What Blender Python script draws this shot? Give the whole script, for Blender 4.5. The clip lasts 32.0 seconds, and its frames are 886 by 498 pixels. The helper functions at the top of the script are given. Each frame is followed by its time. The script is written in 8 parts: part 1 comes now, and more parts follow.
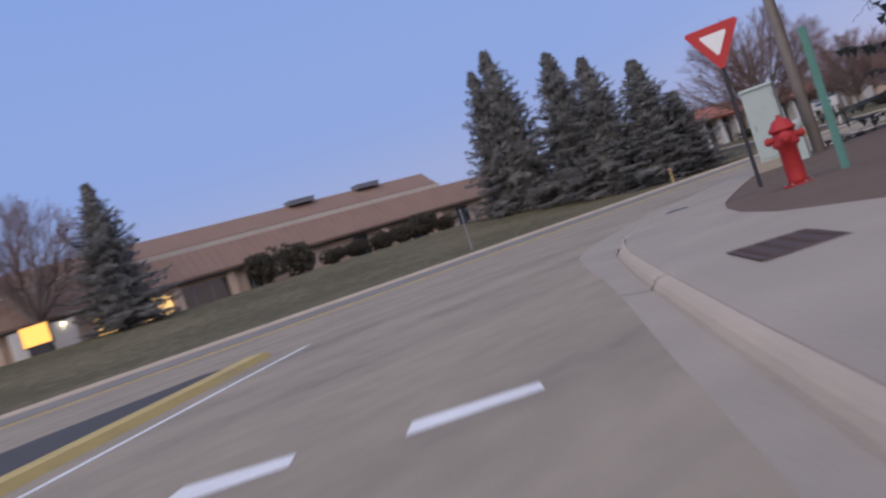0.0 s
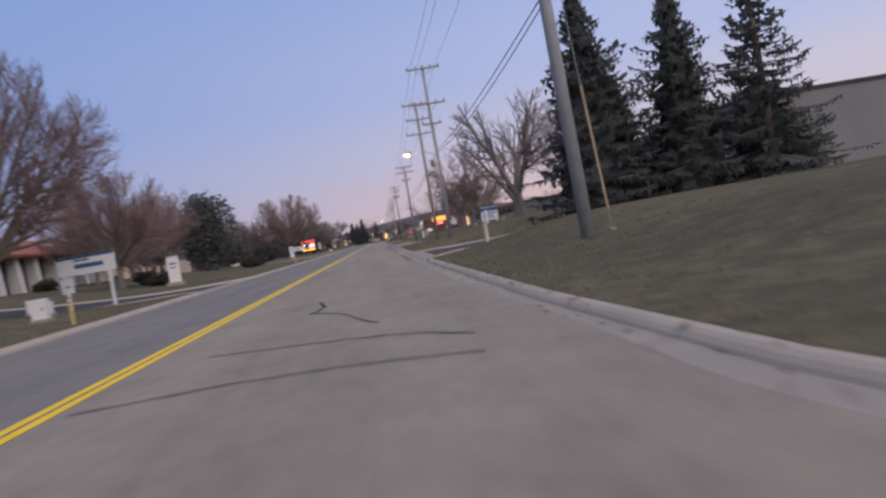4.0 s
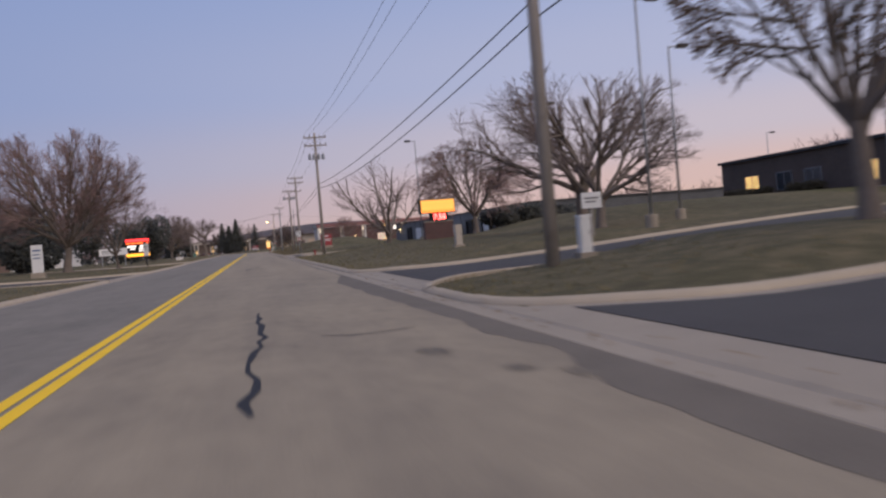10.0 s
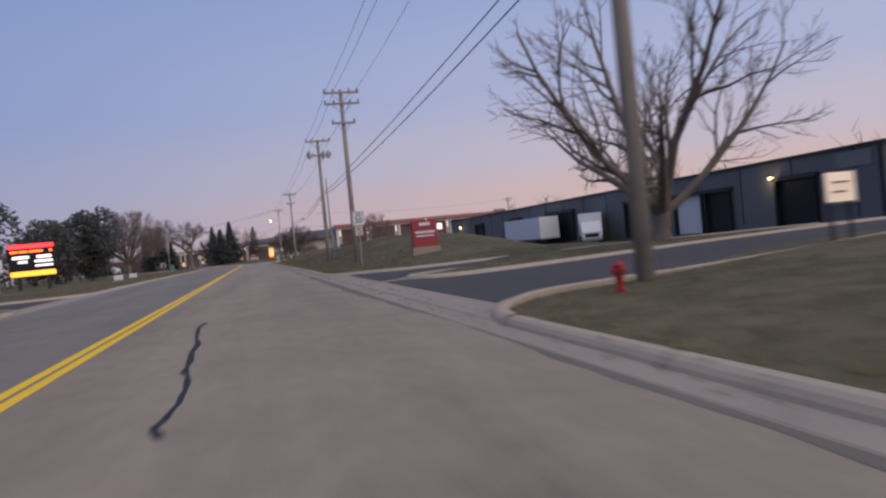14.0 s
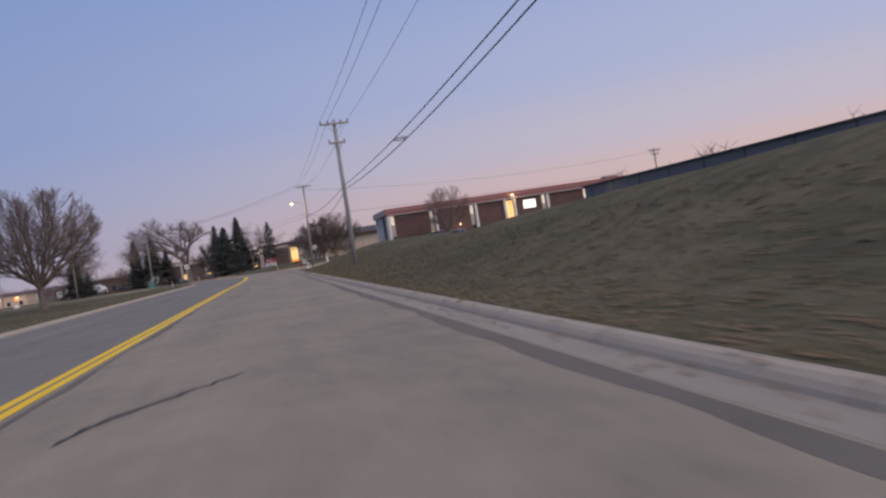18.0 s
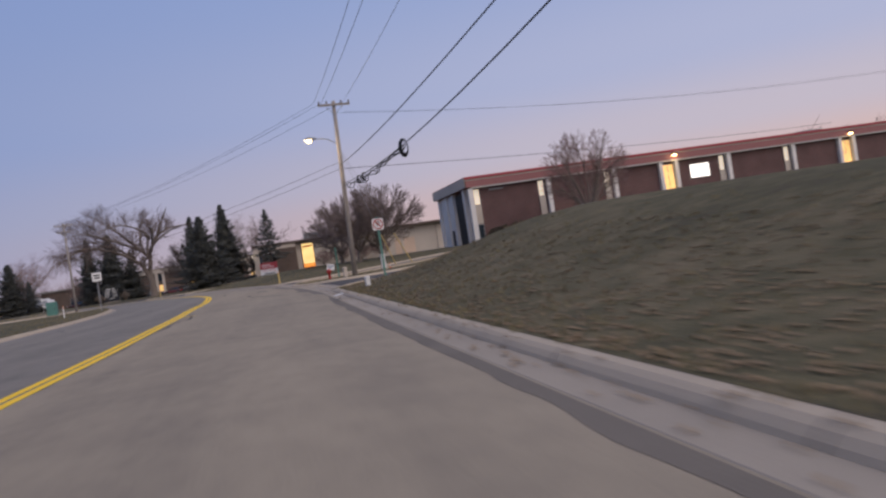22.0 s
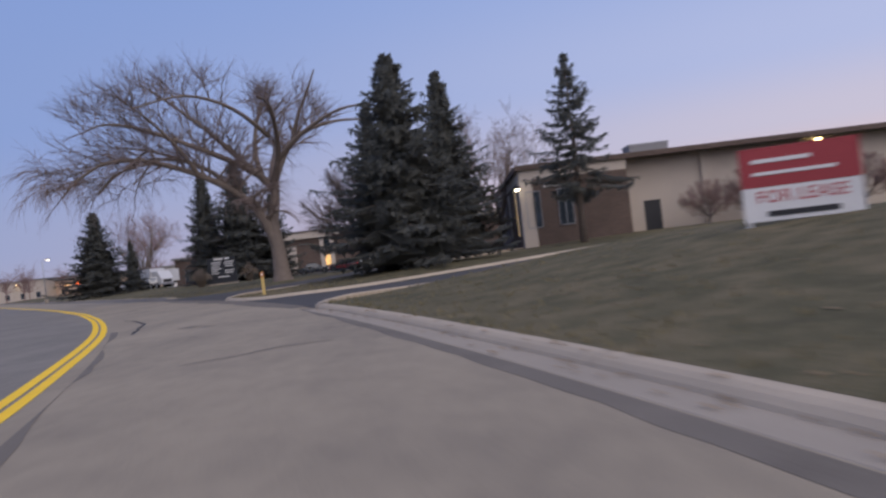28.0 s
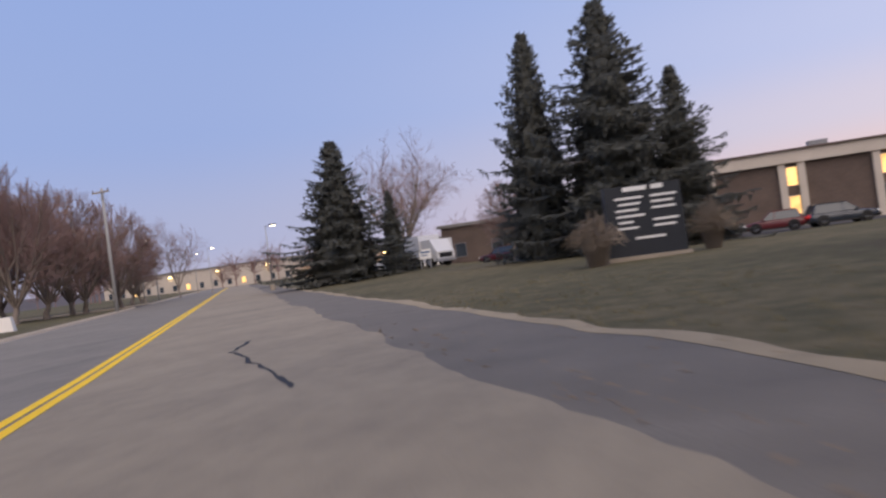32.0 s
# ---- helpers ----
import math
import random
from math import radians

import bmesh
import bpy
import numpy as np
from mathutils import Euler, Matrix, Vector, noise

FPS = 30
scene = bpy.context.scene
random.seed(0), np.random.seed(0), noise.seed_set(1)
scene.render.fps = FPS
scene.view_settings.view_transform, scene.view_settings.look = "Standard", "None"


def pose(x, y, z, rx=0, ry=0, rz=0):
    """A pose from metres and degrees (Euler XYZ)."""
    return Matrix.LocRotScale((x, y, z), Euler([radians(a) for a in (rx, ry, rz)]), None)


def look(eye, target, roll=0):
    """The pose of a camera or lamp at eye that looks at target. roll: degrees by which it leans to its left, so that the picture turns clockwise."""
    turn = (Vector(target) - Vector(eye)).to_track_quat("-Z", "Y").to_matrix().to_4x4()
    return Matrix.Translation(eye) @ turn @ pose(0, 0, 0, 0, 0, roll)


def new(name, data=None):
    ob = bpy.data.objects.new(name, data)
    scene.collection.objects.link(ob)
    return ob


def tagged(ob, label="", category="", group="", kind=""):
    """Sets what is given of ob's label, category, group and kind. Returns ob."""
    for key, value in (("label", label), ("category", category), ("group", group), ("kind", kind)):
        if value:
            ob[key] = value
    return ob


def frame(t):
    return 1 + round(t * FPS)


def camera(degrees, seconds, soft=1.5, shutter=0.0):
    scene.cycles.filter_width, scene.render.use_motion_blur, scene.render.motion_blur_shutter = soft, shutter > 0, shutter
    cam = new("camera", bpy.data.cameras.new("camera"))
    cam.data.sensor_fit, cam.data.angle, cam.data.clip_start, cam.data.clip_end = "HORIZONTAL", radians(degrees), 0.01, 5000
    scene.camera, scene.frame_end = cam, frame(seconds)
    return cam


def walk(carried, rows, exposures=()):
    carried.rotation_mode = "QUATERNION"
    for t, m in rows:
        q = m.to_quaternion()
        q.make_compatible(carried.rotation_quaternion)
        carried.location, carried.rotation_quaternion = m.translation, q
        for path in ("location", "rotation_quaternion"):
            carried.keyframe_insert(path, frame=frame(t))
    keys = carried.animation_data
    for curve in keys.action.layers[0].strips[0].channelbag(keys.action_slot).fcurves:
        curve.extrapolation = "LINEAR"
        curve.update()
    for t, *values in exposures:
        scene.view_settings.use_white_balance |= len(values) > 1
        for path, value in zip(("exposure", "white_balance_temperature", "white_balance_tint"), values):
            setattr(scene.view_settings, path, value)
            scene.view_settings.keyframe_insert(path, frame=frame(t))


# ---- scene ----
cam = camera(61.5, 32.0, 2.4, 0.5)
PATH = [
    (0, (19.155, -33.092, 0.938), (17.561, -31.883, 0.924), -18.0),
    (0.5, (15.867, -30.927, 0.97), (14.426, -29.54, 0.964), -18.3),
    (1, (12.759, -28.418, 0.88), (11.512, -26.854, 0.881), -18.5),
    (1.5, (9.879, -25.0, 1.03), (8.854, -23.282, 1.03), -19.0),
    (2, (7.365, -21.276, 0.851), (6.586, -19.434, 0.851), -19.4),
    (2.5, (5.187, -16.836, 0.799), (4.662, -14.906, 0.792), -18.7),
    (3, (3.547, -11.825, 0.913), (3.296, -9.841, 0.89), -16.6),
    (3.5, (2.413, -6.347, 0.993), (2.388, -4.348, 0.956), -13.2),
    (4, (1.598, -0.538, 1.141), (1.761, 1.454, 1.087), -9.8),
    (4.5, (0.959, 5.641, 1.24), (1.257, 7.618, 1.184), -6.6),
    (6.5, (-0.094, 32.053, 1.088), (0.405, 33.99, 1.047), -4.0),
    (7, (-0.101, 39.213, 1.075), (0.403, 41.148, 1.038), -4.1),
    (7.5, (0.011, 46.587, 1.141), (0.515, 48.522, 1.104), -4.2),
    (8, (-0.118, 53.81, 1.035), (0.387, 55.745, 0.996), -4.5),
    (9, (-0.004, 68.242, 1.106), (0.489, 70.18, 1.062), -4.7),
    (10, (-0.007, 83.213, 1.078), (0.484, 85.151, 1.037), -4.7),
    (11, (-0.081, 98.805, 1.029), (0.416, 100.742, 0.992), -4.9),
    (11.5, (-0.04, 106.565, 1.014), (0.458, 108.502, 0.981), -5.1),
    (12, (0.07, 114.227, 1.011), (0.564, 116.165, 0.98), -5.5),
    (12.5, (0.286, 121.946, 1.097), (0.774, 123.886, 1.07), -5.4),
    (13, (0.205, 129.32, 1.036), (0.697, 131.259, 1.014), -5.5),
    (14, (0.371, 143.582, 1.059), (0.864, 145.52, 1.036), -5.6),
    (15, (0.593, 157.851, 1.116), (1.081, 159.791, 1.093), -5.5),
    (15.5, (0.704, 165.178, 1.12), (1.186, 167.119, 1.096), -5.9),
    (17.5, (0.925, 193.723, 1.06), (1.373, 195.672, 1.029), -8.6),
    (18, (0.84, 200.626, 1.025), (1.287, 202.576, 0.997), -8.8),
    (18.5, (0.891, 207.377, 1.023), (1.336, 209.327, 0.998), -9.0),
    (19, (0.947, 214.093, 1.024), (1.395, 216.042, 1.003), -8.7),
    (19.5, (0.918, 220.571, 1.048), (1.366, 222.52, 1.032), -8.9),
    (20, (0.97, 227.325, 1.039), (1.423, 229.273, 1.024), -8.8),
    (20.5, (0.997, 233.844, 1.0), (1.453, 235.791, 0.986), -8.9),
    (21, (1.04, 240.336, 0.99), (1.498, 242.283, 0.976), -8.8),
    (22, (1.306, 252.882, 0.969), (1.747, 254.832, 0.962), -8.8),
    (22.5, (1.227, 259.399, 0.921), (1.657, 261.352, 0.919), -8.9),
    (23, (0.963, 266.026, 0.992), (1.385, 267.981, 0.988), -9.1),
    (23.5, (0.819, 272.289, 0.973), (1.219, 274.249, 0.972), -8.9),
    (24, (0.528, 278.267, 1.113), (0.906, 280.231, 1.108), -8.4),
    (24.5, (0.097, 284.398, 1.121), (0.448, 286.367, 1.118), -7.8),
    (25, (-0.333, 290.553, 1.106), (-0.009, 292.527, 1.11), -6.3),
    (25.5, (-0.797, 296.638, 1.054), (-0.513, 298.618, 1.057), -5.3),
    (27.5, (-4.238, 320.431, 1.031), (-4.184, 322.43, 1.031), -6.2),
    (28, (-5.677, 326.347, 1.036), (-5.717, 328.347, 1.035), -6.7),
    (28.5, (-7.433, 331.968, 0.986), (-7.565, 333.964, 0.987), -7.0),
    (29, (-9.341, 337.013, 1.011), (-9.569, 339.0, 1.014), -7.0),
    (29.5, (-11.514, 341.978, 1.134), (-11.833, 343.953, 1.136), -7.4),
    (30, (-14.105, 347.531, 1.096), (-14.511, 349.489, 1.101), -7.4),
    (30.5, (-16.949, 353.341, 1.112), (-17.424, 355.284, 1.121), -7.3),
    (31, (-19.875, 358.579, 1.053), (-20.413, 360.505, 1.065), -7.3),
    (31.5, (-22.876, 363.714, 1.078), (-23.469, 365.624, 1.095), -7.3),
    (32, (-25.996, 369.028, 1.133), (-26.641, 370.921, 1.148), -7.5),
]
walk(cam, [(t, look(eye, target, roll)) for t, eye, target, roll in PATH], [(0.0, 0.24, 6180, 10), (2.0, 0.2, 6180, 10), (4.0, 0.1, 6300, 10), (8.0, 0.02, 6950, 10), (9.0, 0.0, 6900, 10), (13.0, -0.1, 6600, 10), (14.0, -0.1, 6500, 10), (20.0, -0.1, 6500, 10), (23.0, -0.05, 6700, 10), (26.0, 0.0, 6500, 10), (29.0, 0.15, 6250, 10), (31.0, 0.32, 6850, 10), (32.0, 0.4, 6950, 10)])

# ---- light ----
world = bpy.data.worlds.new("dusk_sky")
scene.world = world
world.use_nodes = True
wn, wl = world.node_tree.nodes, world.node_tree.links
wn.clear()


def ramp_node(nodes, stops):
    r = nodes.new("ShaderNodeValToRGB")
    r.color_ramp.interpolation = "EASE"
    els = r.color_ramp.elements
    els[0].position, els[0].color = stops[0][0], (*stops[0][1], 1)
    els[1].position, els[1].color = stops[-1][0], (*stops[-1][1], 1)
    for p, c in stops[1:-1]:
        e = els.new(p)
        e.color = (*c, 1)
    return r


# twilight: a pink glow low in the east, blue overhead and behind
w_co = wn.new("ShaderNodeTexCoord")
w_sep = wn.new("ShaderNodeSeparateXYZ")
wl.new(w_co.outputs["Generated"], w_sep.inputs[0])
w_glow = ramp_node(wn, [(0.0, (0.74, 0.50, 0.40)), (0.05, (0.68, 0.50, 0.49)), (0.11, (0.57, 0.52, 0.62)), (0.20, (0.445, 0.485, 0.695)), (0.36, (0.325, 0.41, 0.685)), (0.6, (0.23, 0.32, 0.59)), (1.0, (0.19, 0.27, 0.54))])
w_away = ramp_node(wn, [(0.0, (0.35, 0.35, 0.49)), (0.06, (0.31, 0.35, 0.54)), (0.2, (0.24, 0.325, 0.59)), (0.45, (0.215, 0.31, 0.60)), (1.0, (0.19, 0.27, 0.54))])
for r in (w_glow, w_away):
    wl.new(w_sep.outputs["Z"], r.inputs[0])
w_dot = wn.new("ShaderNodeVectorMath")
w_dot.operation = "DOT_PRODUCT"
w_dot.inputs[1].default_value = (0.94, 0.34, 0.0)
wl.new(w_co.outputs["Generated"], w_dot.inputs[0])
w_side = wn.new("ShaderNodeMapRange")
w_side.inputs["From Min"].default_value, w_side.inputs["From Max"].default_value = -0.35, 0.95
w_side.interpolation_type = "SMOOTHSTEP"
wl.new(w_dot.outputs["Value"], w_side.inputs["Value"])
w_mix = wn.new("ShaderNodeMix")
w_mix.data_type = "RGBA"
wl.new(w_side.outputs[0], w_mix.inputs["Factor"])
wl.new(w_away.outputs[0], w_mix.inputs["A"])
wl.new(w_glow.outputs[0], w_mix.inputs["B"])
w_bg = wn.new("ShaderNodeBackground")
w_bg.inputs["Strength"].default_value = 1.0
wl.new(w_mix.outputs["Result"], w_bg.inputs["Color"])
w_out = wn.new("ShaderNodeOutputWorld")
wl.new(w_bg.outputs[0], w_out.inputs["Surface"])

sun = new("sun", bpy.data.lights.new("sun", "SUN"))
sun.data.energy, sun.data.angle, sun.data.color = 2.1, radians(80), (1.0, 0.83, 0.68)
sun.matrix_world = look((25, -45, 50), (0, 0, 0))

# ---- materials ----


def mat(name, base, rough=0.85, var=0.25, scale=3.0, fine=40.0, bump=0.15, metal=0.0, tint=None, coords="Object", spec=0.3):
    """A surface with two scales of colour variation and a fine relief."""
    m = bpy.data.materials.new(name)
    m.use_nodes = True
    n, l = m.node_tree.nodes, m.node_tree.links
    p = n["Principled BSDF"]
    p.inputs["Roughness"].default_value, p.inputs["Metallic"].default_value = rough, metal
    p.inputs["Specular IOR Level"].default_value = spec
    co = n.new("ShaderNodeTexCoord")
    src = co.outputs["Object"]
    if coords == "World":
        geo = n.new("ShaderNodeNewGeometry")
        src = geo.outputs["Position"]
    big, small = n.new("ShaderNodeTexNoise"), n.new("ShaderNodeTexNoise")
    big.inputs["Scale"].default_value, big.inputs["Detail"].default_value = scale, 5
    small.inputs["Scale"].default_value, small.inputs["Detail"].default_value = fine, 3
    l.new(src, big.inputs["Vector"])
    l.new(src, small.inputs["Vector"])
    tint = tint or tuple(c * 0.55 for c in base)
    lo = tuple(b * (1 - var) + t * var for b, t in zip(base, tint))
    hi = tuple(min(1.0, b * (1 + 0.5 * var)) for b in base)
    r = ramp_node(n, [(0.3, lo), (0.52, base), (0.75, hi)])
    mix = n.new("ShaderNodeMath")
    mix.operation = "MULTIPLY_ADD"
    mix.inputs[1].default_value = 0.4
    l.new(small.outputs["Fac"], mix.inputs[0])
    half = n.new("ShaderNodeMath")
    half.operation = "MULTIPLY"
    half.inputs[1].default_value = 0.6
    l.new(big.outputs["Fac"], half.inputs[0])
    l.new(half.outputs[0], mix.inputs[2])
    l.new(mix.outputs[0], r.inputs[0])
    l.new(r.outputs[0], p.inputs["Base Color"])
    if bump:
        b = n.new("ShaderNodeBump")
        b.inputs["Strength"].default_value, b.inputs["Distance"].default_value = bump, 0.03
        l.new(small.outputs["Fac"], b.inputs["Height"])
        l.new(b.outputs[0], p.inputs["Normal"])
    return m


def emit(name, color, strength, var=0.0):
    m = bpy.data.materials.new(name)
    m.use_nodes = True
    p = m.node_tree.nodes["Principled BSDF"]
    p.inputs["Base Color"].default_value = (*color, 1)
    p.inputs["Emission Color"].default_value = (*color, 1)
    p.inputs["Emission Strength"].default_value = strength
    if var:
        n, l = m.node_tree.nodes, m.node_tree.links
        co, t = n.new("ShaderNodeTexCoord"), n.new("ShaderNodeTexNoise")
        t.inputs["Scale"].default_value = 1.3
        l.new(co.outputs["Object"], t.inputs["Vector"])
        r = ramp_node(n, [(0.3, tuple(c * (1 - var) for c in color)), (0.7, color)])
        l.new(t.outputs["Fac"], r.inputs[0])
        l.new(r.outputs[0], p.inputs["Emission Color"])
    return m


def brick_mat(name, c1, c2, mortar, size=0.075):
    m = bpy.data.materials.new(name)
    m.use_nodes = True
    n, l = m.node_tree.nodes, m.node_tree.links
    p = n["Principled BSDF"]
    p.inputs["Roughness"].default_value = 0.9
    co, geo = n.new("ShaderNodeTexCoord"), n.new("ShaderNodeSeparateXYZ")
    l.new(co.outputs["Object"], geo.inputs[0])
    add = n.new("ShaderNodeMath")
    l.new(geo.outputs["X"], add.inputs[0])
    l.new(geo.outputs["Y"], add.inputs[1])
    com = n.new("ShaderNodeCombineXYZ")
    l.new(add.outputs[0], com.inputs["X"])
    l.new(geo.outputs["Z"], com.inputs["Y"])
    b = n.new("ShaderNodeTexBrick")
    b.inputs["Color1"].default_value, b.inputs["Color2"].default_value, b.inputs["Mortar"].default_value = (*c1, 1), (*c2, 1), (*mortar, 1)
    b.inputs["Scale"].default_value, b.inputs["Brick Width"].default_value, b.inputs["Row Height"].default_value = 1.0, size * 3, size
    b.inputs["Mortar Size"].default_value = 0.006
    l.new(com.outputs[0], b.inputs["Vector"])
    t = n.new("ShaderNodeTexNoise")
    t.inputs["Scale"].default_value = 0.6
    l.new(co.outputs["Object"], t.inputs["Vector"])
    mul = n.new("ShaderNodeMix")
    mul.data_type, mul.blend_type = "RGBA", "MULTIPLY"
    mul.inputs["Factor"].default_value = 0.5
    l.new(b.outputs["Color"], mul.inputs["A"])
    l.new(t.outputs["Fac"], mul.inputs["B"])
    l.new(mul.outputs["Result"], p.inputs["Base Color"])
    bu = n.new("ShaderNodeBump")
    bu.inputs["Strength"].default_value, bu.inputs["Distance"].default_value = 0.4, 0.01
    l.new(b.outputs["Fac"], bu.inputs["Height"])
    bu.invert = True
    l.new(bu.outputs[0], p.inputs["Normal"])
    return m


def glass_mat(name, base=(0.03, 0.04, 0.05), rough=0.06):
    m = bpy.data.materials.new(name)
    m.use_nodes = True
    p = m.node_tree.nodes["Principled BSDF"]
    p.inputs["Base Color"].default_value = (*base, 1)
    p.inputs["Roughness"].default_value = rough
    p.inputs["Specular IOR Level"].default_value = 0.8
    return m


def ground_mat(name, green, dry, soil, scale=0.12):
    """Late-autumn turf: green and straw patches, bare soil, leaf litter specks."""
    m = bpy.data.materials.new(name)
    m.use_nodes = True
    n, l = m.node_tree.nodes, m.node_tree.links
    p = n["Principled BSDF"]
    p.inputs["Roughness"].default_value = 0.95
    p.inputs["Specular IOR Level"].default_value = 0.1
    g = n.new("ShaderNodeNewGeometry")
    outs = []
    for sc, det in ((scale, 6), (1.7, 5), (28.0, 3)):
        t = n.new("ShaderNodeTexNoise")
        t.inputs["Scale"].default_value, t.inputs["Detail"].default_value = sc, det
        l.new(g.outputs["Position"], t.inputs["Vector"])
        outs.append(t.outputs["Fac"])
    s1, s2 = n.new("ShaderNodeMath"), n.new("ShaderNodeMath")
    s1.operation = s2.operation = "MULTIPLY_ADD"
    s1.inputs[1].default_value, s2.inputs[1].default_value = 0.35, 0.35
    h = n.new("ShaderNodeMath")
    h.operation = "MULTIPLY"
    h.inputs[1].default_value = 0.3
    l.new(outs[0], h.inputs[0])
    l.new(outs[1], s1.inputs[0])
    l.new(h.outputs[0], s1.inputs[2])
    l.new(outs[2], s2.inputs[0])
    l.new(s1.outputs[0], s2.inputs[2])
    r = ramp_node(n, [(0.36, soil), (0.46, green), (0.53, tuple((a + b) / 2 for a, b in zip(green, dry))), (0.62, dry)])
    l.new(s2.outputs[0], r.inputs[0])
    l.new(r.outputs[0], p.inputs["Base Color"])
    b = n.new("ShaderNodeBump")
    b.inputs["Strength"].default_value, b.inputs["Distance"].default_value = 0.6, 0.05
    l.new(outs[2], b.inputs["Height"])
    l.new(b.outputs[0], p.inputs["Normal"])
    return m


def road_mat(name, base, dark):
    """Worn asphalt: wheel tracks and stains drawn out along the road, mottling, fine stone."""
    m = bpy.data.materials.new(name)
    m.use_nodes = True
    n, l = m.node_tree.nodes, m.node_tree.links
    p = n["Principled BSDF"]
    p.inputs["Roughness"].default_value, p.inputs["Specular IOR Level"].default_value = 0.88, 0.25
    g = n.new("ShaderNodeNewGeometry")
    facs = []
    for scale, detail, stretch in ((1.0, 4, (0.9, 0.045, 1)), (0.55, 6, (1, 1, 1)), (4.5, 4, (1, 0.5, 1)), (95.0, 2, (1, 1, 1))):
        mp, t = n.new("ShaderNodeMapping"), n.new("ShaderNodeTexNoise")
        mp.inputs["Scale"].default_value = stretch
        t.inputs["Scale"].default_value, t.inputs["Detail"].default_value = scale, detail
        l.new(g.outputs["Position"], mp.inputs["Vector"])
        l.new(mp.outputs[0], t.inputs["Vector"])
        facs.append(t.outputs["Fac"])
    acc = None
    for fac, weight in zip(facs, (0.26, 0.22, 0.18, 0.34)):
        a = n.new("ShaderNodeMath")
        a.operation = "MULTIPLY_ADD"
        a.inputs[1].default_value = weight
        l.new(fac, a.inputs[0])
        if acc is None:
            a.inputs[2].default_value = 0.0
        else:
            l.new(acc, a.inputs[2])
        acc = a.outputs[0]
    r = ramp_node(n, [(0.36, dark), (0.47, tuple(0.35 * d + 0.65 * b for d, b in zip(dark, base))), (0.55, base), (0.66, tuple(min(1, 1.18 * b) for b in base))])
    l.new(acc, r.inputs[0])
    l.new(r.outputs[0], p.inputs["Base Color"])
    b = n.new("ShaderNodeBump")
    b.inputs["Strength"].default_value, b.inputs["Distance"].default_value = 0.35, 0.012
    l.new(facs[3], b.inputs["Height"])
    l.new(b.outputs[0], p.inputs["Normal"])
    return m


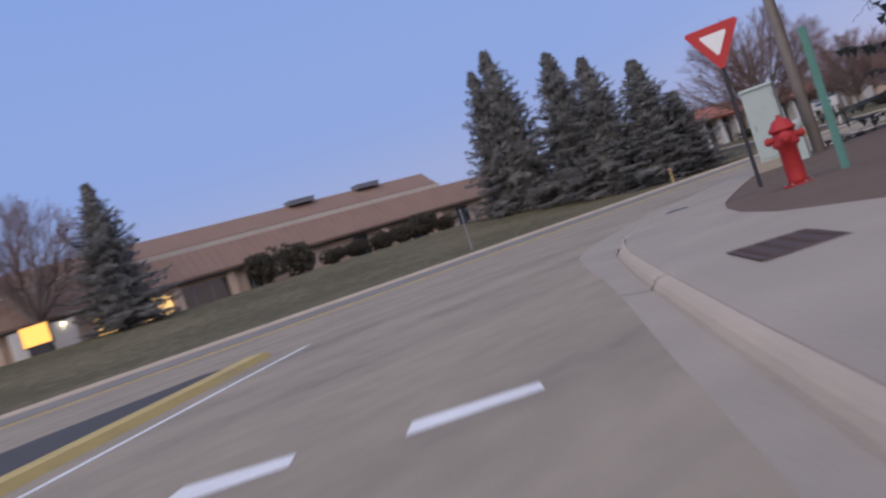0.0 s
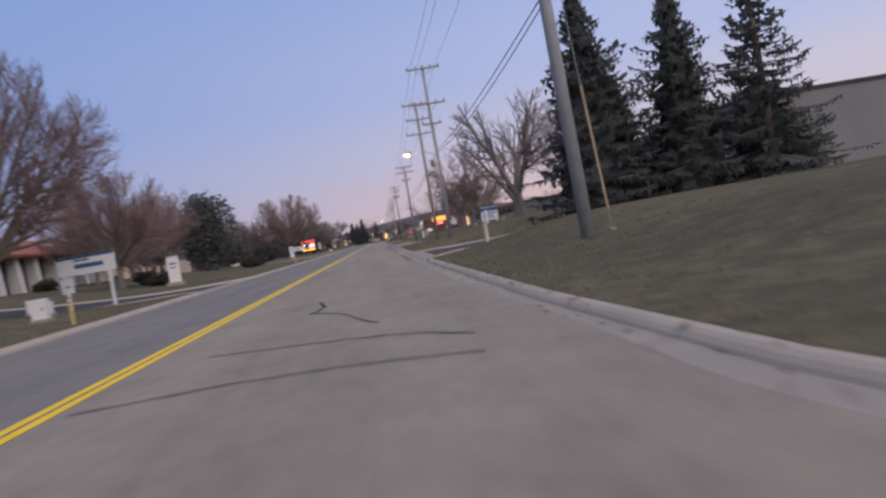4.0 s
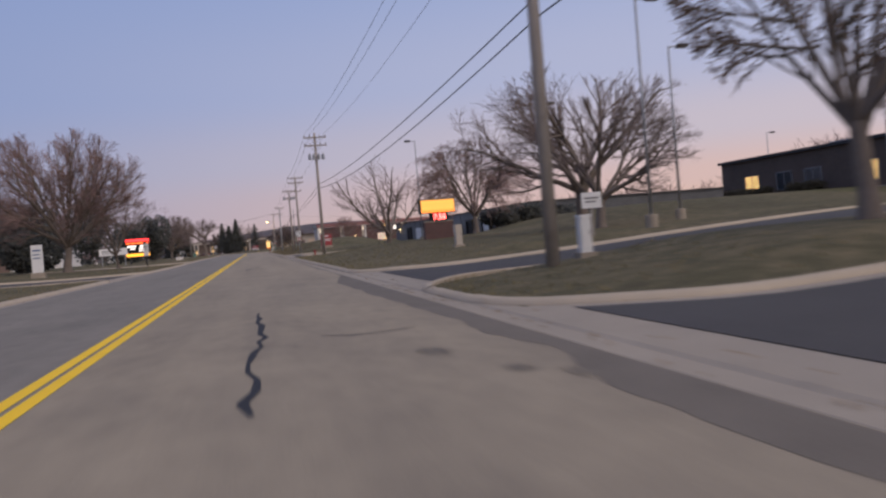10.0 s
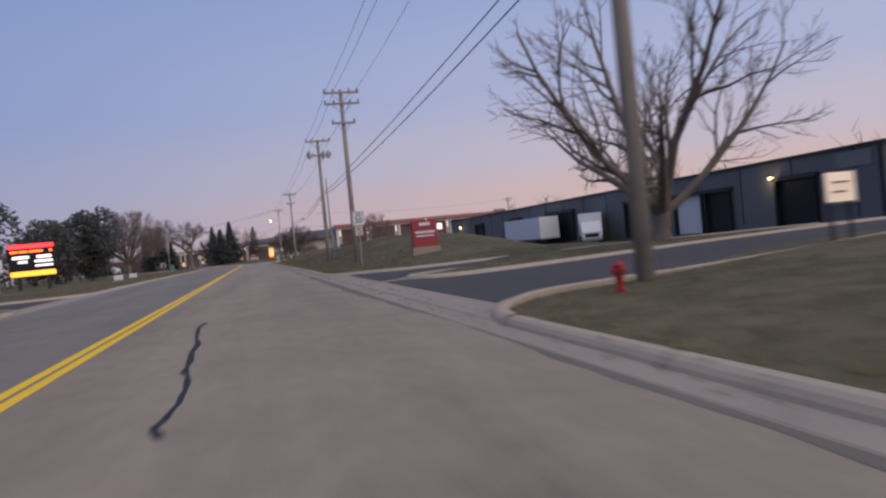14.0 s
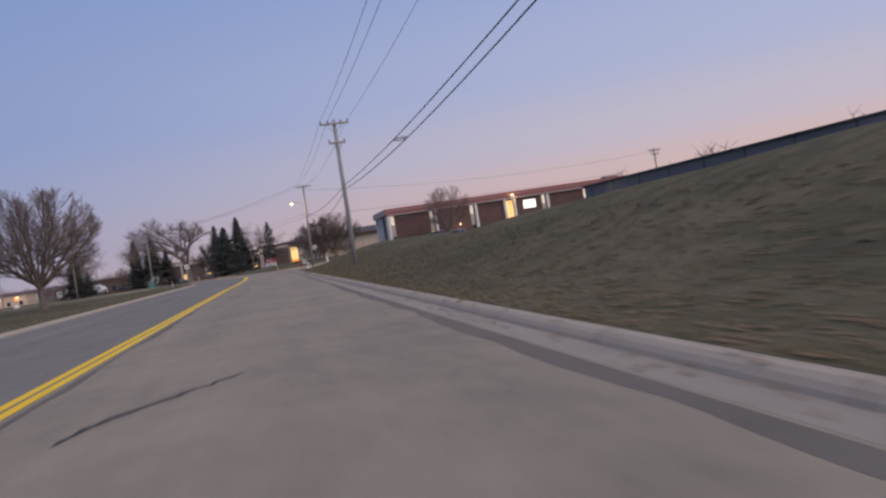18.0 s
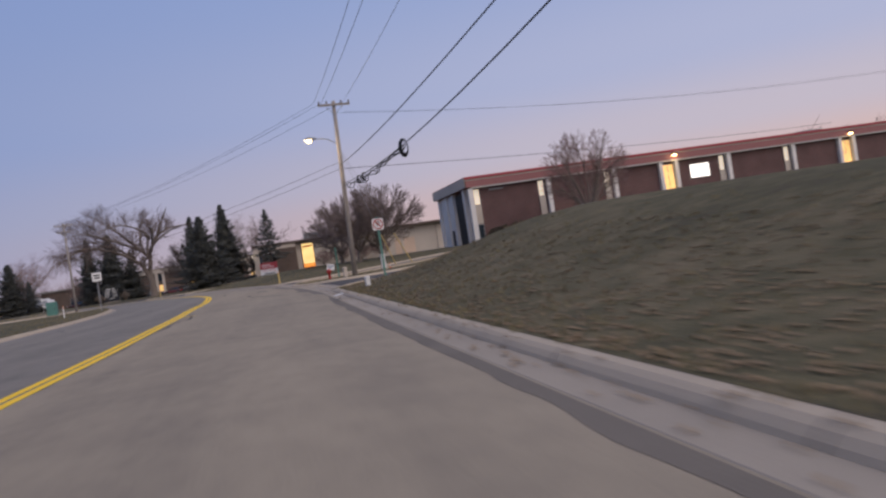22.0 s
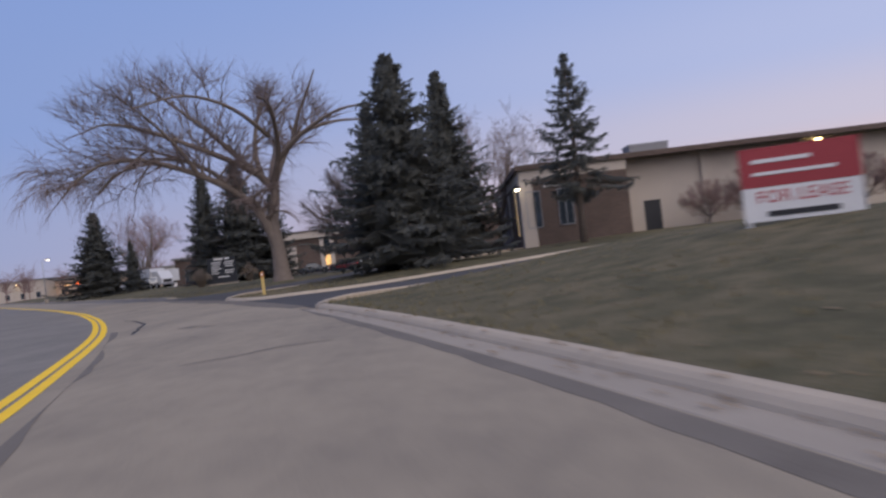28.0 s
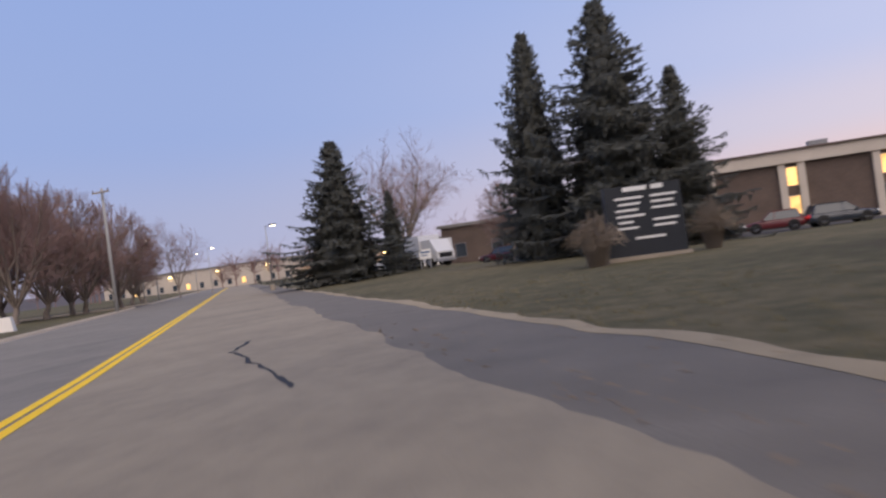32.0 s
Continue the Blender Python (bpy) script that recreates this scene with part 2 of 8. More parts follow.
M = dict(
    # near lane: the warmth of headlights is mixed into the asphalt colour
    asphalt=road_mat("headlit_worn_asphalt", (0.315, 0.265, 0.195), (0.175, 0.150, 0.120)),
    # far lane: darker and cooler, without that warmth
    asphalt3=road_mat("far_lane_asphalt", (0.23, 0.208, 0.176), (0.135, 0.123, 0.106)),
    asphalt2=mat("dark_asphalt", (0.075, 0.071, 0.07), 0.9, 0.4, 0.4, 60, 0.3, coords="World"),
    tar=mat("crack_sealant", (0.025, 0.025, 0.028), 0.75, 0.3, 2, 40, 0.2, coords="World"),
    concrete=mat("kerb_concrete", (0.33, 0.285, 0.23), 0.9, 0.4, 0.8, 45, 0.25, coords="World", tint=(0.21, 0.185, 0.16)),
    # lighter copy of the gutter's concrete, with headlight glow put into the colour
    kerb=mat("headlit_kerb_concrete", (0.43, 0.36, 0.275), 0.9, 0.4, 0.8, 45, 0.25, coords="World", tint=(0.29, 0.25, 0.205)),
    yellow=mat("yellow_road_paint", (0.92, 0.58, 0.02), 0.7, 0.25, 2.0, 30, 0.15, coords="World"),
    white=mat("white_road_paint", (0.70, 0.69, 0.66), 0.7, 0.3, 2.0, 30, 0.15, coords="World"),
    grass=ground_mat("dormant_lawn", (0.094, 0.088, 0.052), (0.19, 0.155, 0.096), (0.086, 0.069, 0.052)),
    field=ground_mat("far_field", (0.09, 0.092, 0.046), (0.17, 0.145, 0.08), (0.08, 0.066, 0.048), 0.05),
    bark=mat("grey_bark", (0.20, 0.165, 0.14), 0.95, 0.5, 3, 25, 0.6),
    twig=mat("bare_twigs", (0.195, 0.152, 0.142), 0.95, 0.4, 1.2, 20, 0.0),
    rtwig=mat("reddish_twigs", (0.24, 0.16, 0.146), 0.95, 0.4, 1.2, 20, 0.0),
    needle=mat("spruce_needles", (0.15, 0.155, 0.14), 0.9, 0.5, 1.5, 18, 0.0, tint=(0.05, 0.055, 0.047)),
    bneedle=mat("blue_spruce_needles", (0.29, 0.285, 0.27), 0.9, 0.5, 1.5, 18, 0.0, tint=(0.145, 0.147, 0.14)),
    leaf=mat("brown_hedge_leaves", (0.10, 0.09, 0.066), 0.9, 0.5, 2, 18, 0.0),
    straw=mat("dry_ornamental_grass", (0.36, 0.30, 0.24), 0.95, 0.4, 3, 25, 0.0),
    pole=mat("weathered_pole_timber", (0.32, 0.285, 0.255), 0.9, 0.5, 2, 30, 0.4),
    gpole=mat("grey_weathered_pole", (0.32, 0.32, 0.32), 0.85, 0.4, 2, 30, 0.35),
    metal=mat("galvanised_steel", (0.32, 0.33, 0.35), 0.5, 0.2, 3, 30, 0.05, 0.6),
    dmetal=mat("dark_painted_metal", (0.035, 0.036, 0.04), 0.55, 0.3, 3, 30, 0.05),
    green=mat("green_utility_paint", (0.10, 0.235, 0.20), 0.6, 0.3, 2, 25, 0.05),
    cabinet=mat("pale_green_cabinet_paint", (0.40, 0.46, 0.43), 0.6, 0.25, 2, 25, 0.05),
    red=mat("red_paint", (0.42, 0.035, 0.035), 0.55, 0.25, 2, 25, 0.05),
    hydrant=mat("hydrant_red_paint", (0.36, 0.03, 0.03), 0.55, 0.3, 6, 40, 0.1),
    signwhite=mat("sign_white_sheeting", (0.72, 0.72, 0.71), 0.5, 0.12, 3, 25, 0.0),
    signgrey=mat("sign_back_metal", (0.22, 0.22, 0.23), 0.5, 0.2, 3, 25, 0.0, 0.5),
    black=mat("black_paint", (0.015, 0.015, 0.017), 0.6, 0.3, 3, 25, 0.0),
    navy=mat("dark_sign_face", (0.022, 0.026, 0.034), 0.45, 0.3, 2, 25, 0.0),
    blue=mat("blue_lettering", (0.05, 0.12, 0.26), 0.5, 0.2, 3, 25, 0.0),
    beige=mat("beige_render", (0.62, 0.47, 0.36), 0.9, 0.25, 0.7, 25, 0.1),
    panel=mat("precast_panel", (0.50, 0.44, 0.375), 0.9, 0.3, 0.5, 20, 0.1),
    whitewall=mat("white_pilaster", (0.74, 0.71, 0.67), 0.85, 0.2, 0.8, 20, 0.08),
    greywall=mat("grey_metal_wall", (0.165, 0.165, 0.165), 0.7, 0.25, 0.4, 12, 0.05),
    hall=mat("dark_grey_cladding", (0.21, 0.20, 0.195), 0.75, 0.3, 0.4, 12, 0.05),
    brownroof=mat("brown_seam_roof", (0.235, 0.155, 0.115), 0.75, 0.3, 0.6, 18, 0.1),
    redroof=mat("rust_red_roof", (0.33, 0.13, 0.085), 0.75, 0.3, 0.6, 18, 0.1),
    redband=mat("red_fascia", (0.34, 0.055, 0.065), 0.6, 0.25, 0.6, 18, 0.05),
    flatroof=mat("gravel_roof", (0.2, 0.19, 0.18), 0.95, 0.3, 0.7, 25, 0.2),
    brick=brick_mat("dark_red_brick", (0.195, 0.10, 0.092), (0.155, 0.082, 0.076), (0.18, 0.15, 0.14)),
    obrick=brick_mat("orange_red_brick", (0.30, 0.115, 0.075), (0.24, 0.095, 0.068), (0.24, 0.2, 0.17)),
    bbrick=brick_mat("brown_brick", (0.165, 0.115, 0.09), (0.13, 0.092, 0.074), (0.13, 0.11, 0.1)),
    block=brick_mat("grey_block", (0.15, 0.15, 0.155), (0.13, 0.13, 0.135), (0.17, 0.17, 0.17), 0.2),
    glass=glass_mat("dark_window_glass"),
    wire=mat("black_cable", (0.012, 0.012, 0.014), 0.6, 0.2, 2, 20, 0.0),
    insul=mat("grey_insulator", (0.16, 0.13, 0.12), 0.35, 0.2, 4, 20, 0.0),
    lit=emit("lit_room_window", (1.0, 0.62, 0.22), 1.1, 0.6),
    litdim=emit("dimly_lit_pale_blind", (1.0, 0.86, 0.66), 0.5, 0.25),
    litwhite=emit("lit_office_window", (1.0, 0.93, 0.86), 1.6, 0.2),
    lampw=emit("warm_lamp_lens", (1.0, 0.72, 0.32), 14.0),
    lampc=emit("cool_lamp_lens", (1.0, 0.86, 0.62), 10.0),
    ledred=emit("red_led", (1.0, 0.035, 0.04), 3.2),
    ledorange=emit("orange_led", (1.0, 0.16, 0.03), 2.6),
    signyellow=emit("lit_yellow_sign_face", (1.0, 0.50, 0.10), 0.9),
    signcream=emit("lit_cream_sign_face", (1.0, 0.68, 0.26), 1.15, 0.45),
    tyre=mat("tyre_rubber", (0.018, 0.018, 0.019), 0.9, 0.2, 6, 30, 0.1),
    car_white=mat("white_car_paint", (0.62, 0.63, 0.65), 0.3, 0.1, 1, 20, 0.0, spec=0.6),
    car_dark=mat("dark_car_paint", (0.022, 0.03, 0.045), 0.25, 0.2, 1, 20, 0.0, spec=0.7),
    car_red=mat("red_car_paint", (0.10, 0.014, 0.018), 0.28, 0.2, 1, 20, 0.0, spec=0.6),
    car_grey=mat("silver_car_paint", (0.30, 0.31, 0.33), 0.3, 0.15, 1, 20, 0.0, 0.5),
    taillight=emit("tail_lamp", (0.6, 0.02, 0.02), 0.25),
    soil=mat("bare_brown_earth", (0.135, 0.098, 0.072), 0.95, 0.5, 0.9, 25, 0.4, coords="World"),
    dirt=mat("tan_gravel_shoulder", (0.34, 0.275, 0.185), 0.95, 0.5, 1.2, 30, 0.4, coords="World", tint=(0.15, 0.125, 0.09)),
    tan=mat("tan_marker_plastic", (0.62, 0.46, 0.17), 0.6, 0.25, 3, 25, 0.05),
    orange=mat("orange_plastic", (0.55, 0.18, 0.03), 0.6, 0.2, 3, 25, 0.05),
)


def thin(m, share=0.5):
    """Needles and leaves let part of the light through."""
    n, l = m.node_tree.nodes, m.node_tree.links
    p = n["Principled BSDF"]
    tr, mix = n.new("ShaderNodeBsdfTranslucent"), n.new("ShaderNodeMixShader")
    mix.inputs[0].default_value = share
    l.new(p.inputs["Base Color"].links[0].from_socket, tr.inputs["Color"])
    l.new(p.outputs[0], mix.inputs[1])
    l.new(tr.outputs[0], mix.inputs[2])
    l.new(mix.outputs[0], n["Material Output"].inputs["Surface"])


for key in ("needle", "bneedle", "leaf", "straw"):
    thin(M[key])

# ---- mesh helpers ----


class MB:
    """Collects boxes, tubes and faces of one mesh."""

    def __init__(self):
        self.v, self.f = [], []

    def add(self, verts, faces):
        o = len(self.v)
        self.v.extend(verts)
        self.f.extend([tuple(i + o for i in f) for f in faces])
        return self

    def box(self, c, s, rz=0.0, taper=1.0):
        cx, cy, cz = c
        hx, hy, hz = s[0] / 2, s[1] / 2, s[2] / 2
        ca, sa = math.cos(rz), math.sin(rz)
        vs = []
        for z in (-1, 1):
            k = taper if z > 0 else 1.0
            for x, y in ((-1, -1), (1, -1), (1, 1), (-1, 1)):
                px, py = x * hx * k, y * hy * k
                vs.append((cx + px * ca - py * sa, cy + px * sa + py * ca, cz + z * hz))
        return self.add(vs, [(3, 2, 1, 0), (4, 5, 6, 7), (0, 1, 5, 4), (1, 2, 6, 5), (2, 3, 7, 6), (3, 0, 4, 7)])

    def span(self, x0, x1, y0, y1, z0, z1):
        return self.box(((x0 + x1) / 2, (y0 + y1) / 2, (z0 + z1) / 2), (x1 - x0, y1 - y0, z1 - z0))

    def tube(self, pts, radii, n=6, cap=True):
        pts = [Vector(p) for p in pts]
        if not hasattr(radii, "__len__"):
            radii = [radii] * len(pts)
        o = len(self.v)
        for i, p in enumerate(pts):
            d = pts[min(i + 1, len(pts) - 1)] - pts[max(i - 1, 0)]
            d = d.normalized() if d.length > 1e-9 else Vector((0, 0, 1))
            a = d.cross(Vector((0.31, 0.95, 0.05)) if abs(d.y) < 0.9 else Vector((1, 0, 0))).normalized()
            b = d.cross(a)
            for k in range(n):
                t = 2 * math.pi * k / n
                q = p + (a * math.cos(t) + b * math.sin(t)) * radii[i]
                self.v.append((q.x, q.y, q.z))
        for i in range(len(pts) - 1):
            for k in range(n):
                k2 = (k + 1) % n
                self.f.append((o + i * n + k, o + i * n + k2, o + (i + 1) * n + k2, o + (i + 1) * n + k))
        if cap:
            self.f.append(tuple(o + k for k in range(n))[::-1])
            e = o + (len(pts) - 1) * n
            self.f.append(tuple(e + k for k in range(n)))
        return self

    def lathe(self, profile, n=14, c=(0, 0, 0)):
        return self.tube([(c[0], c[1], c[2] + z) for r, z in profile], [r for r, z in profile], n)

    def prism(self, poly, y0, y1):
        """A polygon in x and z, drawn out along y."""
        n = len(poly)
        vs = [(x, y0, z) for x, z in poly] + [(x, y1, z) for x, z in poly]
        fs = [tuple(range(n)), tuple(range(2 * n - 1, n - 1, -1))]
        fs += [(i, i + n, (i + 1) % n + n, (i + 1) % n) for i in range(n)]
        return self.add(vs, fs)

    def mesh(self, name, material, smooth=False):
        me = bpy.data.meshes.new(name)
        me.from_pydata(self.v, [], self.f)
        me.materials.append(material)
        if smooth:
            me.polygons.foreach_set("use_smooth", [True] * len(me.polygons))
        me.update()
        return me


def part(name, mb, material, parent=None, label="", smooth=False, at=None):
    ob = new(name, mb.mesh(name, material, smooth) if isinstance(mb, MB) else mb)
    if parent is not None:
        ob.parent = parent
    if at is not None:
        ob.matrix_basis = at
    if label:
        ob["label"] = label
    return ob


def thing(name, label, category, m=None, group="", kind=""):
    ob = new(name)
    ob.empty_display_size = 0.2
    if m is not None:
        ob.matrix_basis = m
    return tagged(ob, label, category, group, kind)


def text_mesh(body, size, material, depth=0.004):
    cu = bpy.data.curves.new("lettering", "FONT")
    cu.body, cu.size, cu.extrude, cu.align_x, cu.align_y = body, size, depth, "CENTER", "CENTER"
    tmp = bpy.data.objects.new("lettering", cu)
    scene.collection.objects.link(tmp)
    bpy.context.view_layer.update()
    me = bpy.data.meshes.new_from_object(tmp.evaluated_get(bpy.context.evaluated_depsgraph_get()))
    bpy.data.objects.remove(tmp)
    me.materials.clear()
    me.materials.append(material)
    return me


# ---- the plan: the road's line, the lie of the land ----
CX, BEND0, BEND1, RATE = -1.93, 288.0, 367.0, 0.0076


def line(s):
    """The road's middle at s metres along it: x, y and the heading to the left of +y."""
    if s <= BEND0:
        return CX, s, 0.0
    u = min(s, BEND1) - BEND0
    a = RATE * u
    x, y = CX - (1 - math.cos(a)) / RATE, BEND0 + math.sin(a) / RATE
    if s > BEND1:
        x, y = x - math.sin(a) * (s - BEND1), y + math.cos(a) * (s - BEND1)
    return x, y, a


def at(s, d, z=0.0):
    """The place d metres to the right of the road's middle."""
    x, y, a = line(s)
    return (x + d * math.cos(a), y + d * math.sin(a), z)


def along(x, y):
    """The inverse of at(): metres along the road and to the right of it."""
    if y <= BEND0 and x > -100:
        return y, x - CX
    best = (1e9, 0, 0)
    xe, ye, a = line(BEND1)
    t = -(x - xe) * math.sin(a) + (y - ye) * math.cos(a)
    if t >= 0:
        return BEND1 + t, (x - xe) * math.cos(a) + (y - ye) * math.sin(a)
    cx, cy = CX - 1 / RATE, BEND0
    ang = min(max(math.atan2(y - cy, x - cx), 0.0), RATE * (BEND1 - BEND0))
    return BEND0 + ang / RATE, math.hypot(x - cx, y - cy) - 1 / RATE


def smooth(v, a, b):
    t = min(max((v - a) / (b - a), 0.0), 1.0)
    return t * t * (3 - 2 * t)


def wander(s, step, seed=0):
    """A wandering value from -1 to 1 that changes over step metres."""
    i = math.floor(s / step)
    a, b = (random.Random(1000 * seed + k).uniform(-1, 1) for k in (i, i + 1))
    return a + (b - a) * smooth(s / step - i, 0, 1)


def curve(s, knots, straight=False):
    for (a, va), (b, vb) in zip(knots, knots[1:]):
        if s <= b:
            return va + (vb - va) * (min(max((s - a) / (b - a), 0), 1) if straight else smooth(s, a, b))
    return knots[-1][1]


def right_edge(s):
    return curve(s, [(-110, 95.0), (-60, 49.0), (-30, 19.0), (-27.7, 16.75), (-25.5, 14.65), (-24, 13.4), (-22.5, 12.45), (-19, 10.75), (-16.5, 9.6), (-13.8, 8.8), (-8, 7.75), (0, 6.5), (4, 5.95), (10, 5.65), (30, 5.35), (50, 5.3), (130, 5.3), (165, 5.4), (185, 5.5), (215, 5.45), (282, 5.25), (290, 4.95), (298, 4.6), (312, 4.5), (335, 4.8), (345, 5.1), (356, 5.35), (372, 5.5), (420, 5.5)], True)


def left_edge(s):
    return curve(s, [(-20, -5.6), (60, -5.6), (150, -5.2), (215, -6.4), (300, -6.6), (420, -6.0)])


def crown(s, d):
    """The carriageway's fall from its middle to the right-hand gutter."""
    return -0.11 * smooth(s, -14, 4) * (min(max(d, 0.0), 5.3) / 5.3) ** 2.2


# driveways: throat from and to along the road, corner radii, set-back of the corners, reach, lean along the road
RIGHT_DRIVES = [(-7.9, -1.4, 2.2, 2.6, 0, 0, 30, 0.0), (34.6, 43.4, 4.0, 4.0, 0, 0, 40, 0.0), (82.6, 91.5, 5.5, 3.6, 0, 0, 45, 0.08), (101.0, 107.9, 2.8, 3.0, 0, 0, 30, 0.08), (156.0, 164.8, 3.3, 1.7, 0, 1.5, 40, 0.05), (168.3, 174.6, 1.7, 4.0, 1.5, 0, 45, 0.0), (284.4, 293.2, 2.8, 3.4, 0, 0, 55, 0.0), (301.8, 308.1, 2.0, 2.6, 0, 0, 40, 0.1), (346.8, 352.4, 2.0, 3.2, 0, 0, 40, -0.1), (361.0, 368.6, 2.8, 4.0, 0, 0, 30, 0.1), (466.0, 474.0, 2.2, 2.2, 0, 0, 30, 0.0)]
LEFT_DRIVES = [(c - w, c + w, 2.2, 2.2, 0, 0, reach, 0.0) for c, w, reach in ((44.0, 5.0, 30), (131.0, 5.0, 30), (178.0, 5.0, 30), (338.0, 6.0, 60), (450.0, 4.0, 30))]


def mouth(e, r):
    """How far a driveway's kerb swings out to meet the road, e metres from the road's edge."""
    return r - math.sqrt(max(r * r - (r - e) ** 2, 0.0)) if 0 <= e < r else (r if e < 0 else 0.0)


def throat(drive, e):
    """Where a driveway begins and ends along the road, e metres from the road's edge."""
    a, b, ra, rb, ca, cb, _, lean = drive
    return a - mouth(e - ca, ra) + lean * e, b + mouth(e - cb, rb) + lean * e


def paved(drives, s, e, more=0.25):
    """Whether a place lies on one of the driveways."""
    return any(e < d[6] and throat(d, e)[0] - more < s < throat(d, e)[1] + more for d in drives)


def land(s, d):
    """The height of the ground at (s, d)."""
    if d >= 0:
        edge = right_edge(s)
        e = d - edge
        h = curve(s, [(-40, 0.3), (-12, 0.3), (8, 0.72), (60, 0.95), (108, 0.5), (125, 0.55), (140, 0.75), (152, 0.35), (165, 0.4), (177, 0.32), (184, 0.6), (190, 1.5), (199, 1.55), (212, 1.85), (219, 1.7), (228, 1.55), (241, 1.15), (262, 1.25), (277, 1.6), (290, 0.05), (304, 0.05), (318, 0.55), (330, 0.8), (338, 0.8), (350, 0.3), (372, 0.25), (400, 0.12), (500, 0.3)])
        b = curve(s, [(-40, 0.8), (60, 1.1), (116, 1.1), (134, 2.15), (150, 2.05), (163, 0.3), (184, -0.4), (200, -0.85), (250, -0.85), (268, -0.3), (285, 0.6), (320, 0.8), (360, 0.7), (385, 0.15), (400, -0.1), (425, -0.45), (470, -0.45)])
        low = crown(s, edge) * (1 - smooth(e, 2, 14))
        z = low + 0.12 - 0.11 * smooth(s, 366, 373) + h * smooth(e, 0.3, 8.5)
        near = smooth(s, 170, 180) * (1 - smooth(s, 200, 216))
        z += (b - z) * smooth(e, 13 - 5 * near, 26 - 7 * near)
        drives = RIGHT_DRIVES
        flat = low + 0.01 + 0.05 * smooth(e, 0, 1.5) + 0.6 * b * smooth(e, 2, 24)
    else:
        e = left_edge(s) - d
        h = curve(s, [(-60, 2.1), (30, 2.0), (90, 1.9), (140, 1.0), (190, 0.4), (290, 0.25), (360, 0.3), (500, 0.4)])
        z = 0.12 + h * smooth(e, 1.0, 30)
        drives = LEFT_DRIVES
        flat = 0.02 + 0.8 * h * smooth(e, 3, 30)
    if e < 0:
        return -0.35
    for drive in drives:
        if e < drive[6]:
            a, c = throat(drive, e)
            k = 1 - smooth(max(a - s, s - c), 0.1, 1.4 + 0.05 * e)
            z += (flat - z) * k * (1 - smooth(e, drive[6] - 4, drive[6]))
    return z + (0.4 - z) * smooth(e, 60, 130)


def land_at(x, y):
    return land(*along(x, y))


def on(x, y, rz=0.0, up=0.0):
    """A pose on the ground."""
    return pose(x, y, land_at(x, y) + up - 0.01, 0, 0, rz)

# ---- the large structure: ground, road, kerbs, driveways ----


def steps(a, b, d):
    n = max(1, round((b - a) / d))
    return [a + (b - a) * i / n for i in range(n + 1)]


def loft(stations, offs, height):
    """A sheet over stations along the road and offsets across it."""
    mb = MB()
    rows = []
    for s in stations:
        row = []
        for d in offs(s):
            x, y, _ = at(s, d)
            row.append((x, y, height(s, d)))
        rows.append(row)
    n = len(rows[0])
    mb.v = [p for r in rows for p in r]
    mb.f = [(i * n + k, i * n + k + 1, (i + 1) * n + k + 1, (i + 1) * n + k) for i in range(len(rows) - 1) for k in range(n - 1)]
    return mb


def ground_sheet():
    """One sheet to the horizon, a little under the verges."""
    near = [-260 + 4 * i for i in range(131)]
    xs = [-4000, -2000, -1000, -600, -400, -320] + near + [320, 400, 600, 1000, 2000, 4000]
    ys = [-4000, -2000, -800, -400, -240] + [-160 + 4 * i for i in range(226)] + [800, 900, 1100, 1500, 2400, 4000]
    v, f = [], []
    for y in ys:
        for x in xs:
            s, d = along(x, y)
            far = smooth(max(abs(x) - 200, -120 - y, y - 640, 0), 0, 120)
            right, left = right_edge(s), left_edge(s)
            if left - 3.5 < d < right + 3.5:
                z = -0.4
            else:
                z = land(s, d) - (0.06 if abs(d) < 38 else 0.0)
                z = z - 0.25 * (1 - smooth(min(abs(d - right), abs(d - left)), 3.5, 9))
            v.append((x, y, z * (1 - far) + (0.3 if y > 400 else 0.2) * far))
    w = len(xs)
    f = [(i * w + k, i * w + k + 1, (i + 1) * w + k + 1, (i + 1) * w + k) for i in range(len(ys) - 1) for k in range(w - 1)]
    mb = MB()
    mb.v, mb.f = v, f
    return mb


ground = part("ground", ground_sheet(), M["field"], smooth=True)
tagged(ground, "dull green and straw coloured winter ground", "ground", kind="structure")

S_ALL = steps(-60, -34, 3) + steps(-33, 8, 1)[0:] + steps(9, 284, 1) + steps(285, 380, 1.25) + steps(382, 640, 6)
E_OFF = [0.16, 0.6, 1.2, 2.0, 3.0, 4.0, 5.0, 6.0, 7.0, 8.5, 10, 12, 14, 16.5, 19, 22, 25, 28, 32, 36]
verge_r = part("verge_right", loft(S_ALL, lambda s: [right_edge(s) + e for e in E_OFF], land), M["grass"], smooth=True)
verge_l = part("verge_left", loft(S_ALL, lambda s: [left_edge(s) - e for e in reversed(E_OFF)], land), M["grass"], smooth=True)
tagged(verge_r, "dormant grass verge rising from the kerb", "grass verge", kind="structure")
tagged(verge_l, "dormant grass verge sloping up from the kerb", "grass verge", kind="structure")

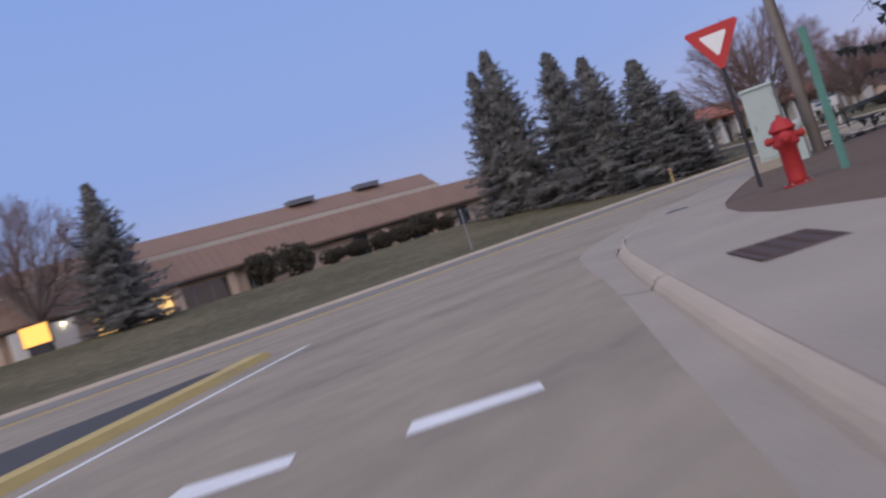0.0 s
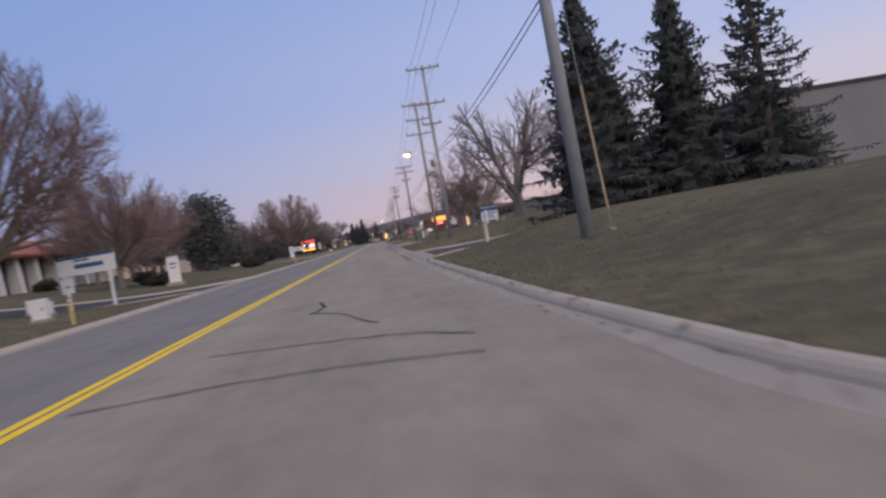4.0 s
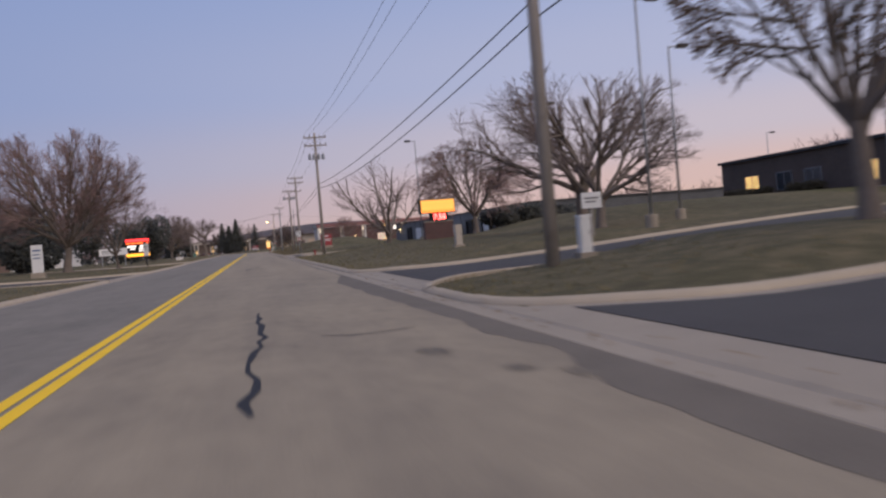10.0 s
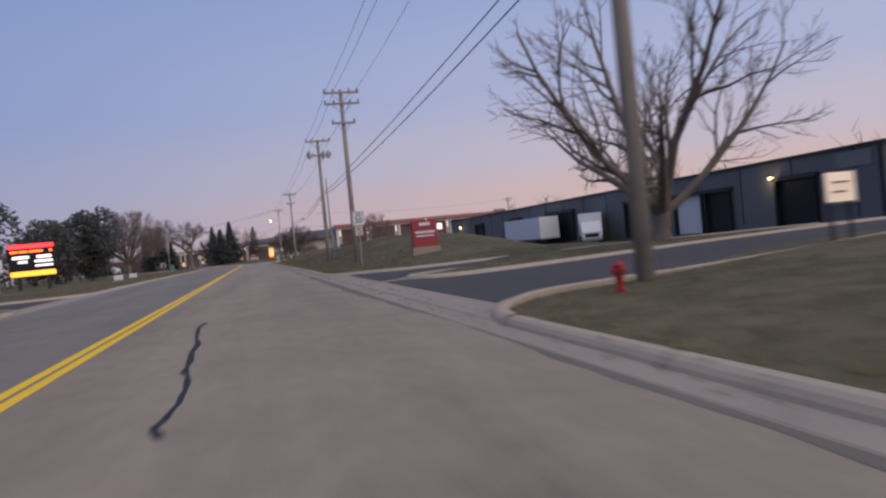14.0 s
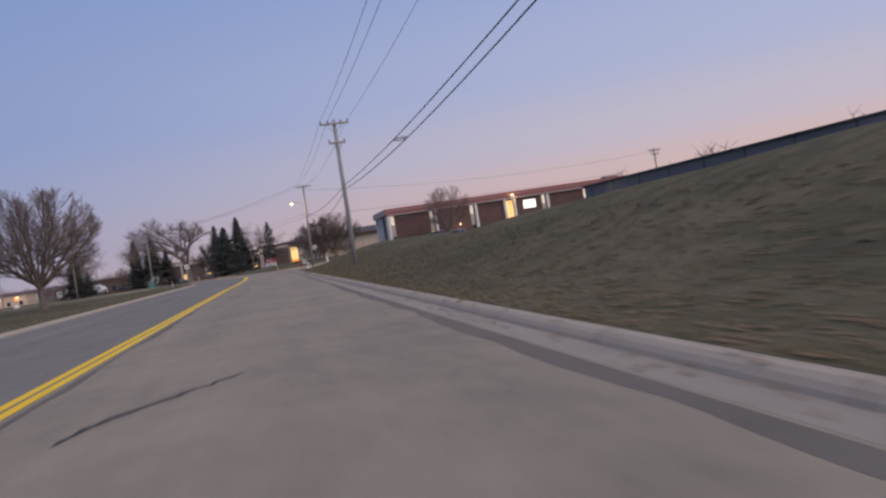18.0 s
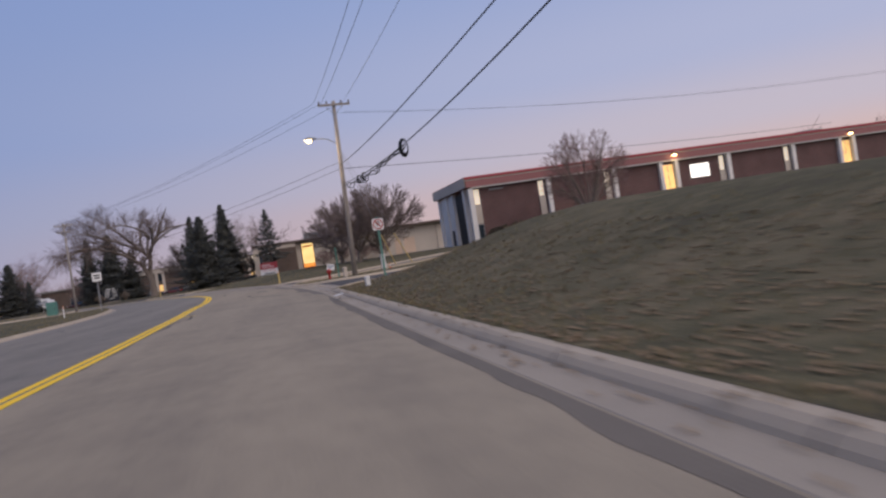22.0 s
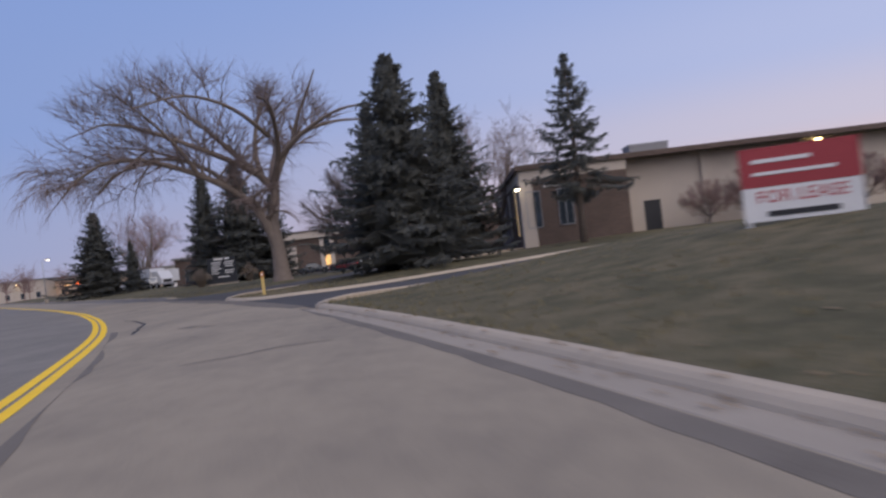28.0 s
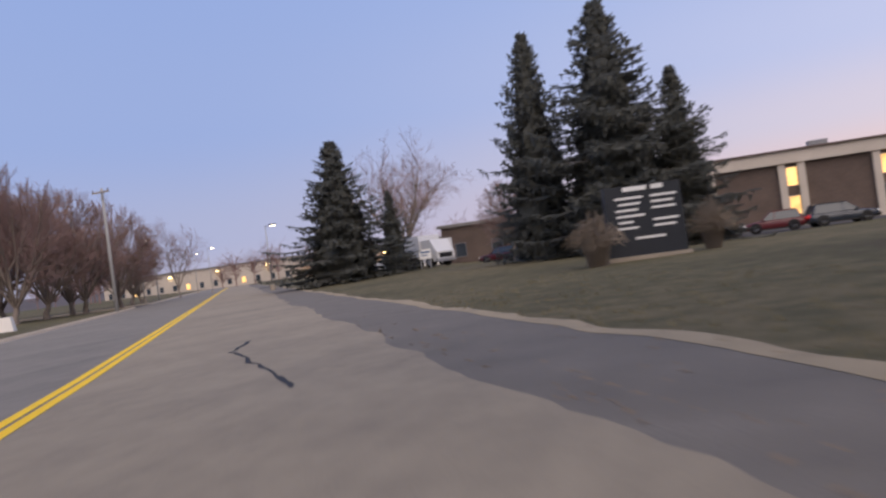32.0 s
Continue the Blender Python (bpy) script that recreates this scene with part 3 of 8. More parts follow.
# where the double line runs beside the middle; the lanes' two tones meet under it
LINE_OFF = lambda s: curve(s, [(240, 0.0), (256, 0.12), (267, 0.12), (276, 0.0), (286, -0.26), (297, -0.4), (306, -0.35), (316, -0.28), (336, -0.15), (346, 0.0), (357, 0.0), (365, 0.15), (375, 0.45), (385, 0.58), (415, 0.55), (480, 0.4)])
road = part("road", loft(S_ALL, lambda s: [LINE_OFF(s)] + [LINE_OFF(s) + (right_edge(s) - 0.02 - LINE_OFF(s)) * k for k in (0.2, 0.4, 0.55, 0.7, 0.85, 1.0)], crown), M["asphalt"])
lane = part("road_far_lane", loft(S_ALL, lambda s: [left_edge(s) + 0.02, left_edge(s) + 0.5, left_edge(s) / 2, LINE_OFF(s)], crown), M["asphalt3"])
tagged(lane, "darker blue-grey asphalt of the far lane", "road", kind="structure")
tagged(road, "worn grey-brown asphalt two-lane road with headlight warmth in its colour", "road", kind="structure")


def gaps(drives, a, b):
    """The stretches of kerb between driveways."""
    out, p = [], a
    for near, far, ra, rb, ca, cb, *_ in drives:
        if not ca:
            out.append((p, near - ra))
        p = far + rb
    return out + [(p, b)]


KERB_PROFILE = [(-0.05, -0.01), (-0.025, 0.04), (0.015, 0.08), (0.07, 0.108), (0.17, 0.118), (0.21, 0.09), (0.22, -0.2)]


def kerb_sweep(places):
    """A kerb of rounded profile along places: x, y, height of the gutter, outward direction."""
    mb, n = MB(), len(KERB_PROFILE)
    for x, y, z0, nx, ny in places:
        mb.v += [(x + nx * e, y + ny * e, z0 + z) for e, z in KERB_PROFILE]
    for i in range(len(places) - 1):
        mb.f += [(i * n + j, i * n + j + 1, (i + 1) * n + j + 1, (i + 1) * n + j) for j in range(n - 1)]
    return mb


def kerb_run(a, b, side):
    """A kerb along the road."""
    edge = right_edge if side > 0 else left_edge
    out = []
    for s in steps(a, b, 1.5 if b - a > 8 else 0.7):
        x, y, h = at(s, edge(s))
        out.append((x, y, crown(s, edge(s)), side * math.cos(h), side * math.sin(h)))
    return kerb_sweep(out if side < 0 else out[::-1])


def gutter_run(a, b, side, w=0.45):
    edge = right_edge if side > 0 else left_edge
    def wide(s):
        return w + (0.62 * smooth(s, -28, -22) * (1 - smooth(s, -17, -11)) if side > 0 else 0.0)
    def offs(s):
        return sorted((edge(s) - side * 0.01, edge(s) - side * (wide(s) - 0.03), edge(s) - side * wide(s)))
    return loft(steps(a, b, 1.0), offs, lambda s, d: crown(s, d) + (-0.012 if abs(d - edge(s)) > wide(s) - 0.01 else 0.005))


def drive_sheet(drive, side, rows, inset, lift):
    """A paved sheet between the kerbs of a driveway."""
    edge = right_edge if side > 0 else left_edge
    mb, cols = MB(), [k / 8 for k in range(9)]
    for e in rows:
        a, c = throat(drive, e)
        for k in cols:
            s = a + inset + (c - a - 2 * inset) * k
            x, y, _ = at(s, edge(s) + side * e)
            z = land((a + c) / 2, edge((a + c) / 2) + side * e) if e > 0 else crown(s, edge(s))
            mb.v.append((x, y, z + lift if e > 0 else z - 0.012))
    n = len(cols)
    for a in range(len(rows) - 1):
        for k in range(n - 1):
            q = (a * n + k, a * n + k + 1, (a + 1) * n + k + 1, (a + 1) * n + k)
            mb.f.append(q[::-1] if side > 0 else q)
    return mb


for drives, side, word in ((RIGHT_DRIVES, 1, "right"), (LEFT_DRIVES, -1, "left")):
    edge = right_edge if side > 0 else left_edge
    for a, b in gaps(drives, -56, 600):
        if side > 0 and a > 365:
            continue
        k = part("kerb", kerb_run(a, b, side), M["kerb"])
        tagged(k, "weathered concrete kerb along the road", "kerb", kind="structure")
    for a, b in ((-56, 344.6), (355.6, 358.2)) if side > 0 else ((-56, 600),):
        g = part("gutter_" + word, gutter_run(a, b, side, 0.42 if side > 0 else 0.35), M["concrete"])
        tagged(g, "stained concrete gutter along the kerb", "gutter", kind="structure")
    for i, drive in enumerate(drives):
        reach = drive[6]
        apron = part("driveway_apron", drive_sheet(drive, side, [-0.1, 0.02, 0.12, 0.3, 0.6, 1.0, 1.5, 2.2, 3.0] + steps(4.0, 12.0, 1.0), 0.0, 0.022), M["concrete"] if drive[0] < 340 else M["asphalt2"])
        tagged(apron, "pale concrete apron where the driveway meets the gutter" if drive[0] < 340 else "dark asphalt apron beside the road", "driveway", kind="structure")
        if drive[0] > 0 or side < 0:
            dv = part("driveway", drive_sheet(drive, side, [0.72, 0.9, 1.2, 1.6, 2.2, 3.0] + steps(4.0, reach, 2.0), 0.5, 0.032 if drive[0] < 340 else 0.025), M["asphalt2"])
            tagged(dv, "dark asphalt driveway joining the road", "driveway", kind="structure")
        else:
            dv = apron
        # edging kerbs of the driveway
        for k in (0, 1):
            if side > 0 and (drive[0] > 465 or (drive[0] > 355 and k == 1)):
                continue
            back, r = drive[4 + k], drive[2 + k]
            es = [back + r * (1 - math.cos(math.pi / 2 * q / 9)) for q in range(10)] + steps(back + r + 1.0, min(reach, 24), 1.5)
            line_ = []
            for e in es:
                s = throat(drive, e)[k]
                x, y, _ = at(s, edge(s) + side * e)
                line_.append((x, y, land(s + (0.3 if k == 0 else -0.3), edge(s) + side * max(e, 0.03)) + 0.01))
            out = []
            for q, (x, y, z) in enumerate(line_):
                (xa, ya, _), (xb, yb, _) = line_[max(q - 1, 0)], line_[min(q + 1, len(line_) - 1)]
                h = math.hypot(xb - xa, yb - ya) or 1.0
                turn = 1 if (k == 0) == (side > 0) else -1
                nx, ny = (yb - ya) / h * turn, -(xb - xa) / h * turn
                out.append((x, y, z, nx, ny))
            part("edging", kerb_sweep(out if (k == 0) == (side > 0) else out[::-1]), M["kerb"], dv, "concrete edging kerb")

# joints in the gutter and the kerb
jt = MB()
for s in steps(-28, 344, 3.05):
    if paved(RIGHT_DRIVES, s, 0.0, 2.2):
        continue
    e = right_edge(s)
    x, y, h = at(s, e)
    nx, ny = math.cos(h), math.sin(h)
    tx, ty = -ny * 0.009, nx * 0.009
    run = [(-0.41, 0.0065), (-0.055, 0.0065)] + [(o - 0.002, z + 0.0025) for o, z in KERB_PROFILE[1:5]]
    z0, o0 = crown(s, e), len(jt.v)
    for o, z in run:
        jt.v += [(x + nx * o - tx, y + ny * o - ty, z0 + z), (x + nx * o + tx, y + ny * o + ty, z0 + z)]
    jt.f += [(o0 + 2 * i, o0 + 2 * i + 2, o0 + 2 * i + 3, o0 + 2 * i + 1) for i in range(len(run) - 1)]
tagged(part("kerb_joints", jt, M["tar"]), "narrow dark joints between the kerb stones", "kerb joint", kind="stuff")

# road markings
mk = MB()
for side in (-1, 1):
    st = steps(-34, 285, 3) + steps(286, 372, 1.0) + steps(375, 560, 5)
    a = len(mk.v)
    for s in st:
        for d in (LINE_OFF(s) + side * 0.10 - 0.072, LINE_OFF(s) + side * 0.10 + 0.072):
            x, y, _ = at(s, d)
            mk.v.append((x, y, 0.004))
    mk.f += [(a + 2 * i, a + 2 * i + 1, a + 2 * i + 3, a + 2 * i + 2) for i in range(len(st) - 1)]
marking = part("centre_line", mk, M["yellow"])
tagged(marking, "double solid yellow centre line", "road marking", kind="structure")


def strip(pts, w, z):
    """A flat painted or sealed strip along a line of places."""
    mb = MB()
    ws = w if hasattr(w, "__len__") else [w] * len(pts)
    for i, (x, y) in enumerate(pts):
        ax, ay = pts[max(i - 1, 0)]
        bx, by = pts[min(i + 1, len(pts) - 1)]
        h = math.hypot(bx - ax, by - ay) or 1
        nx, ny = (by - ay) / h * ws[i] / 2, -(bx - ax) / h * ws[i] / 2
        c = crown(*along(x, y))
        mb.v += [(x - nx, y - ny, z + c), (x + nx, y + ny, z + c)]
    mb.f = [(2 * i, 2 * i + 1, 2 * i + 3, 2 * i + 2) for i in range(len(pts) - 1)]
    return mb


part("tick", strip([(-1.8, 278.1), (-1.38, 277.55)], 0.1, 0.0045), M["yellow"], marking)
yl = part("yield_line", MB().add([(15.4, -30.85, 0.004), (15.62, -31.05, 0.004), (16.07, -30.38, 0.004), (15.9, -30.25, 0.004)], [(0, 1, 2, 3)]), M["white"])
part("dash", MB().add([(14.3, -31.9, 0.004), (14.6, -32.2, 0.004), (15.05, -31.5, 0.004), (14.82, -31.35, 0.004)], [(0, 1, 2, 3)]), M["white"], yl)
part("dash", MB().add([(13.4, -33.1, 0.004), (13.65, -33.4, 0.004), (14.1, -32.8, 0.004), (13.9, -32.65, 0.004)], [(0, 1, 2, 3)]), M["white"], yl)
tagged(yl, "worn white yield line blocks", "road marking", kind="structure")
el = part("edge_line", strip([(7.45, -27.6), (9.4, -29.9), (11.7, -32.5), (15.5, -37)], 0.12, 0.004), M["white"])
tagged(el, "white edge line beside the splitter island", "road marking", kind="structure")
isl = MB()
pts = [(6.55, -28.15), (8.0, -29.6), (10.2, -32.0), (14.0, -36.2)]
for i, (x, y) in enumerate(pts):
    for o, z in ((-0.28, 0.0), (-0.2, 0.10), (0.2, 0.10), (0.28, 0.0)):
        isl.v.append((x + o * 0.74, y + o * 0.67, z))
isl.f = [(4 * i + j, 4 * i + j + 1, 4 * i + j + 5, 4 * i + j + 4) for i in range(3) for j in range(3)] + [(3, 2, 1, 0)]
tagged(part("island_kerb", isl, mat("worn_yellow_kerb_paint", (0.46, 0.35, 0.13), 0.8, 0.5, 2.0, 30, 0.2, coords="World", tint=(0.25, 0.21, 0.15))), "yellow painted kerb of the splitter island", "kerb", kind="structure")
isl2 = part("island_top", strip([(5.9, -28.7), (7.2, -31.0), (9.5, -34.5), (12, -38)], [0.6, 2.4, 4.0, 6.0], 0.03), M["asphalt2"])
tagged(isl2, "dark paved top of the splitter island", "traffic island", kind="structure")

# the paved corner with its tactile pad
walkway = part("pavement", loft(steps(-40, -9.5, 1.0), lambda s: [right_edge(s) + e for e in (0.1, 0.17, 0.3, 1.0, 1.6, 2.0 + 1.4 * (1 - smooth(s, -29, -25)))], lambda s, d: max(land(s, d) + 0.03, 0.126) if d - right_edge(s) > 0.25 else 0.09 if d - right_edge(s) < 0.13 else 0.124), M["concrete"])
tagged(walkway, "worn concrete pavement at the corner", "pavement", kind="structure")
earth = part("bare_earth", loft(steps(-27, -10.5, 0.8), lambda s: [right_edge(s) + e for e in (1.9, 2.8, 4.0, 5.5, 7.5)], lambda s, d: land(s, d) + (0.018 if d - right_edge(s) < 7 else -0.03)), M["soil"])
tagged(earth, "bare brown earth behind the pavement", "soil", kind="structure")
apron_out = lambda s: 0.35 + 0.4 * smooth(s, 366, 371) + 0.95 * smooth(s, 371, 380) + 0.22 * wander(s, 4.3, 1) + 0.1 * wander(s, 1.1, 2)
apron = loft(steps(366.5, 560, 0.4), lambda s: [right_edge(s) + e for e in (-0.3 + 0.3 * wander(s, 5.7, 3) + 0.14 * wander(s, 1.7, 4) + 0.06 * wander(s, 0.5, 5), 0.12, 0.5 * apron_out(s), apron_out(s))], lambda s, d: crown(s, d) + 0.003 if d < right_edge(s) + 0.1 else land(s, d) + 0.014)
tagged(part("shoulder", apron, mat("broken_dark_asphalt", (0.17, 0.152, 0.13), 0.92, 0.55, 0.9, 35, 0.5, coords="World", tint=(0.10, 0.092, 0.085))), "broken dark asphalt shoulder beside the road", "road shoulder", kind="structure")
edge_ = loft(steps(370.6, 560, 0.5), lambda s: [right_edge(s) + apron_out(s) + e for e in (-0.06, 0.04, 0.3 + 0.18 * wander(s, 2.1, 6) + 0.1 * wander(s, 0.8, 7))], lambda s, d: land(s, d) + (0.02 if d < right_edge(s) + apron_out(s) + 0.2 else 0.008))
tagged(part("gravel_edge", edge_, M["dirt"]), "thin tan gravel edge before the lawn", "road shoulder", kind="structure")
hh = thing("handhole_cover", "round iron cover set in the pavement", "manhole", pose(10.52, -20.9, land(-20.9, 12.45) + 0.032))
part("cover", MB().lathe([(0.0, 0.0), (0.2, 0.0), (0.2, 0.012), (0.0, 0.014)], 20), M["dmetal"], hh)
part("rim", MB().lathe([(0.2, 0.0), (0.25, 0.0), (0.25, 0.008), (0.2, 0.008)], 20), M["metal"], hh)
pad = MB().box((0, 0, 0), (0.95, 0.62, 0.012))
for i in range(6):
    for j in range(4):
        pad.box((-0.37 + i * 0.145, -0.23 + j * 0.155, 0.01), (0.05, 0.05, 0.012))
padm = mat("brown_tactile", (0.085, 0.06, 0.052), 0.85, 0.3, 4, 30, 0.2)
tp = part("tactile_pad", pad, padm, at=pose(16.28, -27.92, land(-27.92, 18.2) + 0.036, 0, 0, -45))
tagged(tp, "dark brown tactile paving pad at the kerb ramp", "tactile paving", kind="structure")

# sealed cracks and dark patches in the carriageway
rng = random.Random(5)


def crack(s0, d0, s1, d1, w=0.07, wob=0.18):
    n = max(4, int(math.hypot(s1 - s0, d1 - d0) / 0.5))
    pts, ws = [], []
    ph = rng.uniform(0, 6)
    for i in range(n + 1):
        t = i / n
        s = s0 + (s1 - s0) * t + wob * math.sin(ph + 5 * t + 3 * math.sin(7 * t)) * 1.4
        d = d0 + (d1 - d0) * t + wob * math.sin(2 * ph + 8 * t) + rng.uniform(-0.03, 0.03)
        pts.append(at(s, d)[:2])
        ws.append(w * rng.uniform(0.5, 1.3) * (0.3 + 0.7 * math.sin(math.pi * min(max(t, 0.06), 0.94))))
    return strip(pts, ws, 0.0035)


cr = []
CRACKS = [
    [(-0.18, 51.6), (-0.03, 48.9), (-0.02, 46.5), (-0.06, 45.0), (-0.18, 44.2)], [(-1.21, 54.6), (-1.17, 52.7)], [(-0.27, 59.2), (-0.41, 58.8), (-0.67, 58.4)], [(0.39, 60.5), (0.28, 60.1)],
    [(0.07, 16.06), (0.3, 14.6), (0.1, 13.6), (0.68, 12.64), (1.54, 9.7)], [(-0.87, 9.46), (0.59, 8.98), (1.6, 8.66), (2.65, 7.61)],
    [(-1.52, 6.73), (-0.12, 6.9), (1.0, 6.82), (2.64, 6.46)], [(-0.21, 78.55), (0.19, 75.94), (0.45, 73.96)], [(-0.03, 96.2), (0.02, 93.0), (-0.1, 90.5), (-0.14, 87.8)],
    [(-0.62, 157.66), (-0.43, 152.28), (-0.27, 150.03), (-0.37, 148.26)], [(0.17, 129.77), (-0.2, 126.0), (-0.57, 122.15)],
    [(0.44, 208.53), (-0.01, 207.99), (-0.59, 207.12), (-0.9, 206.26)], [(-1.44, 277.96), (-1.36, 275.36), (-1.7, 274.31)],
    [(-2.18, 303.48), (-2.0, 301.4), (-1.92, 299.42)], [(-1.12, 302.79), (-1.55, 303.16), (-2.19, 303.23)],
    [(-15.86, 348.56), (-14.6, 346.6), (-13.94, 345.35), (-13.4, 343.8), (-12.54, 341.59)], [(-26.58, 366.57), (-27.22, 368.63)],
    [(-0.23, 292.5), (-0.16, 290.12), (0.12, 288.55), (0.79, 286.67), (1.67, 285.16)], [(-1.52, 285.89), (-0.95, 286.24), (-0.07, 286.54), (0.42, 286.73)],
    [(-18.97, 355.78), (-19.19, 356.84)], [(-18.17, 352.35), (-17.78, 352.76), (-17.52, 353.43), (-17.05, 353.81)],
    [(-34.34, 381.44), (-33.5, 379.6), (-32.66, 378.72), (-31.13, 376.99), (-29.95, 375.62)],
]
for places in CRACKS:
    pts, ws = [], []
    for (x0, y0), (x1, y1) in zip(places, places[1:]):
        for k in range(6):
            t = k / 6
            pts.append((x0 + (x1 - x0) * t + rng.uniform(-0.06, 0.06), y0 + (y1 - y0) * t + rng.uniform(-0.05, 0.05)))
            ws.append(rng.uniform(0.035, 0.10))
    cr.append(strip(pts, ws, 0.0035))
for s0, d0, s1, d1 in [(50, -1.2, 58, -.6), (72, -2.6, 80, -2.0), (92, 2.7, 92.3, 4.0), (176, .9, 178, 3.6), (228, .6, 230, 2.4), (291, 1.9, 290, 4.2), (304, 2.6, 303, 4.2), (336, 1.6, 336.5, 3.4)]:
    cr.append(crack(s0, d0, s1, d1, rng.uniform(0.04, 0.08)))
for i in range(10):
    s, d = rng.uniform(20, 380), rng.uniform(-4.6, -1.5)
    cr.append(crack(s, d, s + rng.uniform(-1.5, 3), d + rng.uniform(-2.2, 2.2), rng.uniform(0.03, 0.09)))
allc = MB()
for c in cr:
    allc.add(c.v, c.f)
part("sealed_crack", allc, M["tar"], road, "black tar sealed cracks")["kind"] = "stuff"
pt = MB()
patchm = mat("dark_road_patch", (0.165, 0.143, 0.117), 0.9, 0.5, 1.2, 40, 0.3, coords="World")
for a, b, wide in ((33, 50, 0.25), (52, 76, 0.09), (82, 112, 0.62), (113, 153, 0.10), (154, 182, 0.24), (185, 279, 0.2), (279, 314, 0.62), (315, 345, 0.2), (346, 369, 0.5)):
    st = steps(a, b, 0.4)
    o = len(pt.v)
    for s in st:
        e = right_edge(s)
        k = smooth(min(s - a, b - s), 0, 4)
        x0, y0, _ = at(s, e - (0.43 if s < 345 else -0.02))
        inner = e - 0.46 - (wide * (0.85 + 0.4 * wander(s, 6.1, 8) + 0.3 * wander(s, 1.6, 9)) + 0.05 * wander(s, 0.4, 10)) * k
        x1, y1, _ = at(s, inner)
        pt.v += [(x1, y1, crown(s, inner) + 0.002), (x0, y0, crown(s, e - 0.43) + 0.003)]
    pt.f += [(o + 2 * i, o + 2 * i + 1, o + 2 * i + 3, o + 2 * i + 2) for i in range(len(st) - 1)]
    # and a darker seam beside the yellow line
    if a not in (185, 315):
        continue
    o = len(pt.v)
    for s in st:
        x0, y0, _ = at(s, 0.26)
        x1, y1, _ = at(s, 0.34 + 0.08 * wander(s, 3.1, 11) + 0.05 * wander(s, 0.9, 12))
        pt.v += [(x0, y0, 0.003), (x1, y1, 0.003)]
    pt.f += [(o + 2 * i, o + 2 * i + 1, o + 2 * i + 3, o + 2 * i + 2) for i in range(len(st) - 1)]
stains = MB()
for x, y, r in ((-0.25, 248.6, 0.22), (0.53, 247.0, 0.16), (0.25, 244.8, 0.3), (2.04, 244.7, 0.25), (2.38, 88.5, 0.17), (2.0, 88.9, 0.14), (1.6, 90.2, 0.18), (-17.38, 353.42, 0.22), (-11.6, 342.2, 0.24), (-11.1, 341.9, 0.18), (2.3, 172.0, 0.25), (0.6, 63.0, 0.3)):
    # soaked in speckles that thin out to the rim
    for _ in range(240):
        q, a = rng.random() ** 0.72, rng.uniform(0, 6.2832)
        cx_, cy_ = x + 1.1 * r * q * math.cos(a), y + 1.6 * r * q * math.sin(a)
        cz_, k_ = crown(*along(cx_, cy_)) + 0.003 + 0.0006 * rng.random(), r * rng.uniform(0.05, 0.15) * (1.15 - 0.8 * q)
        stains.add([(cx_ + k_ * rng.uniform(0.7, 1.2) * math.cos(1.047 * m_), cy_ + k_ * rng.uniform(0.7, 1.6) * math.sin(1.047 * m_), cz_) for m_ in range(6)], [tuple(range(6))])
part("stain", stains, mat("oil_stain", (0.185, 0.16, 0.127), 0.8, 0.5, 3.0, 40, 0.2, coords="World"), road, "dark oil stains")["kind"] = "stuff"
part("patch", pt, patchm, road, "darker patched strips")["kind"] = "stuff"
mh = thing("manhole", "dark iron manhole cover set in the road", "manhole", pose(0.34, 296.8, crown(296.8, 2.3)))
part("cover", MB().lathe([(0.0, 0.0), (0.27, 0.0), (0.27, 0.008), (0.0, 0.008)], 24), M["dmetal"], mh)
part("ring", MB().lathe([(0.275, 0.0), (0.34, 0.0), (0.34, 0.005), (0.275, 0.005)], 24), M["asphalt2"], mh)

# ragged tufts of dry grass along the kerbs and fallen leaves in the gutters
tr_ = random.Random(31)
tuft, leaves_ = MB(), MB()
for i in range(19000):
    s_ = tr_.uniform(-14, 395)
    right = tr_.random() < 0.68
    e_ = 0.2 + 6.5 * tr_.random() ** 1.9
    if paved(RIGHT_DRIVES if right else LEFT_DRIVES, s_, e_) or (right and (s_ < -8 or s_ > 370 and e_ < 1.9)):
        continue
    d_ = right_edge(s_) + e_ if right else left_edge(s_) - e_
    x, y, _ = at(s_, d_)
    z = land(s_, d_)
    for _k in range(3):
        a, h, b = tr_.uniform(0, 6.3), tr_.uniform(0.03, 0.10), tr_.uniform(0.02, 0.07)
        ox, oy = tr_.uniform(-0.08, 0.08), tr_.uniform(-0.08, 0.08)
        tuft.add([(x + ox - b * math.sin(a) * 0.4, y + oy + b * math.cos(a) * 0.4, z - 0.01), (x + ox + b * math.sin(a) * 0.4, y + oy - b * math.cos(a) * 0.4, z - 0.01), (x + ox + b * math.cos(a), y + oy + b * math.sin(a), z + h)], [(0, 1, 2)])
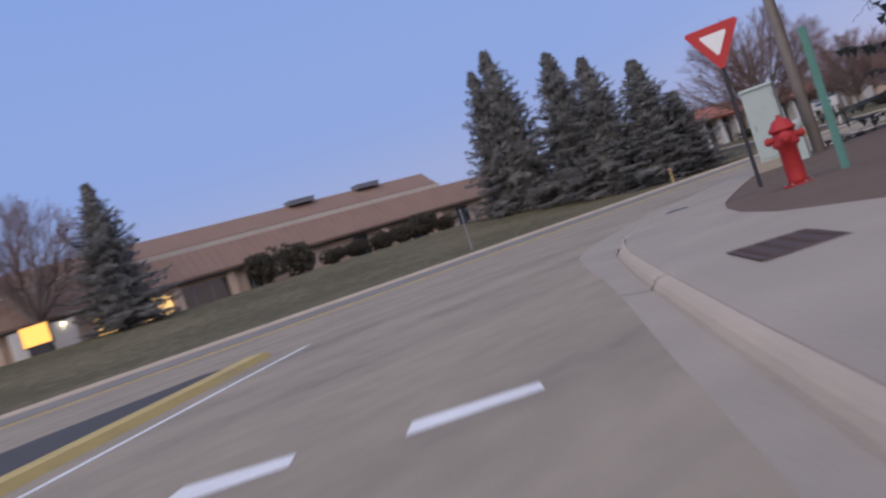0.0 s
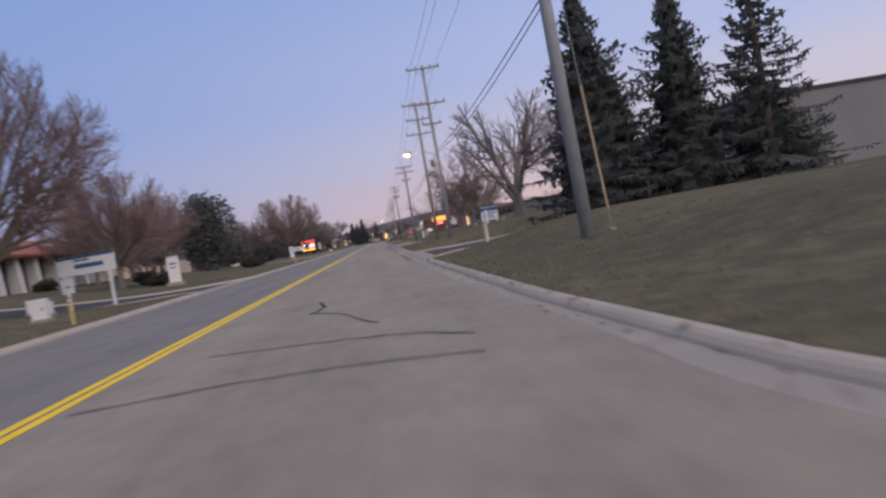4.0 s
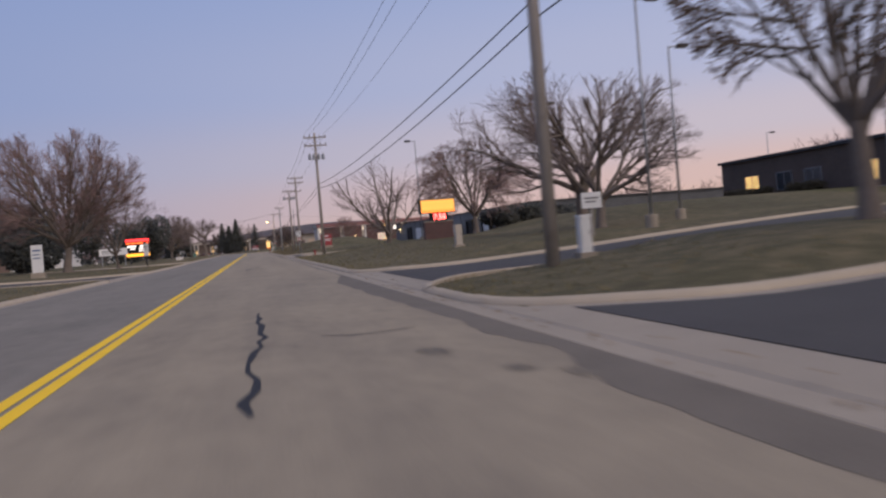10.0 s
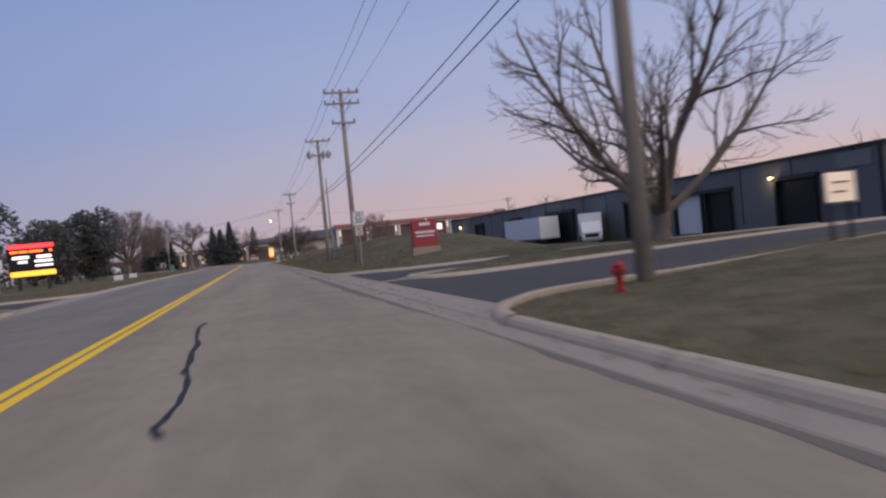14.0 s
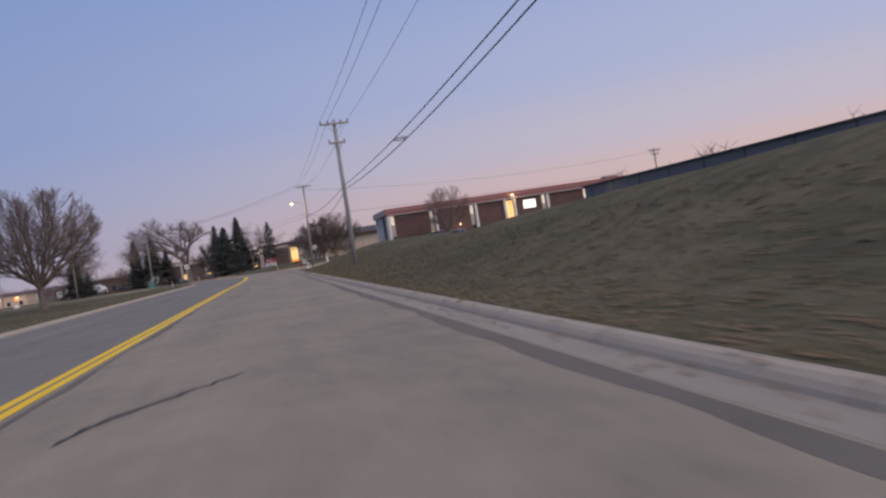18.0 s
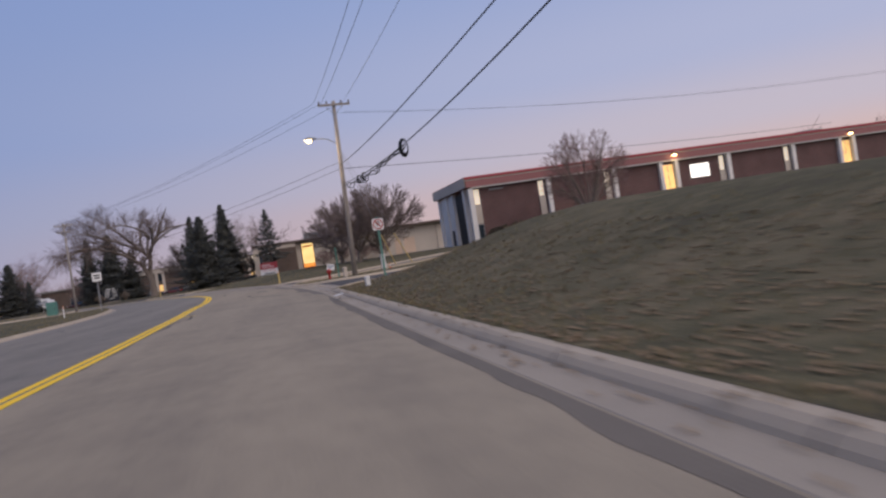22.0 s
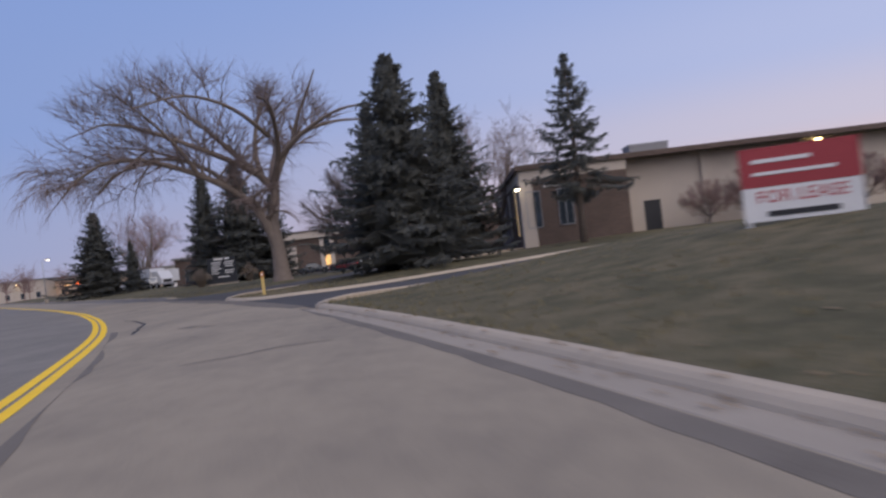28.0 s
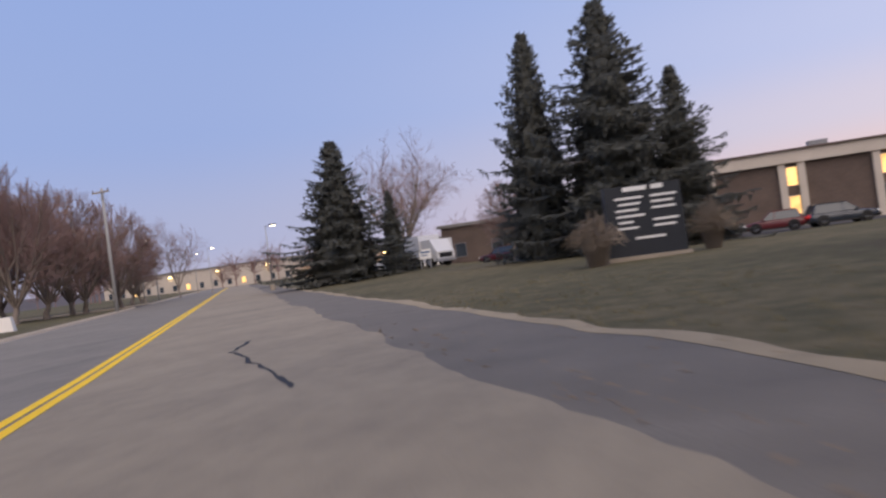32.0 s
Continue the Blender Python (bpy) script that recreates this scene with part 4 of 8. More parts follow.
for i in range(5200):
    s_ = tr_.uniform(-10, 390)
    right = tr_.random() < 0.75
    e_ = tr_.choice((tr_.uniform(-0.35, 0.1), tr_.uniform(0.2, 5.0)))
    if s_ > 344 and right and paved(RIGHT_DRIVES, s_, max(e_, 0.0), 1.0):
        continue
    d_ = right_edge(s_) + e_ if right else left_edge(s_) - e_
    x, y, _ = at(s_, d_)
    z = (land(s_, d_) if e_ > 0.18 else crown(s_, d_) + (0.10 if e_ > -0.04 else 0.008)) + 0.012
    a, k = tr_.uniform(0, 6.3), tr_.uniform(0.03, 0.07)
    leaves_.add([(x + k * math.cos(a), y + k * math.sin(a), z), (x - 0.5 * k * math.sin(a), y + 0.5 * k * math.cos(a), z + 0.012), (x - k * math.cos(a), y - k * math.sin(a), z + 0.004), (x + 0.5 * k * math.sin(a), y - 0.5 * k * math.cos(a), z + 0.01)], [(0, 1, 2, 3)])
for i in range(15000):
    s_, e_ = tr_.uniform(176, 288), 0.22 + 5.2 * tr_.random() ** 1.5
    if paved(RIGHT_DRIVES, s_, e_):
        continue
    x, y, _ = at(s_, right_edge(s_) + e_)
    z = land(s_, right_edge(s_) + e_) + 0.012
    a, k = tr_.uniform(0, 6.3), tr_.uniform(0.03, 0.08)
    leaves_.add([(x + k * math.cos(a), y + k * math.sin(a), z), (x - 0.5 * k * math.sin(a), y + 0.5 * k * math.cos(a), z + 0.014), (x - k * math.cos(a), y - k * math.sin(a), z + 0.004), (x + 0.5 * k * math.sin(a), y - 0.5 * k * math.cos(a), z + 0.012)], [(0, 1, 2, 3)])
blades = mat("dry_grass_blades", (0.27, 0.225, 0.125), 0.95, 0.6, 0.8, 6, 0.0, tint=(0.13, 0.13, 0.065), coords="World")
thin(blades, 0.5)
gt = part("grass_tufts", tuft, blades)
tagged(gt, "short dry grass along the kerbs", "grass", kind="stuff")
fl = part("fallen_leaves", leaves_, mat("brown_fallen_leaves", (0.27, 0.19, 0.115), 0.9, 0.5, 2.0, 10, 0.0, coords="World"))
tagged(fl, "scattered brown fallen leaves", "leaves", kind="stuff")

# ---- trees ----


def grow(seed, height, r0, fork, limbs, spread, levels=4, droop=0.0, twigs=5, reach=1.0, stems=1, up=0.25):
    """A bare broadleaf: a tapered trunk, limbs that divide, and fine twigs. Returns two meshes: wood and twigs."""
    rnd = random.Random(seed)
    wood, fine = MB(), MB()

    def branch(p, d, length, r, lev):
        n = 5 if lev < 2 else 4 if lev < 3 else 3
        pts, rad, dirs = [p], [r], [d]
        q, v = Vector(p), Vector(d)
        for i in range(n):
            w = 0.10 + 0.07 * lev
            v = v + Vector((rnd.uniform(-w, w), rnd.uniform(-w, w), rnd.uniform(-w, w) + (up * 0.12 if lev < 3 else 0) - droop * (0.10 * lev * lev * (i + 1) / n)))
            v.normalize()
            q = q + v * (length / n)
            pts.append(q.copy())
            rad.append(max(r * (1 - 0.72 * (i + 1) / n), 0.011))
            dirs.append(v.copy())
        big = lev <= 1
        (wood if lev <= 2 else fine).tube(pts, rad, 8 if lev == 0 else 6 if big else 4 if lev == 2 else 3, cap=False)
        if lev >= levels:
            return
        kids = (limbs, 8, 7, twigs + 1, 3)[min(lev, 4)]
        for k in range(kids):
            t = (0.82 + 0.18 * (k + 1) / kids) if lev == 0 else rnd.uniform(0.22, 1.0) if k else 1.0
            i = min(int(t * n), n - 1)
            f = t * n - i
            b = pts[i].lerp(pts[i + 1], f)
            az = 2 * math.pi * (k + rnd.uniform(-0.25, 0.25)) / kids + seed
            base = dirs[i + 1]
            side = base.cross(Vector((math.cos(az), math.sin(az), 0.3))).normalized()
            open_ = rnd.uniform(0.55, 1.0) * (spread if lev == 0 else 0.85)
            nd = (base * math.cos(open_) + side * math.sin(open_)).normalized()
            if lev == 0:
                nd = (Vector((math.cos(az) * math.sin(open_), math.sin(az) * math.sin(open_), math.cos(open_)))).normalized()
            ln = (height - fork) * rnd.uniform(0.75, 1.0) * reach if lev == 0 else length * rnd.uniform(0.34, 0.6)
            branch(b, nd, ln, (r * 0.62 if lev == 0 else max(rad[i] * 0.58, 0.012)) * rnd.uniform(0.8, 1.0), lev + 1)

    for k in range(stems):
        off = Vector((0, 0, 0)) if stems == 1 else Vector((math.cos(k * 2.2) * r0 * 1.1, math.sin(k * 2.2) * r0 * 1.1, 0))
        lean = Vector((rnd.uniform(-0.06, 0.06), rnd.uniform(-0.06, 0.06), 1)) if stems == 1 else Vector((math.cos(k * 2.2) * 0.25, math.sin(k * 2.2) * 0.25, 1))
        branch(off - Vector((0, 0, 0.3)), lean.normalized(), fork + 0.3, r0, 0)
    # root flare
    wood.tube([(0, 0, -0.4), (0, 0, 0.15), (0, 0, 0.6)], [r0 * 1.55, r0 * 1.35, r0 * 1.02], 9, cap=False)
    return wood, fine


def vase(seed, height, r0, fork, limbs, rx, tilt=0.95, kids=(10, 7, 6), hang=0.0, crook=0.0):
    """A bare broadleaf with ascending limbs that fan out from a short trunk into a rounded crown. Returns wood and twigs."""
    rnd = random.Random(seed)
    wood, fine = MB(), MB()
    mid, half = (fork * 0.7 + height) / 2, (height - fork * 0.7) / 2

    def branch(p, d, length, r, lev):
        for _ in range(14):
            e = p + d * length
            if (e.x * e.x + e.y * e.y) / rx ** 2 + ((e.z - mid) / half) ** 2 < 1.0 + rnd.uniform(-0.12, 0.16):
                break
            length *= 0.86
        if length < 0.2:
            return
        n = 6 if lev == 1 else 4 if lev == 2 else 3
        pts, rad, q, v = [p], [r], p, d
        for i in range(n):
            w = 0.07 + 0.05 * lev + crook
            v = (v + Vector((rnd.uniform(-w, w), rnd.uniform(-w, w), rnd.uniform(-w, w) + 0.04 - (hang * (i + 1) if lev > 1 else 0)))).normalized()
            q = q + v * (length / n)
            pts.append(q)
            rad.append(max(r * (1 - 0.8 * (i + 1) / n), 0.0075))
        (wood if lev <= 2 else fine).tube(pts, rad, 6 if lev == 1 else 4 if lev == 2 else 3, cap=False)
        if lev > 3:
            return
        many = kids[lev - 1]
        for k in range(many):
            f = 0.2 + 0.78 * (k + rnd.random()) / many
            i = min(int(f * n), n - 1)
            b = pts[i].lerp(pts[i + 1], f * n - i)
            a = rnd.uniform(0, 6.283)
            base = (pts[i + 1] - pts[i]).normalized()
            side = base.cross(Vector((math.cos(a), math.sin(a), 0.4))).normalized()
            out = Vector((b.x, b.y, (b.z - mid) * 0.6)).normalized() * 0.25
            open_ = rnd.uniform(0.4, 0.85)
            nd = (base * math.cos(open_) + side * math.sin(open_) + out + Vector((0, 0, 0.12))).normalized()
            branch(b, nd, length * rnd.uniform(0.35, 0.6) * (1.15 - 0.5 * f), max(rad[i] * 0.55, 0.012), lev + 1)

    top = Vector((rnd.uniform(-0.2, 0.2), rnd.uniform(-0.2, 0.2), fork))
    wood.tube([(0, 0, -0.4), (0, 0, 0.15), (0, 0, 0.6), top * 0.6, top], [r0 * 1.5, r0 * 1.3, r0, r0 * 0.95, r0 * 0.85], 9, cap=False)
    for k in range(limbs):
        open_ = tilt * (0.08 + 0.92 * ((k + 0.5) / limbs) ** 0.6)
        az = 2.4 * k + rnd.uniform(-0.25, 0.25)
        d = Vector((math.cos(az) * math.sin(open_), math.sin(az) * math.sin(open_), math.cos(open_)))
        branch(top * rnd.uniform(0.78, 1.0), d, height * 0.95, r0 * (rnd.uniform(0.4, 0.58) if limbs > 7 else rnd.uniform(0.52, 0.72)), 1)
    return wood, fine


def spruce(seed, height, width, density=1.0, gap=0.0, low=0.3):
    """A conifer: a straight trunk, uneven boughs that sag and turn up at their tips, and narrow needle sprays. Returns wood and needles."""
    rnd = random.Random(seed)
    wood, green = MB(), MB()
    wood.tube([(0, 0, -0.3), (0.04, 0, height * 0.5), (0, 0, height * 0.99)], [0.2, 0.12, 0.015], 7)
    count = int(height * 19 * density)
    az_ = lambda i: 2.4 * i
    for i in range(count):
        t = ((i + rnd.random()) / count) ** 0.92
        if rnd.random() < gap:
            continue
        z = low + (height - low) * t
        shape = (0.8 + 0.2 * min(1.0, t * 8)) * (1 - t) ** 0.98
        ln = width / 2 * shape * rnd.choice((rnd.uniform(0.45, 0.75), rnd.uniform(0.75, 1.0), rnd.uniform(0.95, 1.36))) * (1 + 0.16 * math.sin(z * 4.1 + seed) * math.sin(1.3 * az_(i) + z)) + 0.07
        az = 2.4 * i + rnd.uniform(-0.4, 0.4)
        ca, sa = math.cos(az), math.sin(az)
        rise, sag = -0.12 + 0.5 * t ** 1.5 + rnd.uniform(-0.1, 0.1), rnd.uniform(0.25, 0.5) * (1 - 0.7 * t)

        def spot(u):
            return Vector((ca * ln * u, sa * ln * u, z + ln * (rise * u - sag * u * u + 0.30 * u ** 4)))

        wood.tube([spot(0.0), spot(0.35), spot(0.7)], [0.018 + 0.012 * ln, 0.014 + 0.008 * ln, 0.008], 3, False)
        m = max(3, int(ln / 0.17))
        for j in range(m + 1):
            u = 0.14 + 0.86 * j / m
            b, f = spot(u), (spot(min(u + 0.05, 1.05)) - spot(u - 0.05)).normalized()
            across = Vector((-sa, ca, 0))
            twig = (0.13 + 0.24 * min(ln, 1.0) + 0.24 * min(ln, 2.4) * (1 - u) ** 0.7) * rnd.uniform(0.7, 1.25)
            for sgn in (-1, 1):
                d = (f * rnd.uniform(0.55, 0.9) + across * sgn * rnd.uniform(0.5, 0.8) + Vector((0, 0, rnd.uniform(-0.45, 0.02)))).normalized()
                w = across.cross(d).normalized() * 0.05 + f * rnd.uniform(0.08, 0.125)
                k = b + d * twig * 0.5
                green.add([tuple(b), tuple(k + w), tuple(b + d * twig), tuple(k - w)], [(0, 1, 2, 3)])
                # a hanging branchlet under the spray
                h = b + d * twig * rnd.uniform(0.3, 0.8)
                o = across * rnd.uniform(0.07, 0.12) + f * rnd.uniform(-0.05, 0.05)
                green.add([tuple(h - o), tuple(h + o), tuple(h + Vector((rnd.uniform(-0.04, 0.04), rnd.uniform(-0.04, 0.04), -rnd.uniform(0.12, 0.38))))], [(0, 1, 2)])
        e, f = spot(1.0), (spot(1.05) - spot(0.92)).normalized()
        w = Vector((-sa, ca, 0)) * 0.1
        green.add([tuple(e - f * 0.2), tuple(e + w), tuple(e + f * rnd.uniform(0.15, 0.3)), tuple(e - w)], [(0, 1, 2, 3)])
    # the shaded inner mass of needles
    if gap < 0.25:
        rings, nn = [], 16
        for q in range(24):
            t = q / 23
            reach = (width / 2 * (0.8 + 0.2 * min(1.0, t * 8)) * (1 - t) ** 0.98) * 0.55 + 0.02
            rings.append([(reach * rnd.uniform(0.6, 1.25) * math.cos(6.2832 * k / nn), reach * rnd.uniform(0.6, 1.25) * math.sin(6.2832 * k / nn), low + (height * 0.97 - low) * t + rnd.uniform(-0.15, 0.15)) for k in range(nn)])
        green.add([v for r_ in rings for v in r_], [(a * nn + k, a * nn + (k + 1) % nn, (a + 1) * nn + (k + 1) % nn, (a + 1) * nn + k) for a in range(len(rings) - 1) for k in range(nn)])
    green.tube([(0, 0, height * 0.93), (0, 0, height * 1.02)], [0.06, 0.008], 4)
    return wood, green


def shrub(seed, rx, ry, rz, n=520, leaf=0.14):
    """A bush of many small leaves on a few stems, uneven in outline."""
    rnd = random.Random(seed)
    stem, leaves = MB(), MB()
    lumps = [(rnd.uniform(-0.5, 0.5) * rx, rnd.uniform(-0.5, 0.5) * ry, rnd.uniform(0.35, 0.7) * rz, rnd.uniform(0.45, 0.7)) for _ in range(6)]
    for x, y, z, k in lumps:
        stem.tube([(x * 0.3, y * 0.3, -0.1), (x, y, z)], [0.04, 0.012], 4)
    for i in range(n):
        lx, ly, lz, k = lumps[i % 6]
        v = Vector((rnd.gauss(0, 1), rnd.gauss(0, 1), rnd.gauss(0, 1))).normalized() * rnd.uniform(0.72, 1.05)
        c = Vector((lx + v.x * rx * k, ly + v.y * ry * k, max(0.04, lz + v.z * rz * k * 0.75)))
        a = Vector((rnd.gauss(0, 1), rnd.gauss(0, 1), rnd.gauss(0, 0.6))).normalized() * leaf * rnd.uniform(0.7, 1.5)
        b = a.cross(Vector((rnd.gauss(0, 1), rnd.gauss(0, 1), rnd.gauss(0, 1)))).normalized() * leaf * 0.7
        leaves.add([tuple(c - a), tuple(c + b), tuple(c + a), tuple(c - b)], [(0, 1, 2, 3)])
    return stem, leaves


def elm(seed=44):
    """A great spreading elm: a forked trunk, long arching limbs and hanging twigs. Returns two meshes."""
    rnd = random.Random(seed)
    wood, fine = MB(), MB()

    def bough(pts, r0, r1):
        """A rounded tube through the given places; returns points and radii along it."""
        pts = [Vector(p) for p in pts]
        out = []
        for i in range(len(pts) - 1):
            a, b, c, d = pts[max(i - 1, 0)], pts[i], pts[i + 1], pts[min(i + 2, len(pts) - 1)]
            for k in range(4):
                t = k / 4
                out.append(0.5 * (2 * b + (c - a) * t + (2 * a - 5 * b + 4 * c - d) * t * t + (3 * b - a - 3 * c + d) * t ** 3))
        out.append(pts[-1])
        rad = [r0 + (r1 - r0) * (i / (len(out) - 1)) ** 0.7 for i in range(len(out))]
        wood.tube(out, rad, 9 if r0 > 0.2 else 6, False)
        return out, rad

    def twig(p, d, ln, r, fall):
        q, v, pts = Vector(p), Vector(d).normalized(), [Vector(p)]
        for i in range(4):
            v = (v + Vector((rnd.uniform(-0.2, 0.2), rnd.uniform(-0.2, 0.2), -fall * (i + 1) * 0.3))).normalized()
            q = q + v * ln / 4
            pts.append(q)
        fine.tube(pts, [r, r * 0.85, r * 0.65, r * 0.5, r * 0.35], 3, False)
        return pts

    def side(p, d, ln, r, lev):
        """A crooked side branch with twigs along it, kept within the crown's dome."""
        p, v = Vector(p), Vector(d).normalized()
        for _ in range(8):
            e = p + v * ln
            if ((e.x + 4.2) / 11.2) ** 2 + (e.y / 10.5) ** 2 + ((e.z - 5.5) / 9.3) ** 2 < 1.0:
                break
            ln *= 0.8
        if ln < 0.7:
            return
        q, pts, dirs, n = p, [p], [], 6
        for i in range(n):
            v = (v + Vector((rnd.uniform(-0.22, 0.22), rnd.uniform(-0.22, 0.22), rnd.uniform(-0.2, 0.22) - (0.05 * i if p.z < 9 else 0.0)))).normalized()
            q = q + v * ln / n
            pts.append(q)
            dirs.append(v)
        if q.z < 4.2 and q.x < -7.0:
            return
        (wood if lev == 0 else fine).tube(pts, [max(r * (1 - 0.8 * i / n), 0.012) for i in range(n + 1)], 5 if lev == 0 else 4, False)
        many = 6 if lev == 0 else 7
        for k in range(many):
            u = 0.15 + 0.85 * (k + rnd.random()) / many
            i = min(n - 1, int(n * u))
            f = Vector((rnd.uniform(-1, 1), rnd.uniform(-1, 1), rnd.uniform(-0.35, 0.6)))
            b = pts[i].lerp(pts[i + 1], rnd.random())
            if lev == 0:
                side(b, dirs[i] * 0.9 + f, ln * rnd.uniform(0.45, 0.75), max(r * 0.45, 0.02), 1)
            else:
                hang = 1.0 if b.z < 7.5 and b.x < -5 else 0.4 if b.z < 9 else 0.1
                twig(b, dirs[i] * 0.7 + f * 0.8 + (b - Vector((-4.2, 0, 5.0))).normalized() * 0.4, rnd.uniform(0.8, 1.9) * (1.0 if b.z < 8.5 else 0.7), 0.0095, hang * rnd.uniform(0.5, 1.2))

    wood.tube([(0, 0, -0.4), (0, 0, 0.1), (-0.02, 0, 0.7), (-0.08, 0, 2.2), (-0.2, 0, 4.0), (0.1, 0, 5.4), (0.2, 0, 6.4)], [0.85, 0.68, 0.54, 0.46, 0.36, 0.31, 0.29], 12, False)
    limbs = [
        ([(-0.05, 0, 1.9), (-0.5, -0.1, 3.4), (-1.1, -0.3, 4.7), (-2.2, -0.6, 5.9), (-3.8, -1.0, 6.9), (-5.6, -1.4, 7.7), (-7.8, -1.8, 8.3), (-9.6, -2.0, 8.2), (-11.0, -2.2, 7.4), (-12.0, -2.3, 6.4)], 0.31, 0.04),
        ([(-2.6, -0.8, 6.2), (-3.6, 0.6, 7.5), (-5.4, 1.8, 8.6), (-7.6, 2.8, 9.6), (-9.8, 3.6, 10.1)], 0.17, 0.04),
        ([(-4.4, -1.2, 7.2), (-5.4, -2.4, 8.8), (-6.6, -3.6, 10.2), (-7.6, -4.8, 11.0)], 0.14, 0.04),
        ([(0, 0, 6.1), (0.55, 0.3, 7.4), (1.5, 0.6, 9.0), (2.8, 1.0, 9.9), (4.8, 1.6, 10.5), (7.0, 2.2, 10.6)], 0.27, 0.05),
        ([(1.7, 0.7, 9.2), (2.2, 0.0, 10.8), (2.9, -0.8, 12.2), (3.4, -1.2, 13.4)], 0.15, 0.04),
        ([(0, 0, 6.2), (-0.9, 0.2, 7.2), (-2.2, 0.4, 8.6), (-3.6, 0.7, 10.2), (-5.4, 1.0, 11.9), (-6.6, 1.2, 13.0)], 0.25, 0.05),
        ([(-0.8, 0.2, 7.1), (-2.8, -0.6, 8.2), (-5.2, -1.2, 9.3), (-7.6, -1.4, 10.3), (-9.4, -1.6, 10.6), (-10.6, -1.7, 10.2)], 0.19, 0.035),
        ([(-0.6, 0.15, 6.9), (-0.8, 0.8, 8.6), (-0.5, 1.6, 10.6), (0.2, 2.2, 12.2), (0.6, 2.6, 13.8)], 0.19, 0.04),
        ([(0, 0, 6.2), (0.5, -1.6, 7.8), (0.4, -3.8, 9.4), (0.0, -6.2, 10.3), (-0.6, -8.6, 10.2)], 0.22, 0.04),
        ([(-0.1, 0, 6.0), (0.3, 2.2, 7.9), (0.8, 4.8, 9.5), (1.0, 7.4, 10.2), (1.6, 9.2, 10.0)], 0.22, 0.04),
        ([(-5.4, 1.8, 8.6), (-7.5, 2.2, 8.9), (-9.5, 2.6, 8.2), (-11.0, 2.9, 6.9)], 0.11, 0.03),
        ([(-4.6, -1.2, 7.3), (-7.0, -0.4, 8.2), (-9.0, -0.8, 7.8), (-10.2, -1.0, 6.7)], 0.11, 0.03),
        ([(-7.6, 2.8, 9.6), (-8.6, 5.6, 9.6), (-9.0, 6.6, 9.2)], 0.10, 0.03),
        ([(-5.0, 1.2, 8.4), (-6.8, 0.6, 8.6), (-8.0, 1.6, 7.8), (-8.6, 2.0, 6.6)], 0.09, 0.03),
        ([(0.4, -1.4, 7.6), (2.0, -3.0, 9.0), (4.2, -4.6, 10.0), (6.0, -5.8, 10.0)], 0.15, 0.04),
        ([(0.0, -3.0, 9.0), (-2.0, -5.0, 10.4), (-4.4, -6.6, 10.9), (-6.8, -7.6, 10.2)], 0.13, 0.035),
    ]
    for pts, r0, r1 in limbs:
        line_, rad = bough(pts, r0 * 1.3, r1 * 1.15)
        for i in range(5, len(line_) - 1):
            d = (line_[i + 1] - line_[i]).normalized()
            for _ in range(1 if i % 2 or r0 < 0.115 else 2):
                f = Vector((rnd.uniform(-1, 1), rnd.uniform(-1, 1), rnd.uniform(-0.1, 0.9))) + (line_[i] - Vector((-4.5, 0, 5.0))).normalized() * 0.5
                side(line_[i], d * 0.6 + f, rnd.uniform(1.3, 2.8), max(rad[i] * 0.42, 0.03), 0)
        side(line_[-1], line_[-1] - line_[-2], 1.6, 0.04, 1)
    return wood, fine


PLANTS = {}


def plant(key, name, meshes, mats, label, category, m, group=""):
    """One plant with its trunk and crown; later ones of the same make are copies."""
    if key not in PLANTS:
        wood, crown = meshes()
        PLANTS[key] = wood.mesh("trunk", mats[0], True), crown.mesh("crown", mats[1])
    ob = thing(name, label, category, m, group)
    part("trunk", PLANTS[key][0], None, ob)
    part("crown", PLANTS[key][1], None, ob)
    return ob


def scaled(x, y, k, rz=0.0, up=-0.05, kz=None):
    return on(x, y, rz, up) @ Matrix.Diagonal((k, k, kz or k, 1))


TB, TR, NB, NBL = (M["bark"], M["twig"]), (M["bark"], M["rtwig"]), (M["bark"], M["needle"]), (M["bark"], M["bneedle"])
OAK = lambda: grow(3, 11, 0.30, 2.6, 6, 0.85, 4, 0.0, 6, 1.0)
ASH = lambda: grow(8, 12, 0.26, 2.2, 5, 0.5, 4, 0.0, 6, 1.0, up=0.6)


def leafy():
    """An ash that still holds some brown leaves."""
    wood, fine = vase(83, 13.5, 0.24, 2.4, 9, 4.3, 0.9, (10, 8, 6), 0.03)
    rnd = random.Random(77)
    spots = rnd.sample(fine.v, 7000)
    for x, y, z in spots:
        a = Vector((rnd.gauss(0, 1), rnd.gauss(0, 1), rnd.gauss(0, 0.7))).normalized() * 0.07
        b = a.cross(Vector((rnd.gauss(0, 1), rnd.gauss(0, 1), rnd.gauss(0, 1)))).normalized() * 0.04
        c = Vector((x, y, z))
        fine.add([tuple(c - a), tuple(c + b), tuple(c + a), tuple(c - b)], [(0, 1, 2, 3)])
    return wood, fine


